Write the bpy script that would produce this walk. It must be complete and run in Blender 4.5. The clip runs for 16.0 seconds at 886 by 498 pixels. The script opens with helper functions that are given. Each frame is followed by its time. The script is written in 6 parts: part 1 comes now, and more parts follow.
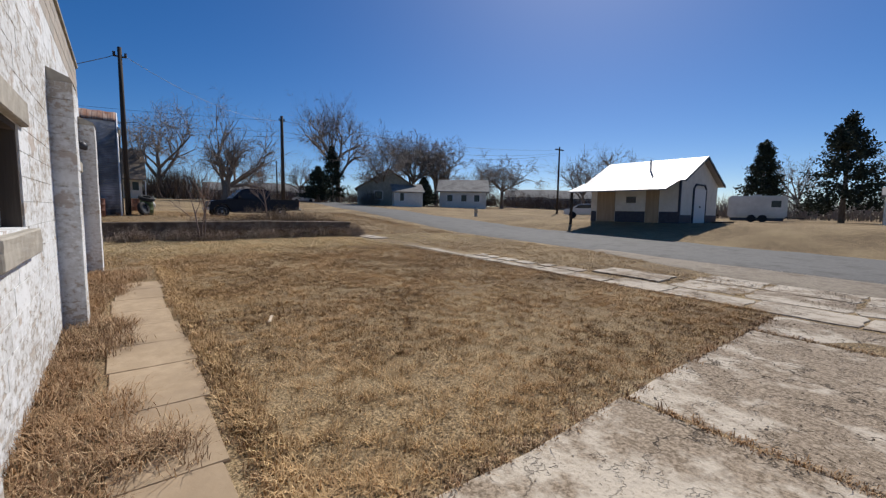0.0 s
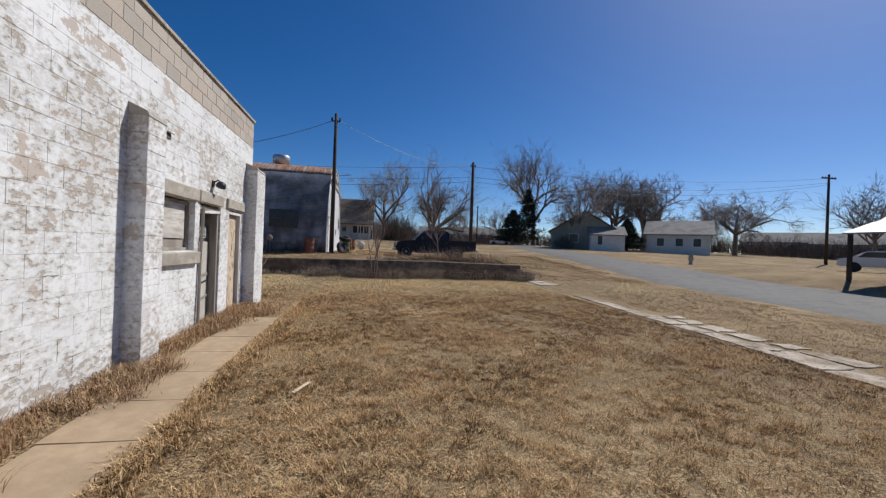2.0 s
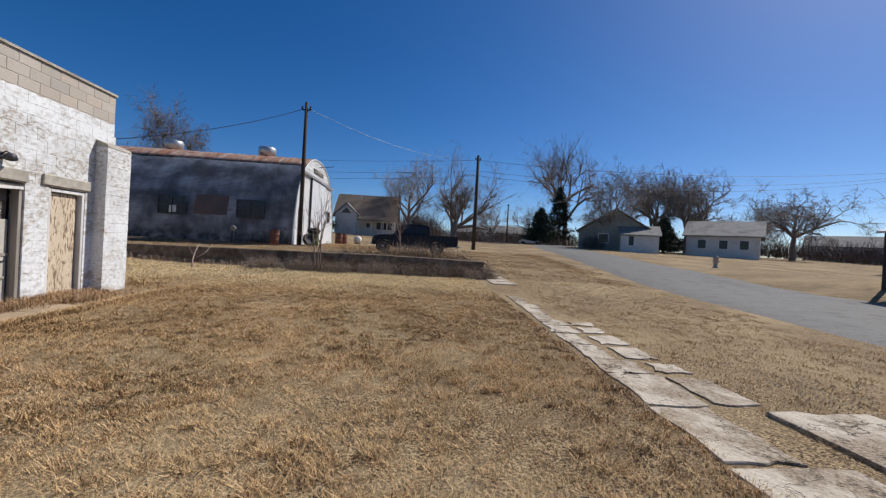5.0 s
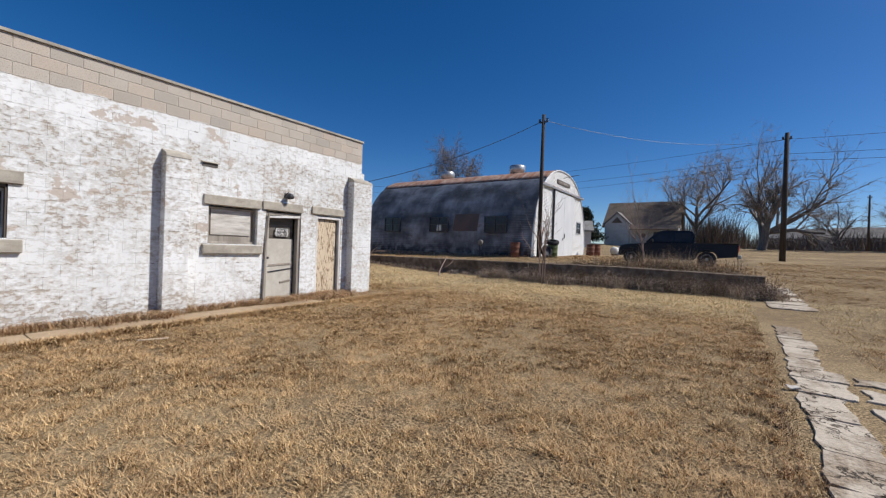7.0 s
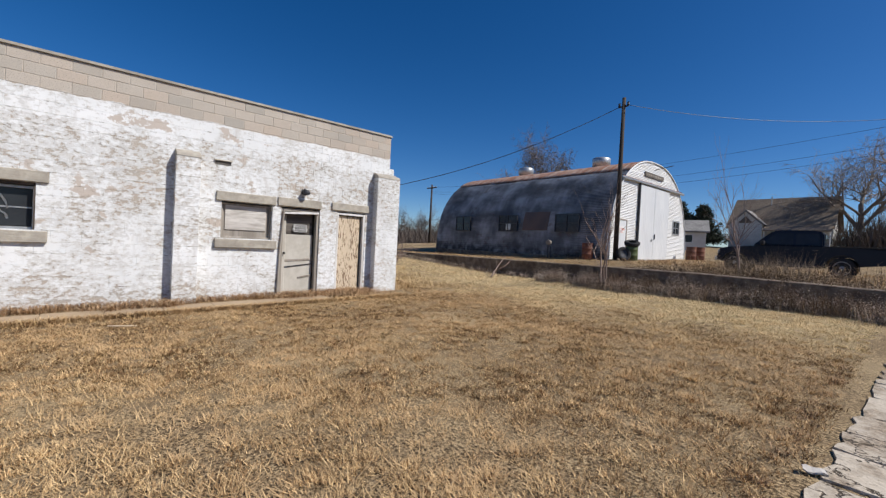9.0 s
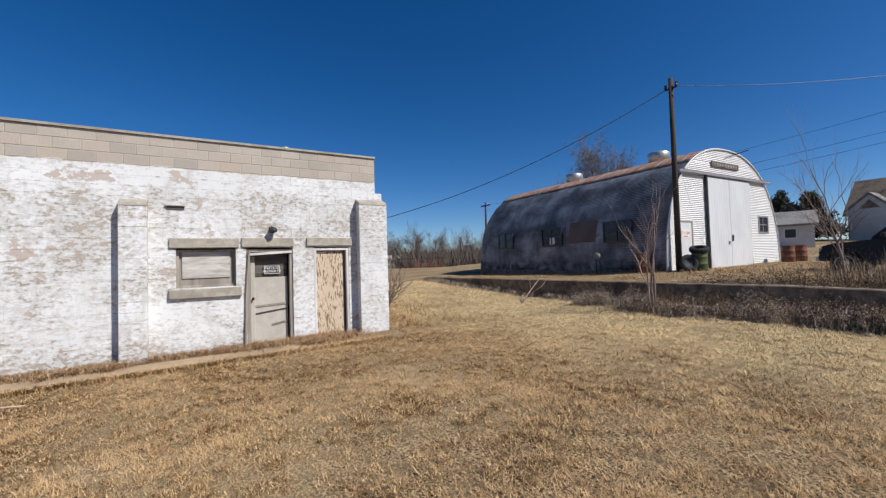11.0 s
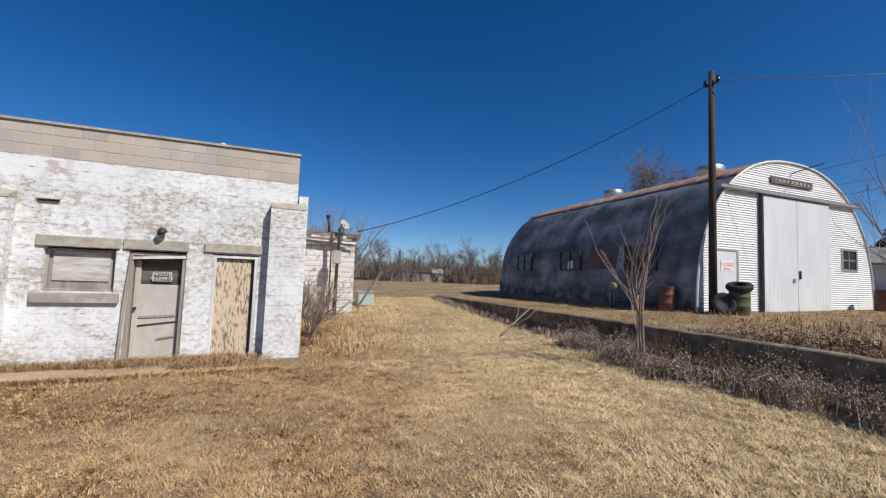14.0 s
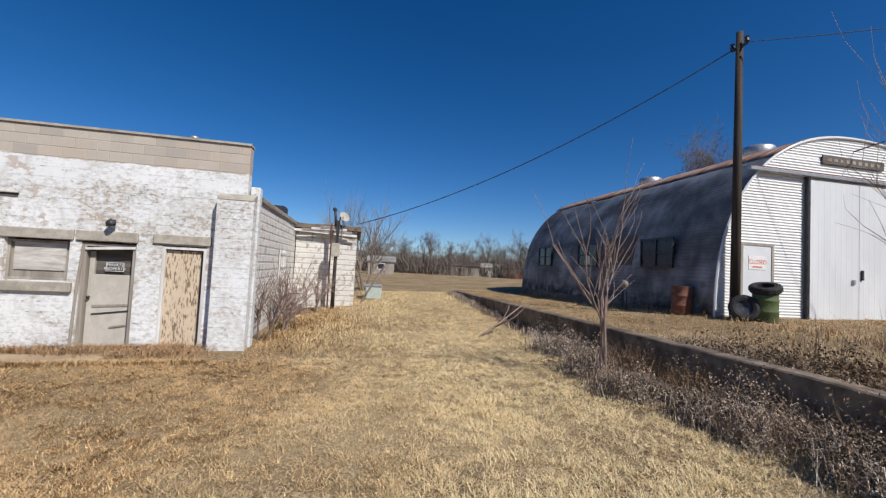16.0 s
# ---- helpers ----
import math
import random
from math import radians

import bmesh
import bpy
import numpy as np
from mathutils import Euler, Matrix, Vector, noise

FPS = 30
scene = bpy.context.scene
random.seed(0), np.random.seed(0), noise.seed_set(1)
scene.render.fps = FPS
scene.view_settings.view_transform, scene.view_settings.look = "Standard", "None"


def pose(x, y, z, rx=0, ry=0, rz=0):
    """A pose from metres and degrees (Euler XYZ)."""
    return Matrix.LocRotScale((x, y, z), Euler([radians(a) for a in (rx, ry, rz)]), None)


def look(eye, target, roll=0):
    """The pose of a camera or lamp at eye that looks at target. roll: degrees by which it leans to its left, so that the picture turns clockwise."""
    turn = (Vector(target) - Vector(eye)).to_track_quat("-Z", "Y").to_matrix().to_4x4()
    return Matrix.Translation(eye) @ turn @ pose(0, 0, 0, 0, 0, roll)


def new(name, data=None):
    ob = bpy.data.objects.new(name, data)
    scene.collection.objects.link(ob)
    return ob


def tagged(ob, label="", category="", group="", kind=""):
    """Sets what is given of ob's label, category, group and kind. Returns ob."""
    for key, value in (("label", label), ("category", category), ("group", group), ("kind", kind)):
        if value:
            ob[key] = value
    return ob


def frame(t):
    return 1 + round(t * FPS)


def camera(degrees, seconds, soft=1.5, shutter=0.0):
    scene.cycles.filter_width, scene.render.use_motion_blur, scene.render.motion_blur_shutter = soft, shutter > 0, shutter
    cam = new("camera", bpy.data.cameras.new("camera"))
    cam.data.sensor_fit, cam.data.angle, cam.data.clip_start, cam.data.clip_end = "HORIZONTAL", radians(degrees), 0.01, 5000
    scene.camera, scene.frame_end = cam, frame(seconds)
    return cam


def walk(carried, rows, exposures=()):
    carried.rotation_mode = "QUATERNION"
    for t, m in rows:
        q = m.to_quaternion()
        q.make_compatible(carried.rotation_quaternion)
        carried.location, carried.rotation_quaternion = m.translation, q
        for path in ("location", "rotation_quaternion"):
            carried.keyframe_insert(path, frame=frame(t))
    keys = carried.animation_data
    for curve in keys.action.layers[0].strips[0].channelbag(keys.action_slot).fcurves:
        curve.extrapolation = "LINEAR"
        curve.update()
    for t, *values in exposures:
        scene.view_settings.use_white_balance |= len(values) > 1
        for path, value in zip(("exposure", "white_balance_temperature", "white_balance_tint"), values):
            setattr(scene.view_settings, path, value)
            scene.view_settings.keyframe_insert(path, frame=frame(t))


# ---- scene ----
cam = camera(95.2, 16.0, 1.3)
METRES, EYE, TILT, LEAN, TURN = 19.91, 1.65, 0.0, 0.0, -38.5
ROWS = [
    (0.0, 0.0, 0.0, 0.0, 0.09, -5.37, -0.93),
    (0.5, 0.0075, 0.0282, -0.0004, 7.36, -3.07, -2.2),
    (1.0, 0.0119, 0.0582, -0.001, 22.44, -3.37, -3.43),
    (1.5, 0.0252, 0.0915, -0.0002, 27.29, 0.1, -2.29),
    (2.0, 0.0459, 0.1192, -0.0003, 28.1, 0.01, -2.15),
    (2.5, 0.0686, 0.1478, -0.0042, 24.94, -2.05, -3.74),
    (3.0, 0.093, 0.1727, -0.0024, 24.44, 0.34, -3.72),
    (5.5, 0.1922, 0.3045, -0.0048, 42.29, -0.65, -3.95),
    (6.0, 0.2011, 0.3303, -0.0064, 51.76, -1.2, -4.65),
    (6.5, 0.2078, 0.3588, -0.0038, 61.28, -0.48, -3.07),
    (7.0, 0.2113, 0.3856, -0.0039, 73.37, -0.3, -2.08),
    (7.5, 0.2114, 0.4156, -0.0042, 79.88, -2.11, -5.02),
    (8.0, 0.2102, 0.446, -0.0021, 80.79, 0.3, -4.91),
    (8.5, 0.204, 0.472, -0.0038, 83.29, -1.39, -4.61),
    (9.0, 0.1881, 0.4989, -0.0026, 88.16, -0.84, -2.92),
    (9.5, 0.1694, 0.5244, 0.0078, 91.26, 0.55, -1.67),
    (12.0, 0.059, 0.6349, 0.0123, 105.0, 2.57, 1.31),
    (12.5, 0.0396, 0.6527, 0.0151, 108.32, 3.39, -0.59),
    (13.0, 0.0165, 0.6777, 0.0184, 109.11, 4.02, -2.29),
    (13.5, -0.0026, 0.7026, 0.0196, 108.3, 4.1, -2.86),
    (14.0, -0.0222, 0.7233, 0.0175, 107.87, 3.83, -2.16),
    (14.5, -0.0422, 0.749, 0.0187, 109.11, 3.33, -1.19),
    (15.0, -0.0599, 0.7698, 0.0217, 112.37, 2.84, -1.11),
    (15.5, -0.0814, 0.7892, 0.0215, 116.1, 2.6, -2.16),
    (16.0, -0.0976, 0.8158, 0.0231, 116.34, 2.62, -2.96),
]
walk(cam, [(t, pose(0, 0, EYE, TILT, LEAN, TURN) @ pose(METRES * x, METRES * y, METRES * z, 90 + pitch, roll, yaw)) for t, x, y, z, yaw, pitch, roll in ROWS],
     [(0.0, -0.08, 6400, 10), (3.0, -0.04, 6400, 10), (5.5, 0.06, 6400, 10), (16.0, 0.08, 6400, 10)])

# ---- light ----
SUN_YAW, SUN_EL = -58.0, 45.0          # degrees: yaw from +y towards -x, height above the horizon
world = bpy.data.worlds.new("sky")
scene.world = world
world.use_nodes = True
sky = world.node_tree.nodes.new("ShaderNodeTexSky")
sky.sky_type, sky.sun_disc = "NISHITA", False
sky.sun_elevation, sky.sun_rotation = radians(SUN_EL), radians(-SUN_YAW)
sky.air_density, sky.dust_density, sky.ozone_density, sky.altitude = 0.75, 0.6, 3.0, 600
deep = world.node_tree.nodes.new("ShaderNodeHueSaturation")
deep.inputs["Saturation"].default_value, deep.inputs["Hue"].default_value = 1.35, 0.505
world.node_tree.links.new(sky.outputs[0], deep.inputs["Color"])
world.node_tree.links.new(deep.outputs[0], world.node_tree.nodes["Background"].inputs[0])
world.node_tree.nodes["Background"].inputs[1].default_value = 0.093
sun = new("sun", bpy.data.lights.new("sun", "SUN"))
sun.data.energy, sun.data.angle, sun.data.color = 4.8, radians(0.5), (1.0, 0.95, 0.88)
sun_way = Vector((-math.sin(radians(SUN_YAW)) * math.cos(radians(SUN_EL)), math.cos(radians(SUN_YAW)) * math.cos(radians(SUN_EL)), math.sin(radians(SUN_EL))))
sun.matrix_world = look(sun_way * 100, (0, 0, 0))
scene.view_settings.exposure = 0.0


# ---- materials ----
class Nodes:
    """A material's node tree, with short calls for the nodes used here."""

    def __init__(self, name, rough=0.8, metal=0.0, spec=0.3):
        self.mat = bpy.data.materials.new(name)
        self.mat.use_nodes = True
        self.tree = self.mat.node_tree
        self.bsdf = self.tree.nodes["Principled BSDF"]
        self.bsdf.inputs["Roughness"].default_value = rough
        self.bsdf.inputs["Metallic"].default_value = metal
        self.bsdf.inputs["Specular IOR Level"].default_value = spec
        self.place = self.tree.nodes.new("ShaderNodeNewGeometry").outputs["Position"]
        self.island = self.tree.nodes.new("ShaderNodeNewGeometry").outputs["Random Per Island"]

    def put(self, socket, value):
        if hasattr(value, "is_linked"):
            self.tree.links.new(value, socket)
        else:
            socket.default_value = value

    def noise(self, scale, detail=4.0, stretch=(1, 1, 1), rough=0.55, offset=0.0, vector=None):
        mapping = self.tree.nodes.new("ShaderNodeMapping")
        mapping.inputs["Scale"].default_value = stretch
        mapping.inputs["Location"].default_value = (offset, offset * 0.7, offset * 1.3)
        self.tree.links.new(vector or self.place, mapping.inputs[0])
        node = self.tree.nodes.new("ShaderNodeTexNoise")
        node.inputs["Scale"].default_value, node.inputs["Detail"].default_value = scale, detail
        node.inputs["Roughness"].default_value = rough
        self.tree.links.new(mapping.outputs[0], node.inputs["Vector"])
        return node.outputs["Fac"]

    def wave(self, scale, direction="X", vector=None):
        node = self.tree.nodes.new("ShaderNodeTexWave")
        node.bands_direction = direction
        node.inputs["Scale"].default_value = scale
        self.tree.links.new(vector or self.place, node.inputs["Vector"])
        return node.outputs["Fac"]

    def ramp(self, value, low, high):
        node = self.tree.nodes.new("ShaderNodeMapRange")
        node.inputs["From Min"].default_value, node.inputs["From Max"].default_value = low, high
        self.put(node.inputs["Value"], value)
        return node.outputs[0]

    def math(self, kind, a, b=0.0):
        node = self.tree.nodes.new("ShaderNodeMath")
        node.operation = kind
        self.put(node.inputs[0], a), self.put(node.inputs[1], b)
        return node.outputs[0]

    def mix(self, factor, a, b, blend="MIX"):
        node = self.tree.nodes.new("ShaderNodeMix")
        node.data_type, node.blend_type = "RGBA", blend
        self.put(node.inputs[0], factor)
        for n, c in ((6, a), (7, b)):
            self.put(node.inputs[n], (*c, 1) if isinstance(c, tuple) else c)
        return node.outputs[2]

    def axis(self, n):
        node = self.tree.nodes.new("ShaderNodeSeparateXYZ")
        self.tree.links.new(self.place, node.inputs[0])
        return node.outputs[n]

    def random(self):
        return self.tree.nodes.new("ShaderNodeObjectInfo").outputs["Random"]

    def colour(self, value):
        self.put(self.bsdf.inputs["Base Color"], (*value, 1) if isinstance(value, tuple) else value)
        return self

    def rough(self, value):
        self.put(self.bsdf.inputs["Roughness"], value)
        return self

    def bump(self, height, distance, strength=0.6):
        node = self.tree.nodes.new("ShaderNodeBump")
        node.inputs["Strength"].default_value, node.inputs["Distance"].default_value = strength, distance
        self.put(node.inputs["Height"], height)
        self.tree.links.new(node.outputs[0], self.bsdf.inputs["Normal"])
        return self


def speckled(name, a, b, scale, c=None, rough=0.85, metal=0.0, bump=0.004, stretch=(1, 1, 1), spec=0.25, vary=0.0):
    """Two tones at one scale, a third in large stains, and fine relief."""
    n = Nodes(name, rough, metal, spec)
    fine = n.noise(scale, 6, stretch)
    col = n.mix(n.ramp(fine, 0.35, 0.65), a, b)
    if c:
        col = n.mix(n.ramp(n.noise(scale * 0.12, 5, stretch, 0.6, 7.0), 0.48, 0.7), col, c)
    if vary:
        col = n.mix(n.math("MULTIPLY", n.random(), vary), col, tuple(v * 0.45 for v in a))
    n.colour(col).bump(n.noise(scale * 2.5, 5, stretch, 0.6, 3.0), bump)
    return n.mat


def painted_block():
    """White paint, chalky and peeling, over tan concrete blocks."""
    n = Nodes("peeling_white_paint", 0.9, 0, 0.2)
    bare = n.mix(n.noise(3.0, 5, offset=2), (0.44, 0.385, 0.325), (0.56, 0.505, 0.435))
    bare = n.mix(n.math("MULTIPLY", n.math("FRACT", n.math("ADD", n.random(), n.island)), 0.7), bare, n.mix(n.math("FRACT", n.math("MULTIPLY", n.math("ADD", n.random(), n.island), 7.3)), (0.50, 0.405, 0.325), (0.33, 0.315, 0.28)))
    bare = n.mix(n.ramp(n.noise(60, 3), 0.5, 0.8), bare, (0.25, 0.22, 0.19))
    white = n.mix(n.ramp(n.noise(1.2, 6, offset=5), 0.35, 0.7), (0.80, 0.805, 0.80), (0.68, 0.69, 0.685))
    white = n.mix(n.ramp(n.noise(5, 6, (1, 1, 0.35), offset=8), 0.55, 0.8), white, (0.52, 0.50, 0.47))
    patches = n.noise(0.9, 5, (1, 1, 1.4), 0.55, 11)
    chips = n.noise(14.0, 8, (1, 0.7, 1.3), 0.66, 4)
    band = n.math("MULTIPLY", n.ramp(n.axis(2), 2.3, 2.9), n.ramp(n.axis(2), 3.5, 3.2))
    low = n.ramp(n.axis(2), 0.9, 0.2)
    worn = n.math("ADD", n.math("MULTIPLY", patches, 0.42), n.math("MULTIPLY", chips, 0.75))
    worn = n.math("ADD", worn, n.math("ADD", n.math("MULTIPLY", band, 0.035), n.math("MULTIPLY", low, 0.055)))
    clean = n.math("MULTIPLY", n.ramp(n.axis(2), 3.38, 3.5), n.ramp(n.axis(2), 3.86, 3.7))
    worn = n.math("SUBTRACT", worn, n.math("MULTIPLY", clean, 0.06))
    course = n.math("FRACT", n.math("DIVIDE", n.math("SUBTRACT", n.axis(2), 0.07), 0.2))
    lip = n.ramp(n.math("ABSOLUTE", n.math("SUBTRACT", course, 0.5)), 0.41, 0.49)
    worn = n.math("ADD", worn, n.math("MULTIPLY", lip, 0.022))
    peel = n.ramp(worn, 0.652, 0.688)
    edge = n.math("ADD", n.axis(2), n.math("MULTIPLY", n.math("SUBTRACT", n.noise(4.0, 5, offset=9), 0.5), 0.16))
    peel = n.math("MAXIMUM", peel, n.ramp(edge, 3.855, 3.87))
    thin = n.math("MULTIPLY", n.ramp(worn, 0.545, 0.605), 0.72)
    # dark specks: small cracks in the paint, their shadow coloured in
    specks = n.ramp(n.noise(30, 4, (1, 1.4, 0.6), 0.6, 15), 0.665, 0.70)
    white = n.mix(thin, white, n.mix(n.noise(7, 4, offset=17), (0.52, 0.505, 0.475), (0.62, 0.61, 0.585)))
    white = n.mix(n.math("MULTIPLY", specks, 0.5), white, (0.20, 0.18, 0.16))
    splits = n.math("MULTIPLY", n.ramp(n.noise(16, 5, (1, 0.5, 1.6), 0.6, 41), 0.625, 0.65), n.ramp(lip, 0.3, 0.7))
    white = n.mix(n.math("MULTIPLY", splits, 0.75), white, (0.17, 0.15, 0.13))
    skim = n.math("MULTIPLY", n.ramp(n.noise(2.1, 6, (1, 0.8, 1.2), 0.6, 27), 0.61, 0.635), n.ramp(n.noise(9, 5, offset=31), 0.36, 0.42))
    white = n.mix(n.math("MULTIPLY", skim, 0.9), white, (0.49, 0.42, 0.36))
    n.colour(n.mix(peel, white, bare))
    relief = n.math("ADD", n.math("MULTIPLY", n.math("SUBTRACT", 1.0, peel), 0.7), n.math("MULTIPLY", n.noise(45, 5), 0.6))
    n.bump(relief, 0.004, 0.9)
    return n.mat


def grass_ground():
    n = Nodes("dormant_lawn", 0.95, 0, 0.1)
    straw = n.mix(n.noise(14, 6, offset=1), (0.27, 0.185, 0.10), (0.60, 0.45, 0.26))
    soil = n.mix(n.noise(20, 5, offset=2), (0.12, 0.085, 0.05), (0.24, 0.17, 0.10))
    # near-black flecks paint the shade in gaps between the straw
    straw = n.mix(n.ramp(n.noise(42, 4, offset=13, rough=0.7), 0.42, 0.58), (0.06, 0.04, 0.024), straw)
    col = n.mix(n.ramp(n.noise(3.2, 7, offset=3, rough=0.65), 0.5, 0.66), straw, soil)
    col = n.mix(n.math("MULTIPLY", n.ramp(n.noise(0.35, 4, offset=6), 0.45, 0.7), 0.45), col, (0.52, 0.40, 0.23))
    n.colour(col).bump(n.noise(30, 6, offset=4), 0.03, 0.8)
    return n.mat


def blade_material(name, a, b, c, pale_end=False):
    n = Nodes(name, 0.8, 0, 0.15)
    col = n.mix(n.ramp(n.island, 0.3, 0.8), a, b)
    # two dark mixes put the shade between clumps into the blade colour
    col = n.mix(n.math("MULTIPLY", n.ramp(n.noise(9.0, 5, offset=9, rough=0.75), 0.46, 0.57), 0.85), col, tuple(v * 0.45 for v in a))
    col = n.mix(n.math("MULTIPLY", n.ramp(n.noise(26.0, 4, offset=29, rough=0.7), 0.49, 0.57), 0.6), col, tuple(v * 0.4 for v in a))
    col = n.mix(n.math("MULTIPLY", n.ramp(n.noise(19.0, 4, offset=37, rough=0.7), 0.57, 0.64), 0.6), col, tuple(min(0.95, v * 1.15) for v in b))
    col = n.mix(n.math("MULTIPLY", n.ramp(n.noise(0.5, 4, offset=19), 0.5, 0.7), 0.5), col, tuple(v * 0.85 for v in b))
    col = n.mix(n.ramp(n.noise(1.1, 4, offset=3), 0.45, 0.68), col, c)
    pale = n.math("MULTIPLY", n.ramp(n.math("ADD", n.axis(1), n.math("MULTIPLY", n.noise(0.6, 3, offset=23), 5.0)), 15.0, 18.0), n.ramp(n.axis(1), 19.0, 18.6))
    col = n.mix(n.math("MULTIPLY", pale, 0.55 if pale_end else 0.0), col, (0.95, 0.80, 0.48))
    n.colour(col)
    return n.mat


def corrugated(name, a, b, rust, amount, rough=0.45, metal=0.6):
    n = Nodes(name, rough, metal, 0.4)
    col = n.mix(n.ramp(n.noise(1.4, 6, (1, 1, 0.5), offset=1), 0.35, 0.68), a, b)
    col = n.mix(n.ramp(n.noise(0.7, 7, (1, 1, 0.3), 0.6, 5), 0.72 - amount, 0.84 - amount), col, rust)
    n.colour(col)
    n.bump(n.noise(30, 4), 0.001, 0.4)
    return n.mat


M = {}
M["block"] = painted_block()
M["mortar"] = speckled("grey_mortar", (0.46, 0.44, 0.41), (0.58, 0.56, 0.53), 20)
M["lintel"] = speckled("weathered_concrete", (0.36, 0.325, 0.27), (0.47, 0.43, 0.36), 9, (0.25, 0.225, 0.19), bump=0.008)
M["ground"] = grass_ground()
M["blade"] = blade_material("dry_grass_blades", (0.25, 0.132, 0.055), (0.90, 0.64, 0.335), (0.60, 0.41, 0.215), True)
M["weed"] = blade_material("dry_weeds", (0.31, 0.175, 0.092), (0.74, 0.54, 0.325), (0.44, 0.275, 0.145))
M["tan_weed"] = blade_material("tan_dead_stalks", (0.24, 0.175, 0.115), (0.64, 0.51, 0.36), (0.40, 0.30, 0.20))
M["weed_dark"] = blade_material("frosted_brown_weeds", (0.15, 0.105, 0.078), (0.84, 0.71, 0.57), (0.33, 0.245, 0.18))
M["slab"] = speckled("tan_concrete_slab", (0.37, 0.275, 0.175), (0.45, 0.34, 0.225), 7, (0.31, 0.23, 0.15), bump=0.006, vary=0.1)


def old_concrete(name, low, high):
    """Pale worn concrete with dirt drifted over it and fine dark cracks."""
    n = Nodes(name, 0.9, 0, 0.2)
    pale = n.mix(n.noise(3, 6), (0.48, 0.41, 0.325), (0.60, 0.525, 0.42))
    pale = n.mix(n.ramp(n.noise(40, 4, offset=3), 0.55, 0.75), pale, (0.30, 0.25, 0.19))
    dirt = n.mix(n.ramp(n.noise(34, 6, offset=5, rough=0.7), 0.40, 0.62), (0.16, 0.12, 0.08), (0.42, 0.335, 0.245))
    drift = n.math("ADD", n.noise(1.1, 7, (1, 0.7, 1), offset=8, rough=0.68), n.math("MULTIPLY", n.noise(9, 5, offset=2), 0.22))
    col = n.mix(n.ramp(drift, low, high), pale, dirt)
    crack = n.ramp(n.math("ABSOLUTE", n.math("SUBTRACT", n.noise(1.6, 5, offset=51, rough=0.6), 0.5)), 0.010, 0.003)
    col = n.mix(n.math("MULTIPLY", crack, n.ramp(n.noise(0.8, 3, offset=61), 0.5, 0.56)), col, (0.09, 0.07, 0.05))
    n.colour(col).bump(n.math("SUBTRACT", n.math("ADD", n.noise(18, 6), n.math("MULTIPLY", drift, 1.5)), crack), 0.02, 0.8)
    return n.mat


M["old_slab"] = old_concrete("broken_pale_concrete", 0.56, 0.70)
M["drive_slab"] = old_concrete("dirt_strewn_concrete", 0.565, 0.66)
M["road"] = speckled("worn_asphalt", (0.125, 0.12, 0.11), (0.175, 0.168, 0.155), 14, (0.105, 0.10, 0.09), bump=0.006)
M["gravel"] = speckled("dirt_and_gravel", (0.19, 0.155, 0.115), (0.33, 0.275, 0.205), 16, (0.17, 0.13, 0.09), bump=0.02)
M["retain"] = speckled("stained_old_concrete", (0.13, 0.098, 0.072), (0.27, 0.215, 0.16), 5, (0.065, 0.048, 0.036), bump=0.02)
n_ = Nodes("dull_galvanised_sheet", 0.7, 0.0, 0.3)
zinc = n_.mix(n_.ramp(n_.noise(1.1, 6, (1, 1, 0.6), offset=1), 0.36, 0.64), (0.13, 0.13, 0.134), (0.38, 0.38, 0.385))
zinc = n_.mix(n_.math("MULTIPLY", n_.ramp(n_.noise(1.0, 6, (0.4, 0.4, 1.3), 0.55, 14), 0.46, 0.64), 0.7), zinc, (0.065, 0.062, 0.06))
zinc = n_.mix(n_.math("MULTIPLY", n_.ramp(n_.noise(1.2, 6, (1.6, 0.4, 0.3), 0.55, 5), 0.50, 0.70), 0.4), zinc, (0.08, 0.074, 0.07))
zinc = n_.mix(n_.math("MULTIPLY", n_.ramp(n_.noise(1.6, 6, (1, 1, 1.4), 0.62, 33), 0.60, 0.68), 0.55), zinc, (0.13, 0.075, 0.055))
zinc = n_.mix(n_.math("MULTIPLY", n_.ramp(n_.axis(2), 2.1, 1.3), n_.ramp(n_.noise(3.0, 6, offset=22), 0.4, 0.6)), zinc, (0.045, 0.038, 0.034))
n_.colour(zinc).bump(n_.noise(30, 4), 0.001, 0.4)
M["hut_side"] = n_.mat
n_ = Nodes("rusted_roof_sheet", 0.8, 0.0, 0.3)
tin = n_.mix(n_.ramp(n_.noise(1.6, 6, (2.4, 0.22, 0.22), 0.6, 3), 0.40, 0.60), (0.46, 0.35, 0.285), (0.34, 0.17, 0.10))
tin = n_.mix(n_.ramp(n_.noise(4.0, 7, (1, 0.4, 0.4), 0.65, 9), 0.47, 0.64), tin, (0.22, 0.085, 0.045))
tin = n_.mix(n_.math("MULTIPLY", n_.ramp(n_.wave(5.236 / math.pi, "X"), 0.86, 0.99), 0.75), tin, (0.13, 0.07, 0.05))
n_.colour(tin).bump(n_.noise(30, 4), 0.001, 0.4)
M["hut_roof"] = n_.mat
M["hut_gable"] = corrugated("whitewashed_sheet", (0.66, 0.66, 0.65), (0.75, 0.75, 0.74), (0.45, 0.36, 0.29), -0.02, 0.6, 0.1)
M["hut_door"] = corrugated("pale_grey_steel", (0.60, 0.61, 0.62), (0.68, 0.69, 0.69), (0.5, 0.46, 0.42), -0.02, 0.6, 0.1)
n_ = Nodes("dirty_whitewashed_block", 0.9, 0, 0.2)
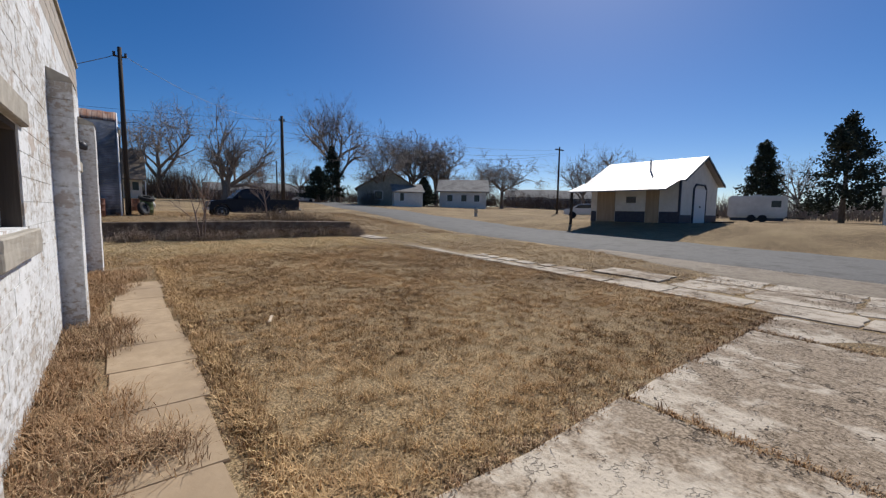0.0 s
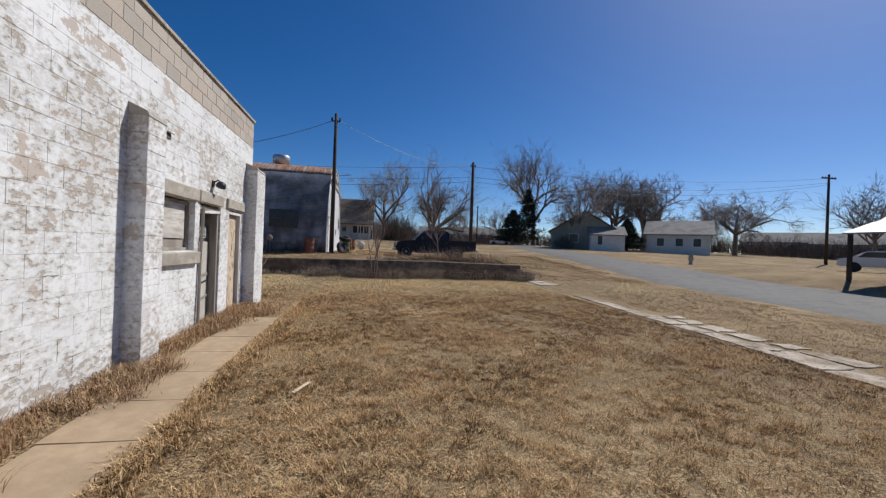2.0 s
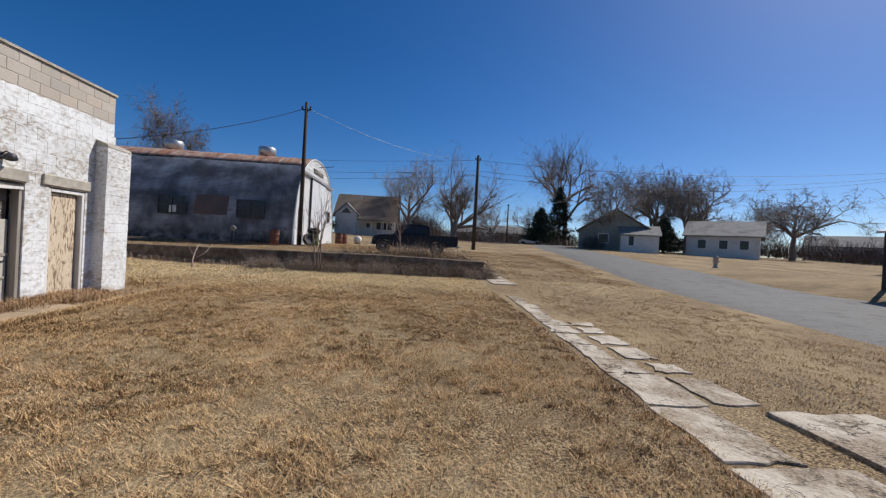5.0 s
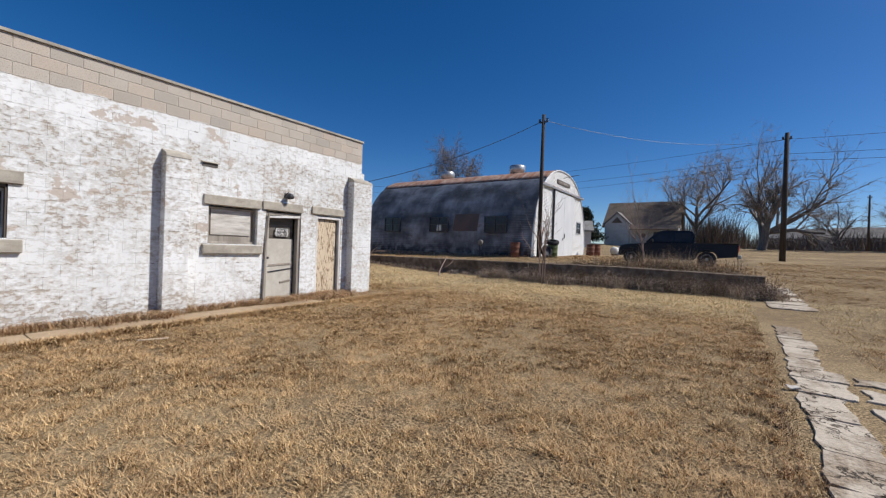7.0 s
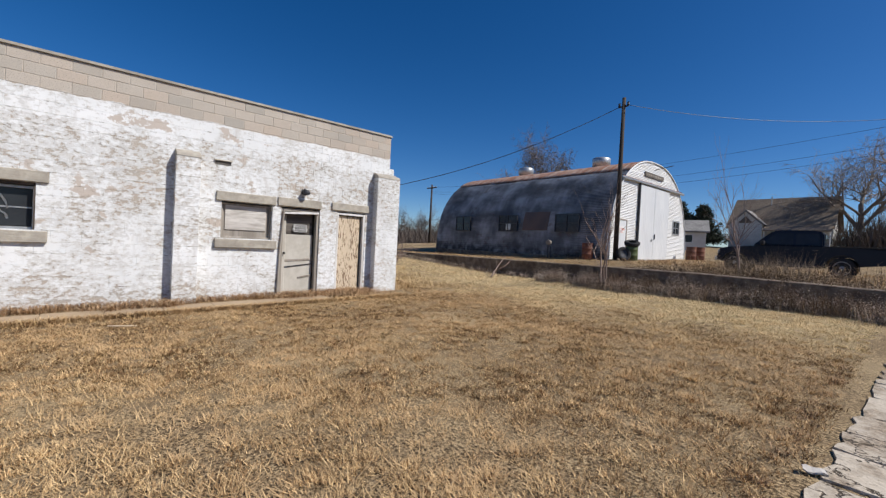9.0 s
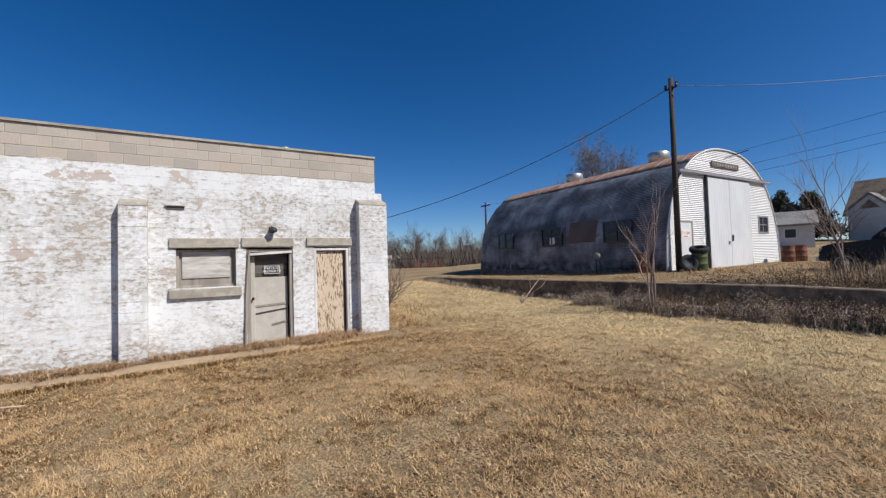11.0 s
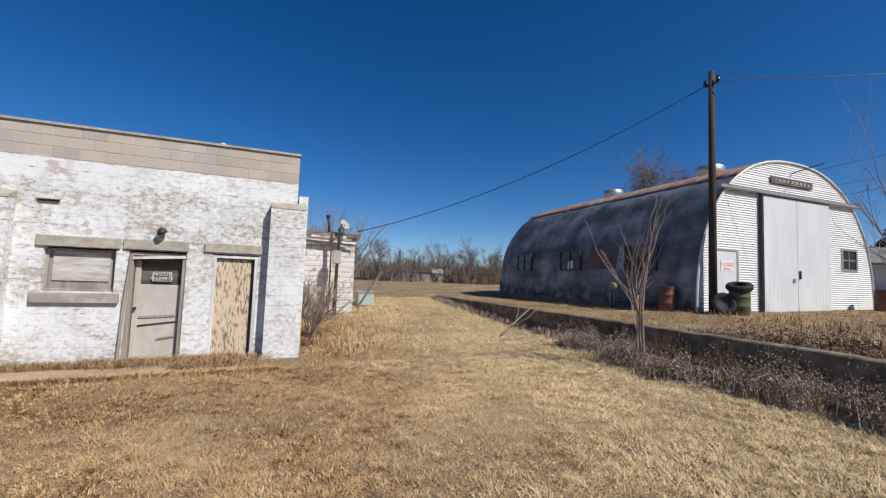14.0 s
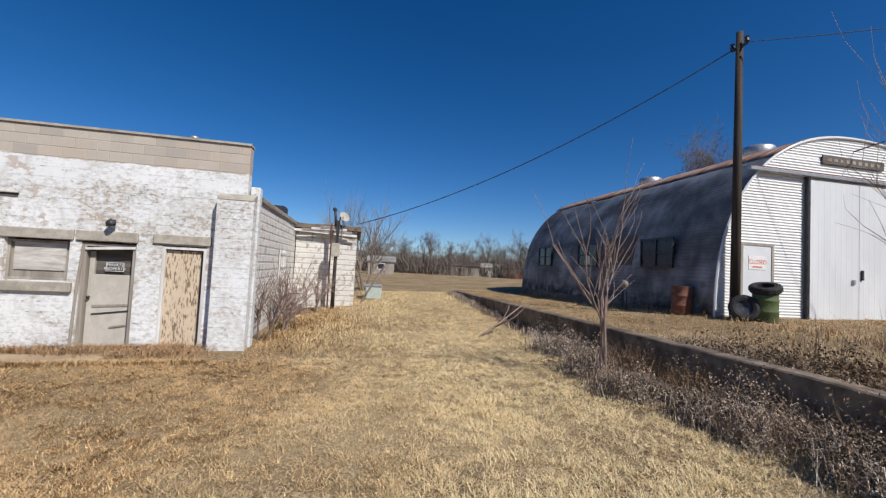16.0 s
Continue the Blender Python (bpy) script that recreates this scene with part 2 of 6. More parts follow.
chalk = n_.mix(n_.noise(2.5, 6, offset=3), (0.76, 0.745, 0.71), (0.60, 0.565, 0.51))
chalk = n_.mix(n_.ramp(n_.noise(6, 7, (1, 1, 0.7), 0.65, 6), 0.54, 0.62), chalk, (0.40, 0.35, 0.285))
courses_ = n_.wave(1.57, "Z")
chalk = n_.mix(n_.math("MULTIPLY", n_.ramp(courses_, 0.12, 0.02), 0.5), chalk, (0.27, 0.23, 0.19))
n_.colour(chalk).bump(n_.math("ADD", n_.noise(20, 5), n_.ramp(courses_, 0.0, 0.2)), 0.01, 0.7)
M["dirty_block"] = n_.mat
M["far_twig"] = speckled("distant_brown_twigs", (0.12, 0.095, 0.08), (0.19, 0.155, 0.13), 3, bump=0.001)
M["hut_opening"] = corrugated("dark_rust_brown_sheet", (0.13, 0.095, 0.08), (0.19, 0.12, 0.09), (0.28, 0.11, 0.055), 0.2, 0.7, 0.2)
M["wood_grey"] = speckled("weathered_grey_wood", (0.25, 0.22, 0.185), (0.40, 0.36, 0.31), 12, (0.17, 0.145, 0.12), stretch=(1, 1, 0.08), bump=0.006)
M["wood_dark"] = speckled("dark_creosote_wood", (0.035, 0.027, 0.022), (0.075, 0.058, 0.045), 14, (0.11, 0.09, 0.075), stretch=(1, 1, 0.06), bump=0.008)
M["plywood"] = speckled("weathered_plywood", (0.33, 0.30, 0.265), (0.66, 0.63, 0.585), 16, (0.45, 0.41, 0.37), stretch=(1, 0.16, 1), bump=0.004)
M["white_wood"] = speckled("flaking_white_frame", (0.62, 0.60, 0.57), (0.74, 0.73, 0.71), 12, (0.36, 0.32, 0.28), stretch=(1, 1, 0.15), bump=0.004)
M["putty"] = speckled("faded_beige_paint", (0.46, 0.43, 0.37), (0.54, 0.51, 0.45), 6, (0.38, 0.35, 0.30))
M["siding"] = speckled("white_siding", (0.62, 0.60, 0.55), (0.70, 0.68, 0.63), 3, (0.52, 0.49, 0.44))
M["shingle"] = speckled("brown_shingles", (0.15, 0.115, 0.085), (0.24, 0.19, 0.14), 6, (0.10, 0.08, 0.065), bump=0.02)
M["grey_roof"] = speckled("grey_shingles", (0.20, 0.19, 0.18), (0.29, 0.28, 0.26), 6, (0.14, 0.13, 0.12), bump=0.02)
M["metal_roof"] = speckled("bright_galvanised_roof", (0.30, 0.29, 0.285), (0.37, 0.355, 0.345), 2, (0.28, 0.215, 0.19), rough=0.5, metal=0.2)
M["dark_trim"] = speckled("dark_blue_wainscot", (0.035, 0.04, 0.055), (0.06, 0.065, 0.08), 6, rough=0.5)
M["tan_wood"] = speckled("tan_door_wood", (0.33, 0.24, 0.15), (0.42, 0.31, 0.2), 8, stretch=(1, 1, 0.1))
M["cream"] = speckled("cream_sheet_wall", (0.62, 0.58, 0.50), (0.70, 0.66, 0.58), 3, rough=0.6)
M["bark"] = speckled("grey_brown_bark", (0.15, 0.125, 0.105), (0.25, 0.21, 0.175), 8, stretch=(1, 1, 0.3), bump=0.02)
M["twig"] = speckled("bare_twigs", (0.25, 0.21, 0.18), (0.34, 0.29, 0.25), 3, bump=0.001)
M["sapling"] = speckled("reddish_grey_bark", (0.21, 0.15, 0.125), (0.31, 0.235, 0.195), 10, bump=0.003)
M["needle"] = blade_material("cedar_foliage", (0.03, 0.042, 0.03), (0.085, 0.10, 0.062), (0.06, 0.062, 0.042))
M["rubber"] = speckled("black_rubber", (0.018, 0.018, 0.02), (0.035, 0.034, 0.034), 20, rough=0.75)
M["rusty"] = speckled("rusty_steel", (0.15, 0.06, 0.042), (0.25, 0.11, 0.068), 9, (0.085, 0.045, 0.036), rough=0.75)
M["green"] = speckled("faded_green_drum", (0.075, 0.105, 0.04), (0.115, 0.145, 0.06), 8, (0.09, 0.085, 0.05), rough=0.6)
M["galv"] = speckled("galvanised_metal", (0.42, 0.42, 0.41), (0.55, 0.55, 0.54), 8, rough=0.4, metal=0.7)
M["dark_metal"] = speckled("dark_metal", (0.04, 0.04, 0.045), (0.08, 0.08, 0.085), 10, rough=0.5, metal=0.5)
M["grimy_pane"] = speckled("grimy_black_pane", (0.012, 0.013, 0.017), (0.035, 0.038, 0.045), 9, rough=0.2, spec=0.4)
M["board_dark"] = speckled("dark_board", (0.09, 0.078, 0.066), (0.17, 0.15, 0.13), 14, (0.06, 0.05, 0.045), stretch=(1, 0.1, 1))
# tone for unlit rooms and openings, their darkness put into the colour
M["dark_room"] = speckled("unlit_interior", (0.10, 0.09, 0.08), (0.15, 0.135, 0.12), 4)
# sage-grey siding, with the tree shade over it darkened into the colour
M["taupe"] = speckled("shaded_sage_siding", (0.24, 0.25, 0.22), (0.31, 0.32, 0.285), 3, (0.20, 0.205, 0.18))
M["brick_red"] = speckled("red_brick", (0.24, 0.10, 0.065), (0.33, 0.15, 0.10), 5)
M["paint_red"] = speckled("red_sign_paint", (0.55, 0.09, 0.04), (0.62, 0.14, 0.07), 30)
M["sign_white"] = speckled("white_sign_board", (0.66, 0.65, 0.62), (0.74, 0.73, 0.71), 20)
M["sign_black"] = speckled("black_lettering", (0.05, 0.05, 0.05), (0.08, 0.08, 0.08), 20)
n_ = Nodes("navy_car_paint", 0.4, 0.0, 0.12)
n_.colour(n_.mix(n_.noise(2, 4), (0.012, 0.016, 0.028), (0.02, 0.025, 0.038)))
n_.bsdf.inputs["Coat Weight"].default_value = 0.06
M["car"] = n_.mat
n_ = Nodes("window_glass", 0.08, 0.0, 0.5)
n_.colour((0.55, 0.57, 0.58)).rough(n_.ramp(n_.noise(5, 4), -0.2, 2.5))
n_.bsdf.inputs["Transmission Weight"].default_value = 0.85
M["glass"] = n_.mat
n_ = Nodes("dark_glass", 0.1, 0.0, 0.25)
n_.colour(n_.mix(n_.noise(3, 3), (0.02, 0.022, 0.026), (0.045, 0.05, 0.055)))
M["dark_glass"] = n_.mat


# ---- mesh helpers ----
def mesh_of(name, bm, material, smooth=False):
    me = bpy.data.meshes.new(name)
    bmesh.ops.recalc_face_normals(bm, faces=bm.faces)
    bm.to_mesh(me)
    bm.free()
    me.materials.append(material)
    if smooth:
        me.polygons.foreach_set("use_smooth", [True] * len(me.polygons))
    return me


def raw_mesh(name, verts, faces, material, smooth=False):
    me = bpy.data.meshes.new(name)
    me.from_pydata(verts, [], faces)
    me.materials.append(material)
    if smooth:
        me.polygons.foreach_set("use_smooth", [True] * len(me.polygons))
    me.update()
    return me


def part(name, bm, material, parent, label="", smooth=False):
    """One mesh object under a thing or a part, in the parent's space."""
    ob = new(name, mesh_of(name, bm, material, smooth))
    ob.parent = parent
    return tagged(ob, label)


def thing(name, label, category, m=None, group="", kind=""):
    """An Empty at a thing's base."""
    ob = new(name)
    ob.matrix_world = m or Matrix()
    return tagged(ob, label, category, group, kind)


def single(name, bm, material, label, category="", group="", kind="", smooth=False, m=None):
    ob = new(name, mesh_of(name, bm, material, smooth))
    if m:
        ob.matrix_world = m
    return tagged(ob, label, category, group, kind)


def box(x0, x1, y0, y1, z0, z1, bevel=0.0, bm=None, m=None):
    made = bmesh.new() if bm is None else bm
    geo = bmesh.ops.create_cube(made, size=1.0)["verts"]
    bmesh.ops.transform(made, verts=geo, matrix=Matrix.LocRotScale(((x0 + x1) / 2, (y0 + y1) / 2, (z0 + z1) / 2), None, (abs(x1 - x0), abs(y1 - y0), abs(z1 - z0))))
    if bevel:
        edges = list({e for v in geo for e in v.link_edges})
        geo = list({v for f in bmesh.ops.bevel(made, geom=edges, offset=bevel, segments=1, affect="EDGES")["faces"] for v in f.verts} | {v for v in geo if v.is_valid})
    if m:
        bmesh.ops.transform(made, verts=geo, matrix=m)
    return made


def worn(bm, cuts, amount, scale=6.0):
    """Subdivide a mesh and shake it, for edges that are chipped and uneven."""
    bmesh.ops.subdivide_edges(bm, edges=bm.edges[:], cuts=cuts, use_grid_fill=True)
    for v in bm.verts:
        v.co += noise.noise_vector(v.co * scale) * amount
    return bm


def tube(points, radii, sides=8, bm=None, cap=True):
    """A tapered tube along points."""
    made = bmesh.new() if bm is None else bm
    rings = []
    for n, p in enumerate(points):
        p = Vector(p)
        way = (Vector(points[min(n + 1, len(points) - 1)]) - Vector(points[max(n - 1, 0)])).normalized()
        side = way.cross(Vector((0.31, 0.93, 0.17)) if abs(way.y) < 0.9 else Vector((1, 0, 0))).normalized()
        up = way.cross(side)
        r = radii[n] if isinstance(radii, (list, tuple)) else radii
        rings.append([made.verts.new(p + r * (side * math.cos(a) + up * math.sin(a))) for a in (2 * math.pi * k / sides for k in range(sides))])
    for a, b in zip(rings, rings[1:]):
        for k in range(sides):
            made.faces.new((a[k], a[(k + 1) % sides], b[(k + 1) % sides], b[k]))
    if cap:
        made.faces.new(rings[0][::-1]), made.faces.new(rings[-1])
    return made


def lathe(profile, sides=24, m=None, bm=None):
    """A solid of revolution about z from (radius, z) pairs."""
    made = bmesh.new() if bm is None else bm
    rings, fresh = [], []
    for r, z in profile:
        ring = [made.verts.new((r * math.cos(a), r * math.sin(a), z)) for a in (2 * math.pi * k / sides for k in range(sides))]
        rings.append(ring)
        fresh += ring
    for a, b in zip(rings, rings[1:]):
        for k in range(sides):
            made.faces.new((a[k], a[(k + 1) % sides], b[(k + 1) % sides], b[k]))
    made.faces.new(rings[0][::-1]), made.faces.new(rings[-1])
    if m:
        bmesh.ops.transform(made, verts=fresh, matrix=m)
    return made


def prism(outline, depth, axis="y", at=0.0, bm=None):
    """A flat outline given thickness: axis y takes (x, z) pairs, axis x takes (y, z), axis z takes (x, y)."""
    made = bmesh.new() if bm is None else bm

    def spot(p, d):
        return {"y": (p[0], d, p[1]), "x": (d, p[0], p[1]), "z": (p[0], p[1], d)}[axis]

    a = [made.verts.new(spot(p, at)) for p in outline]
    b = [made.verts.new(spot(p, at + depth)) for p in outline]
    made.faces.new(a), made.faces.new(b[::-1])
    for k in range(len(a)):
        made.faces.new((a[k], b[k], b[(k + 1) % len(a)], a[(k + 1) % len(a)]))
    return made


def ring_frame(a0, a1, z0, z1, t, at, depth, axis="y"):
    """A rectangular frame as one closed mesh."""
    made = bmesh.new()
    spot = (lambda a, z, d: (a, d, z)) if axis == "y" else (lambda a, z, d: (d, a, z))
    loops = []
    for d in (at, at + depth):
        for k in (0.0, t):
            loops.append([made.verts.new(spot(a, z, d)) for a, z in ((a0 + k, z0 + k), (a1 - k, z0 + k), (a1 - k, z1 - k), (a0 + k, z1 - k))])
    for p, q in ((0, 1), (1, 3), (3, 2), (2, 0)):
        for k in range(4):
            j = (k + 1) % 4
            made.faces.new((loops[p][k], loops[p][j], loops[q][j], loops[q][k]))
    return made


def lettering(name, words, height, m, material, parent):
    """Flat raised letters in the built-in font."""
    font = bpy.data.curves.new(name, "FONT")
    font.body, font.size, font.extrude, font.align_x, font.align_y = words, height * 1.4, 0.002, "CENTER", "CENTER"
    holder = bpy.data.objects.new(name, font)
    scene.collection.objects.link(holder)
    bpy.context.view_layer.update()
    me = bpy.data.meshes.new_from_object(holder.evaluated_get(bpy.context.evaluated_depsgraph_get()))
    bpy.data.objects.remove(holder)
    me.materials.clear()
    me.materials.append(material)
    ob = new(name, me)
    ob.parent = parent
    ob.matrix_basis = m
    return ob


# ---- ground ----
def smooth_step(a, b, v):
    v = np.clip((v - a) / (b - a), 0, 1)
    return v * v * (3 - 2 * v)


RW_Y, RW_X0, RW_X1 = 19.15, -12.4, 9.1


def base_height(x, y):
    """The natural ground: it rises away from the start and across the road."""
    z = np.interp(y, (-60, 1, 19, 37, 70, 300), (-0.2, 0.0, 0.36, 1.5, 2.75, 3.4))
    z = z + 0.12 * smooth_step(15, 21, x)
    z = z + np.maximum(1.16 - z, 0) * smooth_step(20.0, 25.5, x)
    west = 0.045 * np.clip(-3.0 - x, 0, 9) * smooth_step(9, 16, y)
    z = np.where(x < 0, z + west, z)
    return np.where(x < -22, z + (np.minimum(z, 0.6) - z) * smooth_step(-22, -40, x), z)


def yard_height(x, y):
    """The yard held up by the retaining wall."""
    top = 0.97 + 0.27 * smooth_step(19.2, 23.5, y) + 0.02 * np.clip(y - 26, 0, 12)
    return top + 0.026 * np.clip(x, -13, 0) * smooth_step(19, 23, y) - 0.035 * np.clip(x - 2, 0, 7) * smooth_step(20, 24, y)


def height(x, y):
    x, y = np.asarray(x, float), np.asarray(y, float)
    low, up = base_height(x, y), yard_height(x, y)
    inside = smooth_step(RW_Y - 0.02, RW_Y + 0.18, y) * smooth_step(RW_X1 + 0.5, RW_X1 - 0.6, x) * smooth_step(RW_X0 - 1.5, RW_X0 + 0.4, x)
    inside = inside * smooth_step(42, 34, y)
    return low + (up - low) * inside


def gz(x, y):
    return float(height(x, y))


def spaced(edges):
    out = []
    for (a, b, step) in edges:
        out += list(np.arange(a, b, step))
    return np.array(out + [edges[-1][1]])


xs = spaced([(-900, -100, 100), (-100, -30, 7), (-30, -12.9, 1.0), (-12.9, -11.5, 0.2), (-11.5, 8.2, 0.5), (8.2, 9.8, 0.2), (9.8, 30, 0.5), (30, 100, 5), (100, 900, 100)])
ys = spaced([(-900, -60, 120), (-60, -6, 6), (-6, 19.0, 0.5), (19.0, 19.5, 0.06), (19.5, 40, 0.5), (40, 100, 4), (100, 900, 100)])
gx, gy = np.meshgrid(xs, ys)
near = (np.abs(gx) < 30) & (gy < 40)
bumps = np.array([noise.noise(Vector((x * 0.8, y * 0.8, 0))) * 0.02 if k else 0.0 for x, y, k in zip(gx.ravel(), gy.ravel(), near.ravel())]).reshape(gx.shape)
gh = height(gx, gy) + bumps * ((gx < 8) | (gy > 20)) - np.where((gx > 14.6) & (gx < 21.6), 0.03, 0.0)
gverts = np.stack([gx, gy, gh], -1).reshape(-1, 3)
cols = len(xs)
gfaces = [(r * cols + c, r * cols + c + 1, (r + 1) * cols + c + 1, (r + 1) * cols + c) for r in range(len(ys) - 1) for c in range(cols - 1)]
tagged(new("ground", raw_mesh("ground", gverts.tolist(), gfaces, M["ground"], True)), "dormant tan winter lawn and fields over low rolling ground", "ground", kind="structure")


def strip(name, left, right, lift, material, label, category, step=1.0):
    """A sheet between two lines of x over y, laid on the ground."""
    y0, y1 = left[0][0], left[-1][0]
    rows = np.arange(y0, y1 + 0.01, step)
    verts, faces = [], []
    across = 8
    for y in rows:
        a = np.interp(y, [p[0] for p in left], [p[1] for p in left]) + 0.18 * noise.noise(Vector((y * 0.7, 3, lift)))
        b = np.interp(y, [p[0] for p in right], [p[1] for p in right]) + 0.18 * noise.noise(Vector((y * 0.7, 9, lift)))
        for k in range(across + 1):
            x = a + (b - a) * k / across
            verts.append((x, y, gz(x, y) + (lift if 0 < k < across else -0.03)))
    for r in range(len(rows) - 1):
        for k in range(across):
            i = r * (across + 1) + k
            faces.append((i, i + 1, i + across + 2, i + across + 1))
    return tagged(new(name, raw_mesh(name, verts, faces, material, True)), label, category, kind="structure")


ROAD_L = [(-40, 14.6), (0, 14.9), (10, 15.3), (18, 16.2), (30, 17.6), (42, 19.0), (80, 27)]
ROAD_R = [(-40, 20.6), (0, 20.9), (10, 21.2), (18, 21.8), (30, 23.4), (42, 25.2), (80, 34)]
strip("road", ROAD_L, ROAD_R, 0.05, M["road"], "worn grey asphalt street with ragged edges", "road", 0.5)
strip("road_shoulder", [(-40, 12.2), (-2, 12.0), (3, 11.9), (6, 13.2), (9, 14.9)], [(-40, 14.9), (-2, 15.0), (3, 15.2), (6, 15.3), (9, 15.6)], 0.025, M["gravel"], "dirt and gravel shoulder along the street", "shoulder", 0.5)


# ---- block building ----
WALL_X = -0.60                      # the street face
COURSE, FIRST, TOP = 0.2, 0.07, 4.47
SOUTH, NORTH, WEST = -4.0, 11.6, -9.0
WINDOWS = {"side": (3.40, 4.60, 1.47, 2.27), "boarded": (7.42, 8.48, 1.47, 2.27)}
DOORS = {"beige": (8.68, 9.62, 0.05, 2.27), "plywood": (10.08, 10.90, 0.05, 2.27)}
HOLES = list(WINDOWS.values()) + list(DOORS.values())
LINTELS = [(3.33, 4.76, 2.27, 2.47), (7.31, 8.545, 2.27, 2.47), (8.585, 9.645, 2.28, 2.48), (9.92, 10.98, 2.29, 2.49)]
SILLS = [(3.32, 4.76, 1.25, 1.45), (7.30, 8.58, 1.26, 1.45)]


def holed(x0, x1, y0, y1, z0, z1, holes):
    """A wall slab along y with openings through it, as one mesh of butted boxes."""
    bm = bmesh.new()
    ycuts = sorted({y0, y1, *[h[0] for h in holes], *[h[1] for h in holes]})
    for a, b in zip(ycuts, ycuts[1:]):
        zs = [z0]
        for h in sorted((h for h in holes if h[0] <= a and h[1] >= b), key=lambda h: h[2]):
            zs += [max(h[2], z0), h[3]]
        zs.append(z1)
        for c, d in zip(zs[::2], zs[1::2]):
            if d - c > 0.001:
                box(x0, x1, a, b, c, d, bm=bm)
    return bm


wall_east = tagged(new("wall_east", mesh_of("wall_east", holed(-0.85, WALL_X - 0.006, SOUTH, NORTH, -0.3, TOP, HOLES), M["block"])), "concrete block wall with peeling white paint and a bare tan parapet", "wall", kind="structure")
single("wall_north", worn(box(WEST, -0.85, NORTH - 0.2, NORTH, -0.2, 3.5), 5, 0.02), M["dirty_block"], "peeling white side wall of the block building", "wall", kind="structure")
single("wall_west", box(WEST, WEST + 0.2, SOUTH, NORTH - 0.2, -0.2, 3.3), M["block"], "block rear wall of the old building", "wall", kind="structure")
single("wall_south", box(WEST + 0.2, -0.85, SOUTH, SOUTH + 0.2, -0.2, 3.4), M["block"], "block end wall of the old building", "wall", kind="structure")
single("roof", box(WEST, -0.85, SOUTH, NORTH, 3.5, 3.6), M["shingle"], "flat tarred roof behind the parapet", "roof", kind="structure")
single("floor", box(WEST + 0.2, -0.85, SOUTH + 0.2, NORTH - 0.2, 0.05, 0.1), M["dark_room"], "dusty bare floor inside the block building", "floor", kind="structure")
single("partition", box(-3.6, -3.5, SOUTH + 0.2, NORTH - 0.2, 0.1, 3.5), M["dark_room"], "unlit inner wall of the block building", "wall", kind="structure")


def chamfered(width, high, depth=0.045, c=0.003, gap=0.0009):
    """One face block, its front edges chamfered; front at x = 0, centred in y and z."""
    w, h = width / 2 - gap, high / 2 - gap
    outer = [(-w, -h), (w, -h), (w, h), (-w, h)]
    verts = [(-depth, y, z) for y, z in outer] + [(-c, y, z) for y, z in outer] + [(0, y - math.copysign(c, y), z - math.copysign(c, z)) for y, z in outer]
    faces = [(8, 9, 10, 11)]
    for k in range(4):
        j = (k + 1) % 4
        faces += [(k, j, 4 + j, 4 + k), (4 + k, 4 + j, 8 + j, 8 + k)]
    return verts, faces


def spans(a, b, z0, z1, blocked):
    """What is left of a course from a to b where openings, lintels and sills are taken out."""
    out = [(a, b)]
    for y0, y1, c, d in blocked:
        if c < z1 - 0.02 and d > z0 + 0.02:
            out = [s for p, q in out for s in ((p, min(q, y0)), (max(p, y1), q)) if s[1] - s[0] > 0.02]
    return out


def wall_blocks():
    rng = random.Random(4)
    shared, rest_v, rest_f, count = {}, [], [], 0
    blocked = HOLES + LINTELS + SILLS
    for course in range(22):
        z0 = FIRST + course * COURSE
        y = SOUTH + (0.2 if course % 2 else 0.0) - 0.4
        while y < NORTH:
            a, b = max(y, SOUTH), min(y + 0.4, NORTH)
            for p, q in (spans(a, b, z0, z0 + COURSE, blocked) if b > a else []):
                width = round(q - p, 3)
                off = rng.uniform(-0.0015, 0.0015)
                spot = (WALL_X + off, (p + q) / 2, z0 + COURSE / 2)
                if 2.8 < spot[1] < 9.0 and z0 < 3.8 and count < 300 and width > 0.06:
                    if width not in shared:
                        shared[width] = raw_mesh("block", *chamfered(width, COURSE, 0.045, 0.0018), M["block"])
                    ob = new("block", shared[width])
                    ob.parent = wall_east
                    ob.location = spot
                    count += 1
                else:
                    v, f = chamfered(width, COURSE, 0.045, *((0.006, 0.004) if z0 > 3.8 else (0.0018, 0.0009)))
                    k = len(rest_v)
                    rest_v += [(spot[0] + i[0], spot[1] + i[1], spot[2] + i[2]) for i in v]
                    rest_f += [tuple(i + k for i in g) for g in f]
            y += 0.4
    ob = new("blocks", raw_mesh("blocks", rest_v, rest_f, M["block"]))
    ob.parent = wall_east
    tagged(ob, "remaining painted blocks of the wall", kind="stuff")


def beam(name, rect, out, label, seed):
    y0, y1, z0, z1 = rect
    bm = worn(box(WALL_X - 0.03, WALL_X + out, y0, y1, z0, z1, 0.012), 4, 0.007, 9 + seed)
    part(name, bm, M["lintel"], wall_east, label)


for k, r in enumerate(LINTELS):
    beam("lintel", r, 0.045, "weathered bare concrete lintel", k)
for k, r in enumerate(SILLS):
    beam("sill", r, 0.07, "chipped bare concrete sill", k + 5)
coping = worn(box(-0.87, WALL_X + 0.035, SOUTH, NORTH + 0.02, TOP, TOP + 0.045), 6, 0.008, 2)
part("coping", coping, M["lintel"], wall_east, "thin weathered cap along the parapet")


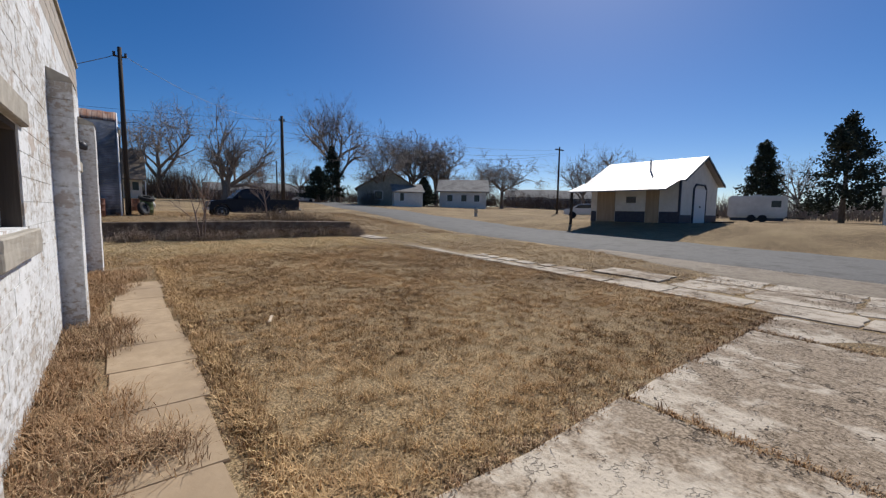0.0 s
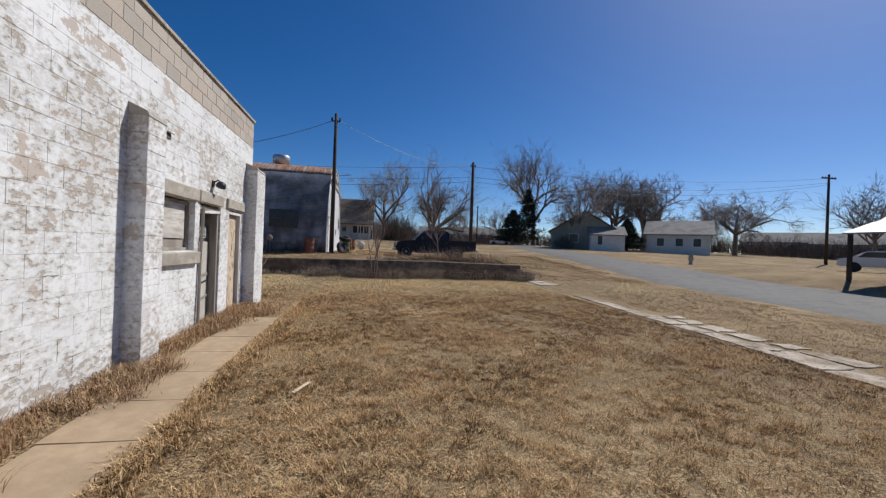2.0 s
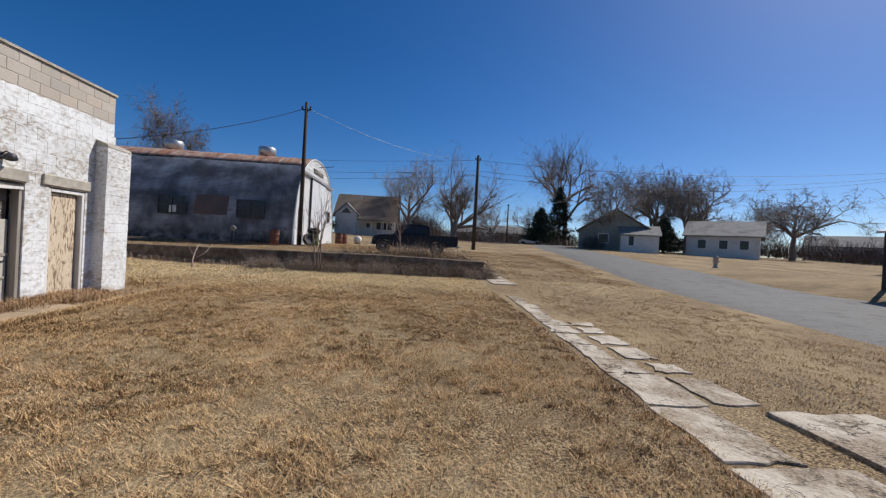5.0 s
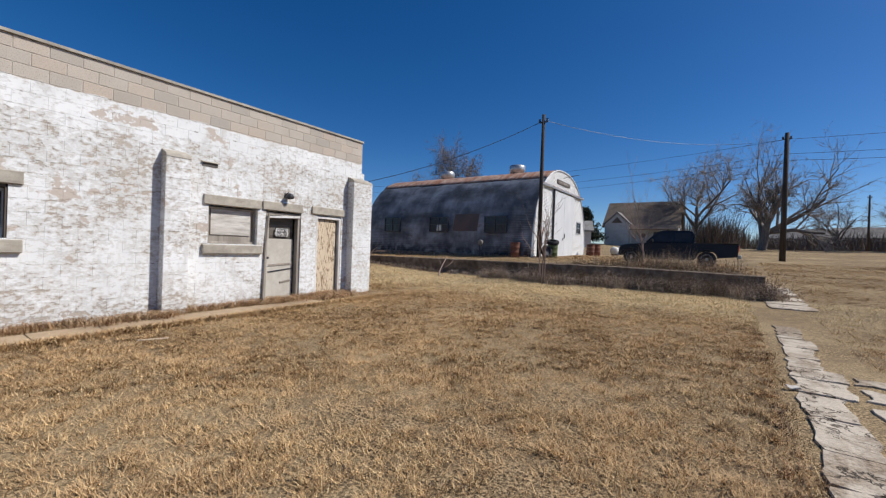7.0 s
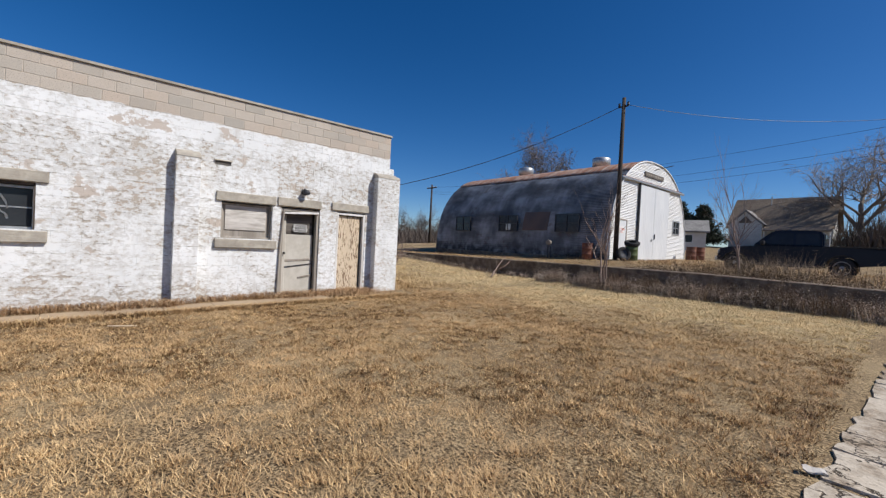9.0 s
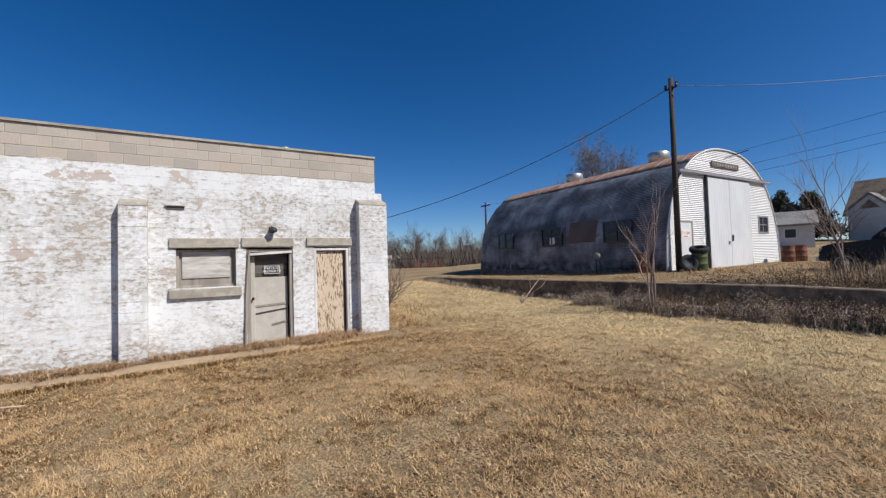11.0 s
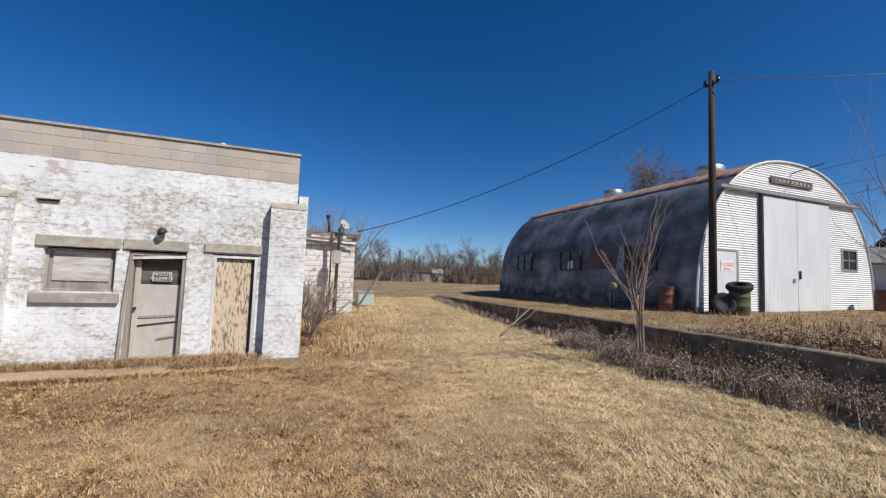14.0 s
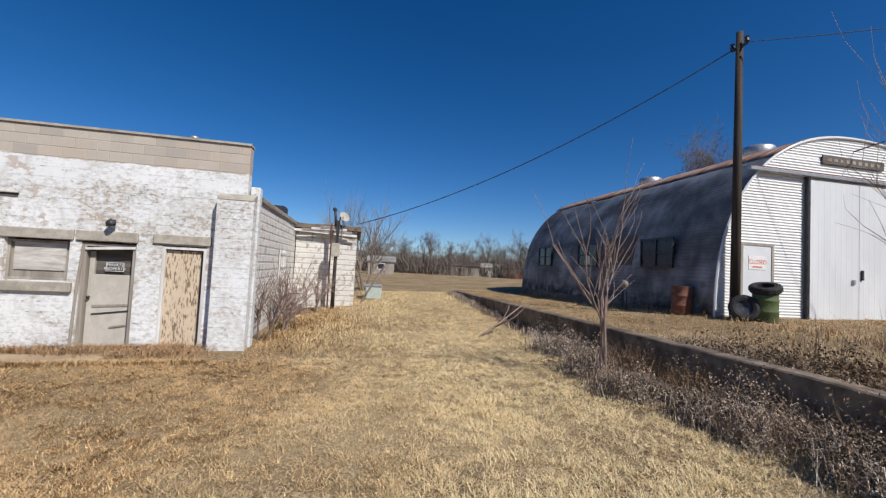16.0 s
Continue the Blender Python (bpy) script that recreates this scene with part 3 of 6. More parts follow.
def pilaster(y0, y1, out, top):
    bm = bmesh.new()
    for k in range(16):
        z0 = 0.07 + 0.2 * k
        if z0 + 0.2 <= top + 0.01:
            box(WALL_X - 0.02, WALL_X + out + random.uniform(-0.003, 0.003), y0, y1, z0 + 0.001, z0 + 0.199, 0.004, bm)
    box(WALL_X - 0.02, WALL_X + out - 0.012, y0 + 0.012, y1 - 0.012, -0.2, top, bm=bm)
    cap = prism([(WALL_X - 0.02, top), (WALL_X + out + 0.01, top), (WALL_X + out - 0.02, top + 0.06), (WALL_X - 0.02, top + 0.16)], y1 - y0, "y", y0)
    ob = part("pilaster", bm, M["block"], wall_east, "block buttress with peeling white paint")
    part("pilaster_cap", cap, M["lintel"], ob, "sloped concrete cap")


pilaster(6.55, 6.98, 0.22, 3.07)
pilaster(11.10, 11.80, 0.25, 3.27)
pilaster(1.6, 2.06, 0.22, 3.07)
# the short stub of wall behind the end buttress
single("wall_stub", worn(box(-0.95, -0.72, 11.63, 11.82, 0.0, 3.62, 0.01), 3, 0.01), M["block"], "stub of white block wall at the building's corner", "wall", kind="structure")


def sash(parent, y0, y1, z0, z1, x, cols_, rows_, material, panes):
    """A window frame with glazing bars; panes lists those that still hold glass."""
    t = 0.045
    frame_ = bmesh.new()
    for a, b, c, d in ((y0, y0 + t, z0, z1), (y1 - t, y1, z0, z1), (y0 + t, y1 - t, z0, z0 + t), (y0 + t, y1 - t, z1 - t, z1)):
        box(x - 0.03, x + 0.03, a, b, c, d, 0.004, frame_)
    f = part("window_frame", frame_, material, parent, "weathered frame")
    iw, ih = (y1 - y0 - 2 * t) / cols_, (z1 - z0 - 2 * t) / rows_
    for k in range(1, cols_):
        part("glazing_bar", box(x - 0.012, x + 0.012, y0 + t + k * iw - 0.012, y0 + t + k * iw + 0.012, z0 + t, z1 - t), material, f)
    for k in range(1, rows_):
        part("glazing_bar", box(x - 0.014, x + 0.014, y0 + t, y1 - t, z0 + t + k * ih - 0.012, z0 + t + k * ih + 0.012), material, f)
    for c, r in panes:
        a, b = y0 + t + c * iw, z0 + t + r * ih
        part("pane", box(x - 0.003, x + 0.003, a + 0.013, a + iw - 0.013, b + 0.013, b + ih - 0.013), M["dark_glass"], f, "dusty dark pane")


w = WINDOWS["side"]
window_1 = thing("window_1", "four-pane metal window with torn plastic behind dusty glass", "window", kind="structure")
sash(window_1, w[0], w[1], w[2], w[3] - 0.06, -0.76, 2, 2, M["galv"], [(0, 0), (1, 0), (0, 1), (1, 1)])
reveal = bmesh.new()
box(-0.83, WALL_X - 0.015, w[1] - 0.025, w[1] + 0.02, w[2], w[3], bm=reveal)
box(-0.83, WALL_X - 0.015, w[0] - 0.02, w[0] + 0.02, w[2], w[3], bm=reveal)
box(-0.83, WALL_X - 0.015, w[0], w[1], w[3] - 0.05, w[3] + 0.0, bm=reveal)
part("reveal", reveal, M["wood_dark"], window_1, "dark weathered jamb")
for k, pts in enumerate((((3.66, 2.18), (3.72, 2.02), (3.70, 1.92), (3.76, 1.80)), ((3.95, 2.06), (4.06, 2.01), (4.16, 2.06), (4.24, 1.92), (4.27, 1.78)),
                         ((3.44, 1.55), (3.60, 1.58), (3.74, 1.66), (3.82, 1.76)), ((4.02, 1.77), (4.14, 1.79), (4.24, 1.72), (4.27, 1.62)))):
    bm, last = bmesh.new(), None
    fine_pts = [Vector((-0.744 + 0.004 * math.sin(7 * i + k), pts[j][0] + (pts[j + 1][0] - pts[j][0]) * i / 5, pts[j][1] + (pts[j + 1][1] - pts[j][1]) * i / 5)) for j in range(len(pts) - 1) for i in range(5)]
    for i, p in enumerate(fine_pts):
        wide = 0.010 + 0.016 * abs(noise.noise(Vector((i * 0.9, k * 3.1, 0)))) * (0.4 if k == 2 else 1.6)
        pair = [bm.verts.new(p + Vector((0, wide * 0.8, wide * 0.5))), bm.verts.new(p - Vector((0, wide * 0.8, wide * 0.5)))]
        if last:
            bm.faces.new((*last, pair[1], pair[0]))
        last = pair
    bmesh.ops.solidify(bm, geom=bm.faces[:], thickness=0.002)
    part("torn_film", bm, M["galv"], window_1, "torn grey plastic film")

w = WINDOWS["boarded"]
window_2 = thing("window_2", "window boarded over with weathered grey plywood", "window", kind="structure")
sash(window_2, w[0], w[1], w[2], w[3] - 0.03, -0.72, 1, 1, M["wood_grey"], [])
part("board", worn(box(-0.73, -0.712, w[0] + 0.10, w[1] - 0.11, w[2] + 0.19, w[3] - 0.07), 3, 0.004), M["plywood"], window_2, "pale plywood sheet")
part("board", worn(box(-0.752, -0.735, w[0] + 0.04, w[1] - 0.04, w[2] + 0.04, w[3] - 0.07), 3, 0.004), M["wood_grey"], window_2, "weathered grey backing board")


def door_frame(parent, y0, y1, z0, z1, x, material, t=0.07):
    f = bmesh.new()
    box(x - 0.09, x + 0.05, y0, y0 + t, z0, z1, 0.006, f)
    box(x - 0.09, x + 0.05, y1 - t, y1, z0, z1, 0.006, f)
    box(x - 0.09, x + 0.05, y0 + t, y1 - t, z1 - t, z1, 0.006, f)
    return part("door_frame", worn(f, 1, 0.004, 5), material, parent, "flaking white frame")


d = DOORS["beige"]
door_1 = thing("door_1", "faded beige door with broken upper panel and a leaning metal bar", "door", kind="structure")
door_frame(door_1, d[0], d[1], d[2], d[3] - 0.03, -0.68, M["wood_grey"])
part("door_panel", worn(box(-0.80, -0.76, d[0] + 0.16, d[1] - 0.10, 0.2, 1.62, 0.006), 2, 0.003), M["putty"], door_1, "faded beige lower panel")
# dark colour stands in for the shade inside the door's upper opening
part("upper_panel", box(-0.83, -0.80, d[0] + 0.16, d[1] - 0.10, 1.62, 2.16), M["board_dark"], door_1, "dark panel coloured as the unlit upper opening")
part("stile", worn(box(-0.80, -0.74, d[0] + 0.08, d[0] + 0.17, 0.2, 2.08, 0.006), 2, 0.004), M["putty"], door_1)
part("rail", box(-0.78, -0.745, d[0] + 0.15, d[1] - 0.08, 0.98, 1.035, 0.006, m=Matrix.Translation((0, 9.2, 1.0)) @ Matrix.Rotation(0.05, 4, "X") @ Matrix.Translation((0, -9.2, -1.0))), M["wood_grey"], door_1, "loose cross rail")
part("rail", box(-0.78, -0.74, d[0] + 0.17, d[1] - 0.12, 0.86, 0.885, 0.004, m=Matrix.Translation((0, 9.2, 0.9)) @ Matrix.Rotation(0.12, 4, "X") @ Matrix.Translation((0, -9.2, -0.9))), M["dark_metal"], door_1, "dark gap rail")
part("rail", box(-0.78, -0.74, d[0] + 0.5, d[1] - 0.12, 0.58, 0.62, 0.004, m=Matrix.Translation((0, 9.35, 0.6)) @ Matrix.Rotation(0.18, 4, "X") @ Matrix.Translation((0, -9.35, -0.6))), M["wood_grey"], door_1, "broken slat")
part("knob", lathe([(0.012, 0), (0.012, 0.03), (0.03, 0.04), (0.03, 0.06), (0.015, 0.07)], 12, pose(-0.74, d[0] + 0.13, 1.17, 0, 90)), M["dark_metal"], door_1, "dark door knob", True)
bar = tube([(-0.56, d[0] - 0.04, 0.12), (-0.57, d[0] - 0.01, 1.3), (-0.57, d[0] + 0.05, 2.2)], 0.026, 6)
single("leaning_post", bar, M["wood_grey"], "grey wooden post leaning against the beige door", "post")
part("top_strip", box(-0.66, -0.60, d[0] + 0.03, d[1] - 0.02, 2.12, 2.17, 0.005, m=Matrix.Translation((0, 9.15, 2.15)) @ Matrix.Rotation(0.06, 4, "X") @ Matrix.Translation((0, -9.15, -2.15))), M["white_wood"], door_1, "sagging white head strip")
sign = thing("notice_sign", "black and white private property notice on the beige door", "sign", pose(-0.755, 9.2, 1.78))
part("plate", box(-0.006, 0, -0.17, 0.17, -0.1, 0.1, 0.002), M["sign_black"], sign, "black sign plate")
part("border", holed(0, 0.0015, -0.16, 0.16, -0.09, 0.09, [(-0.15, 0.15, -0.08, 0.08)]), M["sign_white"], sign, "thin white border")
for words, z in (("PRIVATE", 0.037), ("PROPERTY", -0.037)):
    lettering("lettering", words, 0.058, pose(0.001, 0, z, 90, 0, 90), M["sign_white"], sign)

d = DOORS["plywood"]
door_2 = thing("door_2", "doorway closed with a peeling tan plywood sheet", "door", kind="structure")
door_frame(door_2, d[0], d[1], d[2], d[3] - 0.02, -0.66, M["white_wood"], 0.06)
n_ = Nodes("peeling_tan_plywood", 0.85, 0, 0.2)
ply = n_.mix(n_.noise(6, 5, (1, 1, 0.3)), (0.56, 0.45, 0.32), (0.66, 0.55, 0.41))
flake = n_.math("MULTIPLY", n_.ramp(n_.noise(32, 7, (1, 1.0, 0.24), 0.62, 3), 0.515, 0.55), n_.ramp(n_.noise(3.0, 4, (1, 1, 0.6), offset=4), 0.36, 0.47))
n_.colour(n_.mix(flake, ply, (0.24, 0.165, 0.11))).bump(flake, -0.003)
M["tan_ply"] = n_.mat
part("board", worn(box(-0.70, -0.68, d[0] + 0.06, d[1] - 0.13, 0.2, d[3] - 0.1), 3, 0.004), M["tan_ply"], door_2, "flaking tan plywood")
# dark board painted as the shade in the gap
part("gap", box(-0.76, -0.72, d[0] + 0.06, d[1] - 0.06, 0.1, d[3] - 0.08), M["dark_room"], door_2, "dark board coloured as the shade behind the sheet")

lamp = thing("wall_lamp", "broken dark metal lamp bracket above the beige door", "lamp", pose(WALL_X, 9.18, 2.66))
part("bracket", box(0, 0.02, -0.05, 0.05, -0.06, 0.06, 0.008), M["dark_metal"], lamp)
part("arm", tube([(0.01, 0, 0.02), (0.09, 0.0, 0.07), (0.15, 0.01, 0.03)], 0.013, 8), M["dark_metal"], lamp, smooth=True)
part("shade", lathe([(0.02, 0.06), (0.07, 0.03), (0.09, -0.04), (0.085, -0.045), (0.05, 0.0)], 16, pose(0.14, 0.02, -0.01, 20, 25)), M["dark_metal"], lamp, "dented dark shade", True)
slot = thing("wall_slot", "rusty slot with a small hood high in the block wall", "vent", pose(WALL_X, 7.42, 3.07))
# flat dark box, its colour standing in for the slot's inner shade
part("dark_slot_panel", box(-0.01, 0.012, -0.15, 0.15, -0.035, 0.035), M["dark_room"], slot)
part("hood", prism([(0.0, 0.07), (0.05, 0.045), (0.045, 0.035), (0.0, 0.055)], 0.34, "y", -0.17), M["lintel"], slot)
vent_ = thing("roof_vent", "small grey turbine vent on the flat roof", "vent", pose(-2.5, 9.8, 3.6))
part("pipe", lathe([(0.07, 0), (0.07, 1.4)], 12), M["galv"], vent_)
part("hood", lathe([(0.06, 1.36), (0.11, 1.38), (0.12, 1.42), (0.08, 1.46), (0.02, 1.48)], 16), M["galv"], vent_, "dented cap", True)

# ---- low rear annex ----
annex = thing("annex", "low white block annex with a sagging roof", "building", kind="structure")
part("wall", worn(box(-7.9, -7.7, 11.63, 13.9, -0.2, 3.35), 6, 0.025, 2), M["dirty_block"], annex, "peeling white block wall")
part("wall", worn(box(-14, -7.9, 13.7, 13.9, -0.2, 3.3), 4, 0.02, 2), M["dirty_block"], annex, "peeling white block wall")
part("roof", worn(box(-14.1, -7.45, 11.4, 14.05, 3.36, 3.52), 6, 0.05, 1.5), M["shingle"], annex, "warped old roof edge")
for k in range(4):
    part("fascia_board", worn(box(-7.46 + 0.02 * k, -7.42 + 0.02 * k, 11.5 + 0.35 * k, 13.9 - 0.2 * k, 3.16 + 0.07 * k, 3.25 + 0.07 * k, m=Matrix.Translation((0, 12.7, 3.3)) @ Matrix.Rotation(-0.05 + 0.03 * k, 4, "X") @ Matrix.Translation((0, -12.7, -3.3))), 2, 0.012), M["wood_grey"] if k % 2 else M["white_wood"], annex, "split fascia board")
# solid dark panel on the wall, shade of an opening as colour
part("dark_window_panel", box(-5.6, -4.6, 11.55, 11.62, 1.35, 2.4), M["dark_room"], annex, "dark panel standing in for an unlit window opening")
for k in range(3):
    part("glazing_bar", box(-5.6, -4.6, 11.62, 11.66, 1.4 + 0.42 * k, 1.46 + 0.42 * k), M["white_wood"], annex, "peeling white bar")
for k in range(4):
    part("glazing_bar", box(-5.6 + 0.32 * k, -5.54 + 0.32 * k, 11.62, 11.66, 1.35, 2.4), M["white_wood"], annex, "peeling white bar")
part("vent_box", box(-6.9, -6.1, 10.6, 11.4, 3.6, 3.95, 0.02), M["dark_metal"], annex, "low dark roof box")
part("eave_board", worn(box(-7.4, -0.97, 11.6, 11.66, 3.44, 3.56, 0.01), 3, 0.02), M["wood_grey"], annex, "weathered eave board")
pipe_ = thing("flue_pipe", "bent dark metal flue pipe on the annex roof", "pipe", pose(-9.2, 13.0, 3.45))
part("pipe", tube([(0, 0, 0), (0.02, -0.02, 0.5), (0.0, -0.08, 0.85)], 0.055, 10), M["dark_metal"], pipe_, smooth=True)
part("cap", lathe([(0.06, 0), (0.1, 0.03), (0.09, 0.12), (0.03, 0.16)], 10, pose(0, -0.08, 0.82)), M["dark_metal"], pipe_)
dish = thing("satellite_dish", "grey satellite dish on a pole at the annex corner", "dish", pose(-7.35, 13.35, 3.2))
part("mast", tube([(0, 0, 0), (0, 0, 0.5), (0.1, 0, 0.62)], 0.022, 8), M["galv"], dish)
part("reflector", lathe([(0.0, 0.06), (0.12, 0.065), (0.24, 0.1), (0.28, 0.13), (0.285, 0.12), (0.24, 0.085), (0.12, 0.05), (0.0, 0.045)][1:-1], 24, pose(0.1, 0, 0.60, 0, 62, 35) @ Matrix.Scale(0.72, 4)), M["lintel"], dish, "shallow grey reflector", True)
part("feed_arm", tube([(0.12, 0, 0.45), (0.42, 0, 0.6)], 0.012, 6), M["dark_metal"], dish)
service = thing("meter_post", "rough wooden service post with a meter box", "post", pose(-7.1, 13.15, gz(-7.1, 13.15)))
part("post", tube([(0, 0, -0.1), (0.02, 0.01, 1.6), (0.06, 0.05, 3.3)], [0.075, 0.065, 0.055], 9), M["wood_dark"], service, smooth=True)
part("meter_box", box(-0.02, 0.16, -0.16, 0.14, 1.95, 2.45, 0.02), M["lintel"], service, "tan meter box")
part("conduit", tube([(0.1, 0.05, 2.4), (0.1, 0.06, 3.2), (0.14, 0.12, 3.45)], 0.025, 8), M["dark_metal"], service)
part("conduit", tube([(-0.22, -0.2, 0.0), (-0.22, -0.2, 3.2)], 0.03, 8), M["rusty"], service)
ac = thing("green_cabinet", "pale green metal box beside the annex", "cabinet", pose(-10.0, 14.75, gz(-10, 14.75)))
part("body", box(-0.5, 0.5, -0.35, 0.35, 0, 0.55, 0.03), speckled("pale_green_paint", (0.36, 0.42, 0.38), (0.44, 0.5, 0.45), 6), ac)
part("lid", box(-0.54, 0.54, -0.39, 0.39, 0.55, 0.62, 0.02), M["galv"], ac)
board_ = box(-0.08, 0.08, -0.03, 0.03, 0, 1.9, m=pose(-8.6, 14.2, gz(-8.6, 14.2), -28, 18, 0))
single("leaning_board", board_, M["wood_grey"], "grey board leaning against the annex corner", "board")


# ---- retaining wall ----
def rw_top(x):
    return float(np.interp(x, (-12.4, 0, 5, 9.1), (0.93, 1.04, 1.08, 1.02)))


bm = bmesh.new()
rings = []
for x in np.arange(RW_X0, RW_X1 + 0.01, 0.25):
    t = rw_top(x) + 0.012 * noise.noise(Vector((x * 2, 0, 4)))
    sag = 0.03 * noise.noise(Vector((x * 0.6, 2, 0)))
    rings.append([bm.verts.new(p) for p in ((x, RW_Y - 0.12 + sag, -0.1), (x, RW_Y - 0.1 + sag, t - 0.02), (x, RW_Y - 0.08 + sag, t), (x, RW_Y + 0.12, t + 0.01), (x, RW_Y + 0.14, -0.1))])
for a, b in zip(rings, rings[1:]):
    for k in range(4):
        bm.faces.new((a[k], b[k], b[k + 1], a[k + 1]))
bm.faces.new(rings[0]), bm.faces.new(rings[-1][::-1])
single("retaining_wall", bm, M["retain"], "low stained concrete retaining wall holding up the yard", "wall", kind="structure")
for k, (x0, x1, y0, y1, z) in enumerate(((2.35, 3.75, 18.35, 18.62, 0.56), (2.45, 3.5, 18.0, 18.2, 0.42))):
    single("concrete_step", worn(box(x0, x1, y0, y1, 0.1, z, 0.015), 3, 0.01), M["retain"], "broken concrete step in the weeds by the wall", "step", "steps by the retaining wall")


# ---- arched steel hut ----
HUT_X0, HUT_X1, HUT_YC, HUT_A, HUT_H = -12.0, 0.0, 27.45, 4.65, 5.1
hut = thing("quonset_hut", "arched corrugated steel hut with rusty ridge and whitewashed front", "hut", pose(0, HUT_YC, 1.2))


def arch(a):
    """A point (y, z) of the arch for an angle from 0 at the near foot to 180 degrees at the far one."""
    c, s = math.cos(radians(a)), math.sin(radians(a))
    return (-HUT_A * math.copysign(abs(c) ** (2 / 2.3), c), HUT_H * abs(s) ** (2 / 2.3))


def arch_z(y):
    return HUT_H * (1 - min(1, abs(y) / HUT_A) ** 2.3) ** (1 / 2.3)


def arch_shell(a0, a1, steps, material, name, label, lift, x0=HUT_X0, x1=HUT_X1, pitch=0.10):
    """Part of the arched skin with its corrugations running over the arch."""
    xs_ = np.arange(x0, x1 + 0.001, pitch / 4)
    verts, faces = [], []
    for x in xs_:
        wave_ = 0.012 * math.cos(2 * math.pi * x / pitch) + 0.02 * noise.noise(Vector((x * 0.4, a0, 0)))
        for k in range(steps + 1):
            y, z = arch(a0 + (a1 - a0) * k / steps)
            r = 1 + (lift + wave_) / 5
            verts.append((x, y * r, z * r - 0.06 * (k == 0 and a0 == 0)))
    for i in range(len(xs_) - 1):
        for k in range(steps):
            p = i * (steps + 1) + k
            faces.append((p, p + 1, p + steps + 2, p + steps + 1))
    ob = new(name, raw_mesh(name, verts, faces, material, True))
    ob.parent = hut
    tagged(ob, label)
    solid = ob.modifiers.new("thickness", "SOLIDIFY")
    solid.thickness = 0.01
    return ob


def level_shell(a0, a1, label):
    """A side of the arch in sheets whose corrugations run level, lapped at upright seams."""
    steps = 200
    along = np.arange(HUT_X0, HUT_X1 + 0.001, 0.6)
    cols_ = sorted({round(v, 3) for x in along for v in (x - 0.012, x + 0.012)})
    verts, faces = [], []
    for i, x in enumerate(cols_):
        lap = 0.014 if (i // 2) % 2 else 0.0
        for k in range(steps + 1):
            y, z = arch(a0 + (a1 - a0) * k / steps)
            dent = 0.03 * noise.noise(Vector((x * 0.5, z * 0.6, 3)))
            r = 1 + (lap + dent + 0.011 * math.cos(2 * math.pi * k * 4.5 / (steps * 0.085))) / 5
            verts.append((x, y * r, z * r))
    for i in range(len(cols_) - 1):
        for k in range(steps):
            p = i * (steps + 1) + k
            faces.append((p, p + 1, p + steps + 2, p + steps + 1))
    ob = new("side_skin", raw_mesh("side_skin", verts, faces, M["hut_side"], True))
    ob.parent = hut
    return tagged(ob, label)


level_shell(0, 56, "dull shaded galvanised skin")
arch_shell(56, 124, 14, M["hut_roof"], "roof_skin", "rusted roof sheets", 0.03, pitch=0.6)
level_shell(124, 180, "dull galvanised skin")
for x, mat_ in ((HUT_X0 + 0.03, M["hut_side"]),):
    outline = [arch(a) for a in range(0, 181, 6)]
    part("rear_wall", prism([(y * 0.995, z * 0.995) for y, z in outline], -0.05, "x", x), mat_, hut)


def gable():
    """The front wall in level corrugations, with the side door and window left open."""
    bm = bmesh.new()
    step = 0.076 / 4
    holes = [(-3.87, -2.82, -0.1, 1.95), (2.70, 3.60, 1.55, 2.30)]
    half = lambda v: HUT_A * (1 - max(0, v) ** 2.3 / HUT_H ** 2.3) ** (1 / 2.3) - 0.01
    fold = lambda v: 0.012 * math.cos(2 * math.pi * v / 0.076)
    z = -0.1
    while z + step < HUT_H - 0.01:
        up = z + step
        cuts = [(-half(z), -half(up))] + [(c, c) for c in (-3.87, -2.82, 2.70, 3.60) if abs(c) < half(up) - 0.02] + [(half(z), half(up))]
        for (a0, a1), (b0, b1) in zip(cuts, cuts[1:]):
            if not any(h[2] < z + step / 2 < h[3] and abs(a0 - h[0]) < 1e-6 and abs(b0 - h[1]) < 1e-6 for h in holes):
                bm.faces.new([bm.verts.new(c) for c in ((fold(z), a0, z), (fold(z), b0, z), (fold(up), b1, up), (fold(up), a1, up))])
        z = up
    bmesh.ops.remove_doubles(bm, verts=bm.verts[:], dist=0.001)
    return bm


ob = part("front_wall", gable(), M["hut_gable"], hut, "whitewashed corrugated front")
ob.modifiers.new("thickness", "SOLIDIFY").thickness = 0.012
rim = tube([(0.03, arch(a)[0], arch(a)[1]) for a in range(0, 181, 4)], 0.035, 6)
part("rim", rim, M["hut_gable"], hut, "pale rim of the arch")


def ribbed_leaf(y0, y1, ribs):
    """One door leaf of ribbed sheet."""
    front = []
    for k in range(ribs):
        a, w_ = y0 + (y1 - y0) * k / ribs, (y1 - y0) / ribs
        front += [(0.085, a), (0.085, a + 0.72 * w_), (0.088, a + 0.8 * w_), (0.088, a + 0.92 * w_)]
    return prism(front + [(0.085, y1), (0.06, y1), (0.06, y0)], 3.8, "z", 0.0)


slide = part("sliding_door", ribbed_leaf(-1.75, 0.02, 9), M["hut_door"], hut, "pale ribbed steel door leaf")
part("sliding_door", ribbed_leaf(0.04, 1.85, 9), M["hut_door"], hut, "pale ribbed steel door leaf")
part("handle", box(0.09, 0.13, -0.02 + 0.1, 0.06 + 0.1, 1.15, 1.42, 0.01), M["dark_metal"], slide)
part("handle", box(0.09, 0.13, -0.24, -0.14, 1.02, 1.15, 0.01), M["galv"], slide)
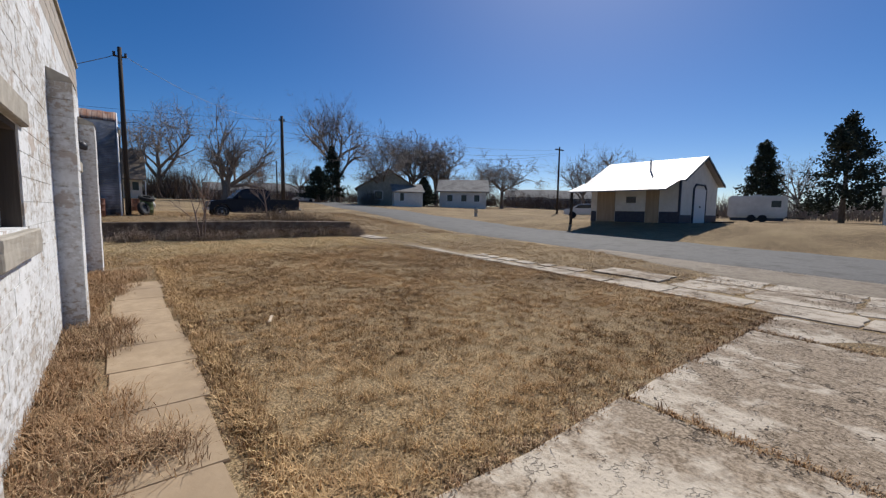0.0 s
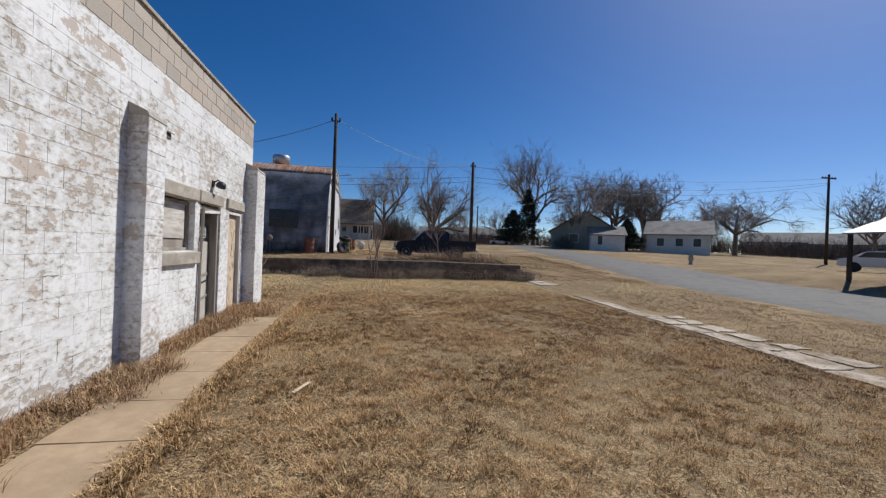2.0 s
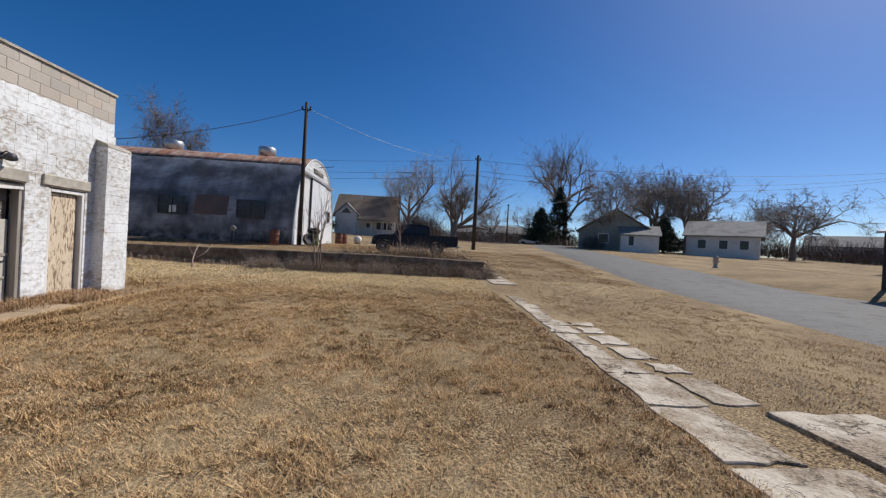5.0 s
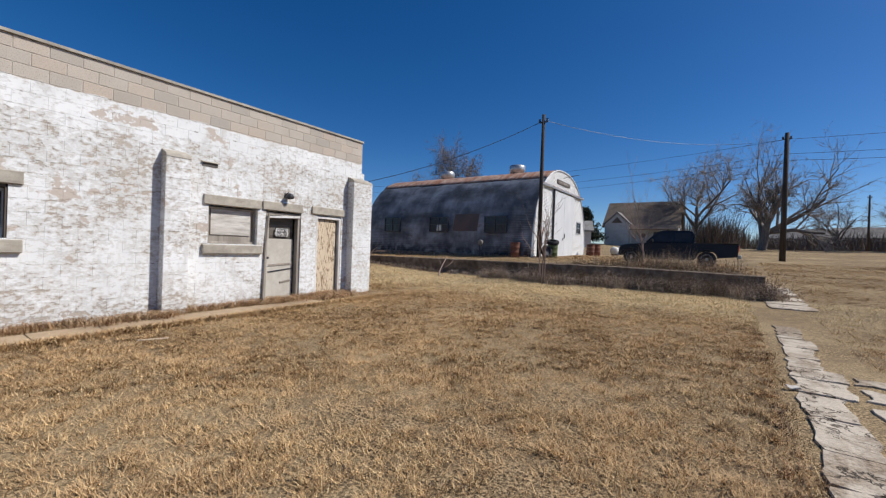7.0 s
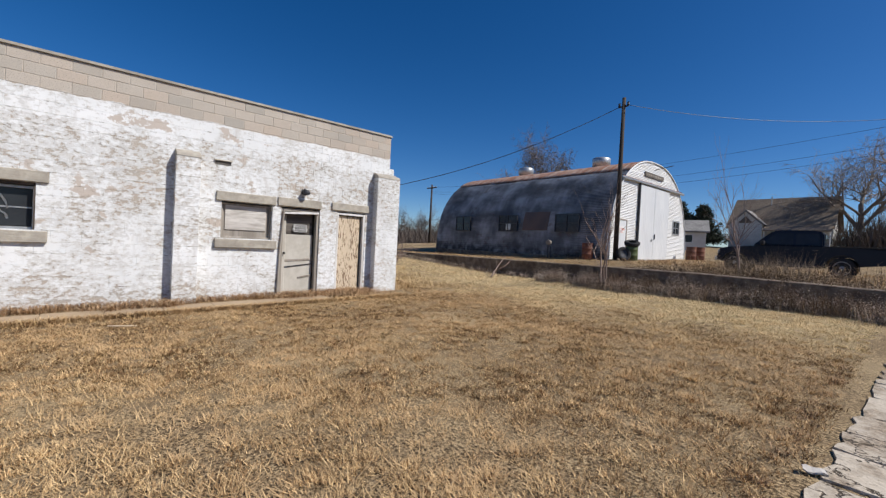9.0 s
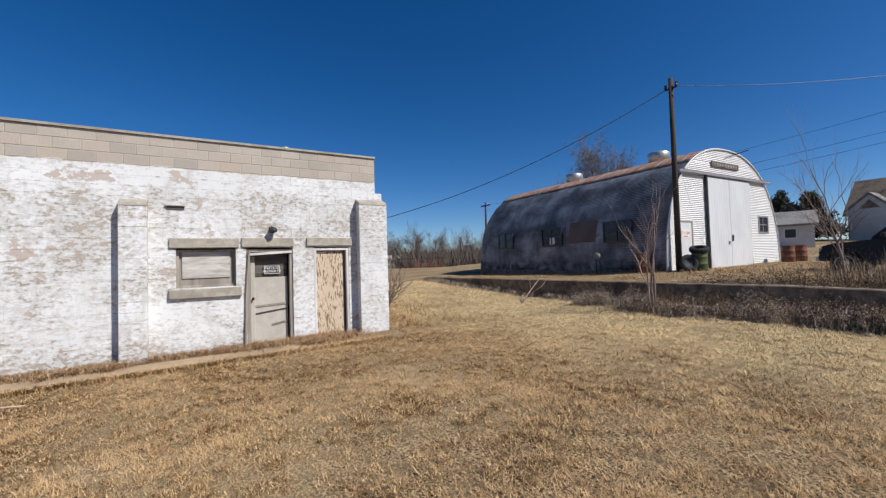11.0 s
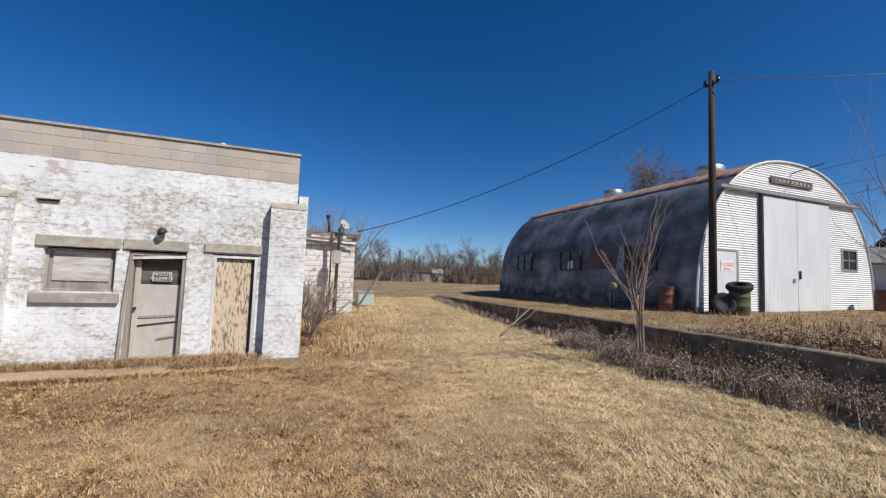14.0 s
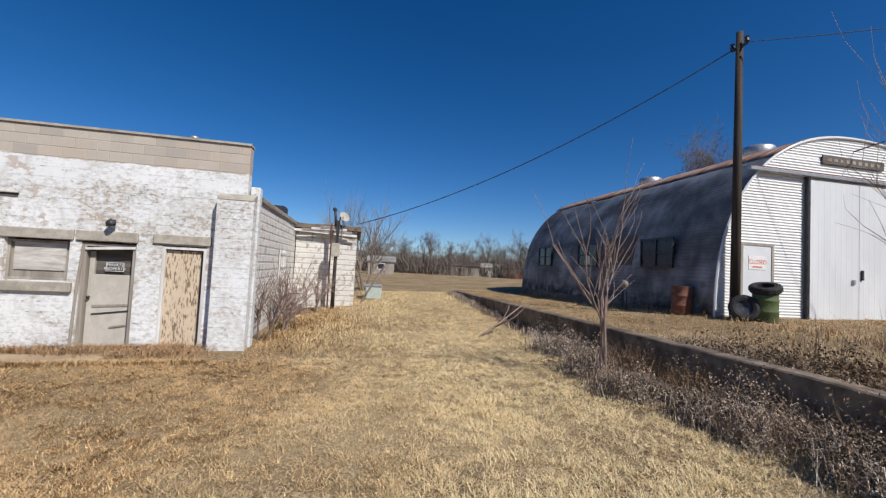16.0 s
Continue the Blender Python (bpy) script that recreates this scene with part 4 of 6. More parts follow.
part("door_edge", box(0.05, 0.13, -1.83, -1.75, -0.05, 3.85), M["dark_metal"], hut, "dark door edge")
part("track", box(0.05, 0.16, -3.75, 3.75, 3.85, 3.95, 0.015), M["galv"], hut, "galvanised door track")
part("track_cover", box(0.04, 0.12, -3.6, 3.6, 3.95, 3.99), M["rusty"], hut)
part("name_board", worn(box(0.03, 0.07, -1.25, 0.98, 4.28, 4.52, 0.01), 2, 0.006), M["board_dark"], hut, "dark weathered name board")
for k in range(9):
    part("letter_trace", box(0.07, 0.074, -1.08 + 0.22 * k, -0.96 + 0.22 * k, 4.36, 4.45), M["wood_grey"], hut, "faded unreadable letter")
part("pole_stub", tube([(0.0, -0.05, HUT_H - 0.35), (0.9, -0.05, HUT_H - 0.22)], 0.018, 6), M["dark_metal"], hut)
side_door = part("side_door", box(-0.03, 0.02, -3.80, -2.89, 0.02, 1.9, 0.006), M["hut_door"], hut, "white side door")
fr = holed(-0.04, 0.035, -3.88, -2.81, -0.05, 1.97, [(-3.80, -2.89, -0.05, 1.9)])
part("door_frame", fr, M["wood_grey"], hut, "weathered grey door frame")
part("notice_plate", box(0.02, 0.03, -3.62, -3.06, 1.28, 1.62), M["sign_white"], side_door, "white sign plate")
lettering("lettering", "CLOSED", 0.11, pose(0.031, -3.34, 1.47, 90, 0, 90), M["paint_red"], side_door)
part("sub_lettering", box(0.03, 0.033, -3.5, -3.2, 1.33, 1.36), M["paint_red"], side_door, "small unreadable red line")
fw = ring_frame(2.66, 3.64, 1.51, 2.34, 0.08, -0.03, 0.07, "x")
win = part("window", fw, M["galv"], hut, "metal framed window")
part("pane", box(-0.01, 0.0, 2.74, 3.56, 1.59, 2.26), M["dark_glass"], win)
part("glazing_bar", box(0.0, 0.015, 3.13, 3.17, 1.59, 2.26), M["galv"], win)
part("glazing_bar", box(0.0, 0.015, 2.74, 3.56, 1.9, 1.94), M["galv"], win)
for x, half, broken in ((-9.5, 0.66, 0), (-5.85, 0.68, 1), (-2.1, 0.68, 2)):
    z0, z1 = 1.24, 2.14
    lean = lambda z: -HUT_A * (1 - (z / HUT_H) ** 2.3) ** (1 / 2.3)
    a = lean(z0)
    out = 0.07
    f = part("window", ring_frame(-half, half, z0, z1, 0.05, a - out, 0.06), M["dark_metal"], hut, "dark steel framed window")
    f.location.x = x
    part("glazing_bar", box(-0.02, 0.02, a - out, a - out + 0.05, z0 + 0.05, z1 - 0.05), M["dark_metal"], f)
    part("glazing_bar", box(-half + 0.05, half - 0.05, a - out, a - out + 0.04, (z0 + z1) / 2 - 0.02, (z0 + z1) / 2 + 0.02), M["dark_metal"], f)
    bm = bmesh.new()
    box(-half + 0.04, half - 0.04, a - 0.035, a - 0.02, z0 + 0.04, z1 - 0.04, bm=bm)
    part("pane", bm, M["grimy_pane"], f, "dark broken glazing")
    if broken == 1:
        part("loose_film", worn(box(-0.12 if broken == 1 else 0.15, 0.2 if broken == 1 else 0.45, a - 0.05, a - 0.042, z0 + 0.08, z0 + 0.42), 3, 0.03), M["galv"], f, "pale torn sheet")
# rust-brown sheet added where the side has a dark opening
patch = worn(box(-4.85, -3.25, -4.57, -4.54, 1.32, 2.3), 4, 0.012, 3)
for v in patch.verts:
    v.co.y = lean(min(max(v.co.z, 1.2), 2.4)) - 0.03 + (v.co.y + 4.555)
part("opening_sheet", patch, M["hut_opening"], hut, "dark rust-brown sheet standing in for an opening")
for x in (-9.0, -3.4):
    cowl = part("roof_cowl", lathe([(0.34, -0.2), (0.34, 0.3), (0.5, 0.33), (0.52, 0.78), (0.47, 0.84), (0.1, 0.9)], 20, pose(x, 0.7, HUT_H - 0.02)), M["galv"], hut, "round galvanised ventilator", True)
part("base_stain", box(HUT_X0 + 0.2, HUT_X1 - 0.1, -4.8, -4.66, -0.35, 0.05), M["retain"], hut, "dark concrete footing")
part("front_footing", box(-0.1, 0.08, -4.7, 4.7, -0.3, 0.0), M["retain"], hut, "concrete footing")

# ---- clutter by the hut ----
DRUM = [(0.28, 0), (0.29, 0.02), (0.285, 0.28), (0.3, 0.3), (0.285, 0.32), (0.285, 0.57), (0.3, 0.59), (0.285, 0.61), (0.285, 0.86), (0.295, 0.88), (0.27, 0.88), (0.265, 0.85)]


def drum(x, y, material, label, size=0.88):
    ob = thing("oil_drum", label, "drum", pose(x, y, gz(x, y) - 0.02) @ Matrix.Scale(size, 4))
    part("barrel", lathe(DRUM, 24), material, ob, smooth=True)
    part("bung", lathe([(0.03, 0.85), (0.03, 0.88)], 8, Matrix.Translation((0.12, 0, 0))), M["dark_metal"], ob)
    return ob


TYRE = [(0.20, -0.09), (0.27, -0.11), (0.34, -0.09), (0.365, -0.05), (0.365, 0.05), (0.34, 0.09), (0.27, 0.11), (0.20, 0.09)]


def tyre(m, label, scale=1.0):
    bm = bmesh.new()
    rings_ = []
    for k in range(28):
        a = 2 * math.pi * k / 28
        grip = 0.008 if k % 2 else 0
        rings_.append([bm.verts.new((scale * (r + (grip if abs(z) < 0.07 and r > 0.3 else 0)) * math.cos(a), scale * (r + grip) * math.sin(a), scale * z)) for r, z in TYRE])
    for k in range(28):
        a, b = rings_[k], rings_[(k + 1) % 28]
        for j in range(len(TYRE)):
            bm.faces.new((a[j], b[j], b[(j + 1) % len(TYRE)], a[(j + 1) % len(TYRE)]))
    return single("tyre", bm, M["rubber"], label, "tyre", m=m)


DRUM_X, DRUM_Y = 0.95, 23.25
drum(-0.75, 22.55, M["rusty"], "rusty red oil drum against the hut corner")
drum(DRUM_X, DRUM_Y, M["green"], "faded green oil drum with a tyre on top")
tyre(pose(DRUM_X, DRUM_Y, gz(DRUM_X, DRUM_Y) + 0.77, 14, 9), "black tyre slumped over the green drum", 0.86)
spare = tyre(pose(DRUM_X - 0.14, DRUM_Y - 0.44, gz(DRUM_X, DRUM_Y) + 0.29, 76, 0, 52), "black tyre leaning beside the green drum", 0.84)
part("rim", lathe([(0.025, -0.03), (0.10, -0.04), (0.175, -0.06), (0.18, 0.04), (0.025, 0.02)], 20), M["dark_metal"], spare, "dark steel rim")
drum(0.75, 31.0, M["rusty"], "rusty drum beside the hut's front window")
drum(0.95, 31.75, M["rusty"], "rusty drum at the hut's far corner")
tank = thing("propane_tank", "dull grey horizontal tank in the yard beyond the hut", "tank", pose(1.6, 34.2, gz(1.6, 34.2)) @ Matrix.Scale(0.62, 4))
part("shell", lathe([(0.05, -0.7), (0.35, -0.62), (0.45, -0.45), (0.45, 0.45), (0.35, 0.62), (0.05, 0.7)], 18, pose(0, 0, 0.55, 90)), M["siding"], tank, smooth=True)
part("leg", box(-0.3, 0.3, -0.4, -0.3, 0, 0.3), M["rusty"], tank)
part("leg", box(-0.3, 0.3, 0.3, 0.4, 0, 0.3), M["rusty"], tank)
meter = thing("gas_meter", "grey gas meter on a pipe beside the hut", "meter", pose(-2.6, 22.1, gz(-2.6, 22.1)))
part("pipe", tube([(0, 0, -0.1), (0, 0, 0.75)], 0.03, 8), M["dark_metal"], meter)
part("pipe", tube([(0.16, 0.02, -0.1), (0.16, 0.02, 0.5), (0.1, 0.02, 0.62)], 0.022, 8), M["dark_metal"], meter)
part("body", lathe([(0.02, -0.09), (0.12, -0.08), (0.15, 0.0), (0.12, 0.08), (0.02, 0.09)], 16, pose(0.04, 0, 0.78, 90)), M["wood_grey"], meter, "weathered round meter", True)


# ---- poles and wires ----
def utility_pole(x, y, top, label, arm=0.0, lean=(0, 0), bottom=None, r=0.15):
    z = gz(x, y) if bottom is None else bottom
    ob = thing("utility_pole", label, "pole", pose(x, y, z))
    h = top - z
    part("pole", tube([(0, 0, -0.2), (lean[0] * 0.5, lean[1] * 0.5, h * 0.5), (lean[0], lean[1], h)], [r, r * 0.85, r * 0.68], 12), M["wood_dark"], ob, smooth=True)
    if arm:
        part("crossarm", box(-arm, arm, -0.06, 0.06, h - 0.45, h - 0.32, 0.01), M["wood_dark"], ob)
        for k in (-0.9, -0.45, 0.45, 0.9):
            part("insulator", lathe([(0.03, 0), (0.05, 0.05), (0.03, 0.12)], 8, Matrix.Translation((k * arm, 0, h - 0.32))), M["galv"], ob)
    else:
        part("bracket", box(lean[0] - 0.22, lean[0] + 0.22, lean[1] - 0.03, lean[1] + 0.03, h - 0.42, h - 0.36, 0.008), M["dark_metal"], ob)
        for k in (-0.2, 0.2):
            part("insulator", lathe([(0.03, 0), (0.06, 0.04), (0.04, 0.12), (0.06, 0.16)], 10, Matrix.Translation((lean[0] + k, lean[1], h - 0.38))), M["dark_metal"], ob)
    return ob


utility_pole(0.27, 23.15, 8.5, "dark wooden utility pole in front of the hut", r=0.115)
utility_pole(11.0, 36.0, 9.4, "dark wooden utility pole beside the street", r=0.17)
utility_pole(49.0, 35.5, 10.9, "utility pole with a crossarm across the street", arm=0.9)
utility_pole(-30.1, 36.5, 8.7, "distant utility pole with a crossarm behind the hut", arm=0.9)
utility_pole(24.5, 84.0, 11.0, "distant dark utility pole along the street")


def wire(a, b, sag, r=0.012):
    a, b = Vector(a), Vector(b)
    pts = [a.lerp(b, k / 24) - Vector((0, 0, sag * 4 * (k / 24) * (1 - k / 24))) for k in range(25)]
    single("overhead_wire", tube(pts, r, 5), M["dark_metal"], "thin dark overhead power cable", "cable", "overhead wires")


wire((0.1, 23.15, 8.13), (-7.3, 13.9, 3.6), 0.55, 0.014)
wire((0.5, 23.15, 8.13), (11.0, 36.0, 9.0), 0.7, 0.010)
for dz, s in ((0.0, 0.8), (-0.9, 1.0), (-1.3, 1.2)):
    wire((11.0, 36.0, 9.0 + dz), (-30.1, 36.5, 8.4 + dz * 0.6), s, 0.009)
    wire((11.0, 36.0, 9.0 + dz), (49.0, 35.5, 10.5 + dz * 0.5), s, 0.012)


# ---- pickup truck ----
def wheel(parent, x, y):
    ob = part("wheel", lathe([(0.22, -0.11), (0.32, -0.12), (0.355, -0.095), (0.365, 0.0), (0.355, 0.095), (0.32, 0.12), (0.22, 0.11)], 28, pose(x, y, 0.36, 90)), M["rubber"], parent, "black tyre", True)
    out = math.copysign(1, y)
    part("rim", lathe([(0.19, -0.05), (0.20, -0.10), (0.225, -0.118), (0.23, -0.09), (0.23, 0.09), (0.225, 0.118), (0.20, 0.10), (0.19, 0.05)], 24, pose(x, y, 0.36, 90)), M["galv"], ob, "bright alloy rim", True)
    part("hub", lathe([(0.01, -0.03), (0.06, -0.03), (0.07, 0.02), (0.02, 0.04)], 12, pose(x, y + out * 0.09, 0.36, -90 * out)), M["galv"], ob, "bright hub cap", True)
    for k in range(6):
        part("spoke", box(-0.028, 0.028, -0.012, 0.012, 0.05, 0.21, 0.006, m=pose(x, y + out * 0.095, 0.36) @ Matrix.Rotation(radians(60 * k), 4, "Y")), M["galv"], ob)


truck = thing("pickup_truck", "dark navy crew-cab pickup parked in the yard", "truck", pose(6.12, 25.75, gz(6.1, 25.2) - 0.03, 0, 0, 181))
FRONT_AXLE, REAR_AXLE = 1.80, -1.28
well = lambda c: [(c + 0.42 * math.cos(a), 0.37 + 0.42 * math.sin(a)) for a in np.linspace(0.12, math.pi - 0.12, 9)]
side = [(-2.40, 0.52), (-2.42, 1.06), (-0.80, 1.08), (1.15, 1.06), (2.05, 0.98), (2.32, 0.90), (2.40, 0.72), (2.40, 0.46), (2.26, 0.42)] + well(FRONT_AXLE) + [(1.3, 0.36), (-0.8, 0.36)] + well(REAR_AXLE) + [(-1.75, 0.44)]
bm = prism(side, 1.70, "y", -0.85)
bmesh.ops.bevel(bm, geom=[e for e in bm.edges if abs(e.verts[0].co.y - e.verts[1].co.y) < 0.01 and min(v.co.z for v in e.verts) > 0.7], offset=0.05, segments=3, affect="EDGES")
body = part("body", bm, M["car"], truck, "dark navy body panels")
cab = prism([(-0.80, 1.06), (-0.76, 1.58), (-0.62, 1.66), (0.40, 1.68), (0.66, 1.63), (1.28, 1.05)], 1.50, "y", -0.75)
for v in cab.verts:
    v.co.y *= 1.0 - 0.12 * max(0.0, v.co.z - 1.06) / 0.6
bmesh.ops.bevel(cab, geom=cab.edges[:], offset=0.05, segments=2, affect="EDGES")
part("cab", cab, M["car"], truck)
for s in (-1, 1):
    for a, b, c, d_ in ((-0.70, -0.02, -0.64, -0.02), (0.06, 1.02, 0.06, 0.56)):
        glass = prism([(a, 1.12), (b, 1.12), (d_, 1.55), (c, 1.55)], 0.02, "y", s * 0.745 - 0.01)
        for v in glass.verts:
            v.co.y *= 1.0 - 0.12 * max(0.0, v.co.z - 1.06) / 0.6
        part("side_window", glass, M["dark_glass"], truck)
    for axle in (FRONT_AXLE, REAR_AXLE):
        part("arch_trim", tube([(axle + 0.43 * math.cos(a), s * 0.855, 0.37 + 0.43 * math.sin(a)) for a in np.linspace(0.12, 3.02, 11)], 0.022, 6), M["rubber"], truck)
    part("headlight", box(2.30, 2.41, s * 0.66 - 0.14, s * 0.66 + 0.14, 0.70, 0.86, 0.02), M["galv"], truck)
    part("tail_light", box(-2.44, -2.38, s * 0.77 - 0.06, s * 0.77 + 0.06, 0.72, 1.0, 0.015), M["paint_red"], truck)
    part("mirror", box(0.86, 0.98, s * 0.92 - 0.09, s * 0.92 + 0.09, 1.08, 1.25, 0.03), M["rubber"], truck)
    part("door_handle", box(-0.02 - 0.62, -0.02 - 0.48, s * 0.862 - 0.012, s * 0.862 + 0.012, 0.93, 0.96, 0.005), M["dark_metal"], truck)
    part("door_handle", box(0.14, 0.28, s * 0.862 - 0.012, s * 0.862 + 0.012, 0.93, 0.96, 0.005), M["dark_metal"], truck)
    part("sill_step", tube([(-0.75, s * 0.87, 0.34), (1.25, s * 0.87, 0.34)], 0.035, 8), M["dark_metal"], truck)
    part("bed_rail", box(-2.40, -0.82, s * 0.82 - 0.05, s * 0.82 + 0.05, 1.06, 1.10, 0.012), M["rubber"], truck)
    wheel(truck, REAR_AXLE, s * 0.74)
    wheel(truck, FRONT_AXLE, s * 0.74)
part("windscreen", prism([(0.70, 1.585), (1.20, 1.12), (1.22, 1.14), (0.72, 1.605)], 1.24, "y", -0.62), M["dark_glass"], truck)
part("rear_window", box(-0.80, -0.77, -0.55, 0.55, 1.16, 1.52), M["dark_glass"], truck)
part("grille", box(2.38, 2.42, -0.48, 0.48, 0.60, 0.86, 0.01), M["dark_metal"], truck)
part("bumper", box(-2.54, -2.40, -0.82, 0.82, 0.44, 0.60, 0.03), M["galv"], truck)
part("bumper", box(2.38, 2.50, -0.82, 0.82, 0.42, 0.58, 0.03), M["galv"], truck)


# ---- houses and sheds ----
def gable_house(name, label, m, length, depth, wall_h, roof_h, walls, roof, windows=(), eave=0.4, doors=(), chimney=None):
    """A house with its length along local x and its front at local -y; windows are (side, along, z0, width, height)."""
    ob = thing(name, label, "house" if name == "house" else "shed", m)
    wall = bmesh.new()
    for p in (-1, 1):
        box(-length / 2, length / 2, p * depth / 2 - 0.1, p * depth / 2 + 0.1, -0.4, wall_h, bm=wall)
        prism([(-depth / 2 + 0.1, -0.4), (depth / 2 - 0.1, -0.4), (depth / 2 - 0.1, wall_h), (0, wall_h + roof_h * (1 - 0.1 / depth)), (-depth / 2 + 0.1, wall_h)], -0.2 * p, "x", p * length / 2, wall)
    wall_ = part("wall", wall, walls, ob)
    for p in (-1, 1):
        slope = roof_h / (depth / 2)
        a = (p * (depth / 2 + eave), wall_h - eave * slope)
        part("roof_slope", prism([a, (0, wall_h + roof_h), (0, wall_h + roof_h + 0.16), (a[0], a[1] + 0.16)], length + 2 * eave, "x", -length / 2 - eave), roof, ob)
    for sd, along, z0, w_, h_ in windows:
        spot = {"front": pose(along, -depth / 2 - 0.1, z0), "left": pose(-length / 2 - 0.0, along, z0, 0, 0, -90), "right": pose(length / 2 + 0.0, along, z0, 0, 0, 90)}[sd]
        f = holed(-0.03, 0.03, -w_ / 2 - 0.08, w_ / 2 + 0.08, -0.08, h_ + 0.08, [(-w_ / 2, w_ / 2, 0, h_)])
        bmesh.ops.transform(f, verts=f.verts, matrix=spot @ pose(0, 0, 0, 0, 0, 90))
        fo = part("window", f, M["sign_white"], ob, "white framed window")
        part("pane", box(-w_ / 2, w_ / 2, -0.02, 0.02, 0, h_, m=spot), M["dark_glass"], fo)
    for sd, along, w_, h_, mat_ in doors:
        spot = {"front": pose(along, -depth / 2 - 0.1, 0), "left": pose(-length / 2, along, 0, 0, 0, -90), "right": pose(length / 2, along, 0, 0, 0, 90)}[sd]
        part("door", box(-w_ / 2, w_ / 2, -0.04, 0.04, 0, h_, 0.01, m=spot), mat_, ob)
    if chimney:
        part("chimney", box(chimney - 0.2, chimney + 0.2, -0.2, 0.2, wall_h + roof_h - 0.5, wall_h + roof_h + 0.7), M["brick_red"], ob)
    return ob


def dist_spot(yaw, d, ox=0.0, oy=0.0):
    return ox - d * math.sin(radians(yaw)), oy + d * math.cos(radians(yaw))


hx, hy = -2.3, 72.5
house_a = gable_house("house", "white one-and-a-half storey house with a brown shingled roof", pose(hx, hy, 2.75), 9.4, 8.0, 3.1, 3.6, M["siding"], M["shingle"],
                      [("front", 2.2, 1.0, 0.7, 1.1), ("front", 3.1, 1.0, 0.7, 1.1), ("front", 4.0, 1.0, 0.7, 1.1), ("front", 0.5, 1.2, 0.6, 0.7), ("right", 0, 3.4, 1.0, 1.2), ("right", -2, 1.0, 1.0, 1.3)], 0.5)
part("wing_roof", prism([(-4.9, 3.1), (-4.6, 3.1), (-2.9, 4.75), (-1.2, 3.1), (-0.9, 3.1), (-2.9, 5.0)], 3.6, "y", -5.4), M["grey_roof"], house_a, "dark gable of the front wing")
part("wing_wall", prism([(-4.6, -0.4), (-1.2, -0.4), (-1.2, 3.1), (-2.9, 4.7), (-4.6, 3.1)], 1.2, "y", -5.2), M["siding"], house_a, "white wall of the front wing")
part("wing_vent", prism([(-3.7, 3.3), (-2.1, 3.3), (-2.9, 4.2)], 0.03, "y", -5.23), M["shingle"], house_a, "dark gable panel")
part("porch_roof", prism([(-6.3, 2.25), (-4.2, 2.95), (-4.2, 3.08), (-6.3, 2.38)], 6.1, "x", -1.0), M["shingle"], house_a, "low brown porch roof")
for q in (-0.8, 1.2, 3.1, 5.0):
    part("porch_post", box(q - 0.06, q + 0.06, -6.2, -6.08, -0.4, 2.3), M["sign_white"], house_a)
part("vent_pipe", tube([(-1.2, -1.0, 5.2), (-1.2, -1.0, 7.0)], 0.07, 8), M["galv"], house_a)
gable_house("shed", "small white garage beyond the hut", pose(-7.6, 52.0, 2.05, 0, 0, 20), 5.0, 4.5, 2.0, 1.1, M["siding"], M["grey_roof"], [("front", 1.0, 0.9, 0.7, 0.7)], 0.3)
gx_, gy_ = dist_spot(-30.6, 70)
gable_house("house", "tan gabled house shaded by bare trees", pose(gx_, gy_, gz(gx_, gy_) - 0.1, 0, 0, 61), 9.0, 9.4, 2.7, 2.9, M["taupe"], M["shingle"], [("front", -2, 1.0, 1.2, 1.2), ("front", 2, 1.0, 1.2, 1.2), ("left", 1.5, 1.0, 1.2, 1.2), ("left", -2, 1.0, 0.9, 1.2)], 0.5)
gx_, gy_ = dist_spot(-33.2, 66)
gable_house("shed", "small white garage beside the tan house", pose(gx_, gy_, gz(gx_, gy_), 0, 0, -25), 4.5, 5.0, 2.2, 1.2, M["siding"], M["grey_roof"], [("front", -1, 0.8, 0.6, 1.2)], 0.3)
gx_, gy_ = dist_spot(-41.2, 74)
gable_house("house", "long white house with a grey hipped roof", pose(gx_, gy_, gz(gx_, gy_), 0, 0, -42), 8.0, 8.0, 2.8, 2.0, M["siding"], M["grey_roof"], [("front", -2.2, 1.0, 0.9, 1.1), ("front", 0.2, 1.0, 0.9, 1.1), ("front", 2.4, 1.0, 0.9, 1.1)], 0.5)
for yaw, d_, l_, lab in ((-10.5, 110, 9, "distant white house beyond the bend of the street"), (-15.5, 105, 8, "distant pale house at the end of the street"), (-20.0, 112, 9, "distant low house among the trees"), (-50.5, 105, 12, "distant long low pale building"), (-56.5, 100, 12, "distant pale metal building behind the street")):
    gx_, gy_ = dist_spot(yaw, d_)
    gable_house("house", lab, pose(gx_, gy_, gz(gx_, gy_), 0, 0, yaw), l_, 7.0, 2.6, 1.8, M["siding"], M["grey_roof"], [("front", -1.8, 1.0, 1.0, 1.0), ("front", 1.8, 1.0, 1.0, 1.0)], 0.4)

# the white-roofed shed across the street
shed = thing("street_shed", "cream metal shed with a bright metal porch roof and dark wainscot", "shed", pose(25.2, 12.7, 1.14, 0, 0, -90))
L2, D = 2.8, 5.8                    # local x runs along the street, local y away from it
wl = bmesh.new()
box(-L2, L2, 0.0, 0.1, -0.3, 2.5, bm=wl)
box(-L2, L2, D - 0.1, D, -0.3, 2.5, bm=wl)
for p in (-L2, L2 - 0.1):
    prism([(0.1, -0.3), (D - 0.1, -0.3), (D - 0.1, 2.5), (D / 2, 3.95), (0.1, 2.5)], 0.1, "x", p, wl)
part("wall", wl, M["cream"], shed, "cream sheet wall")
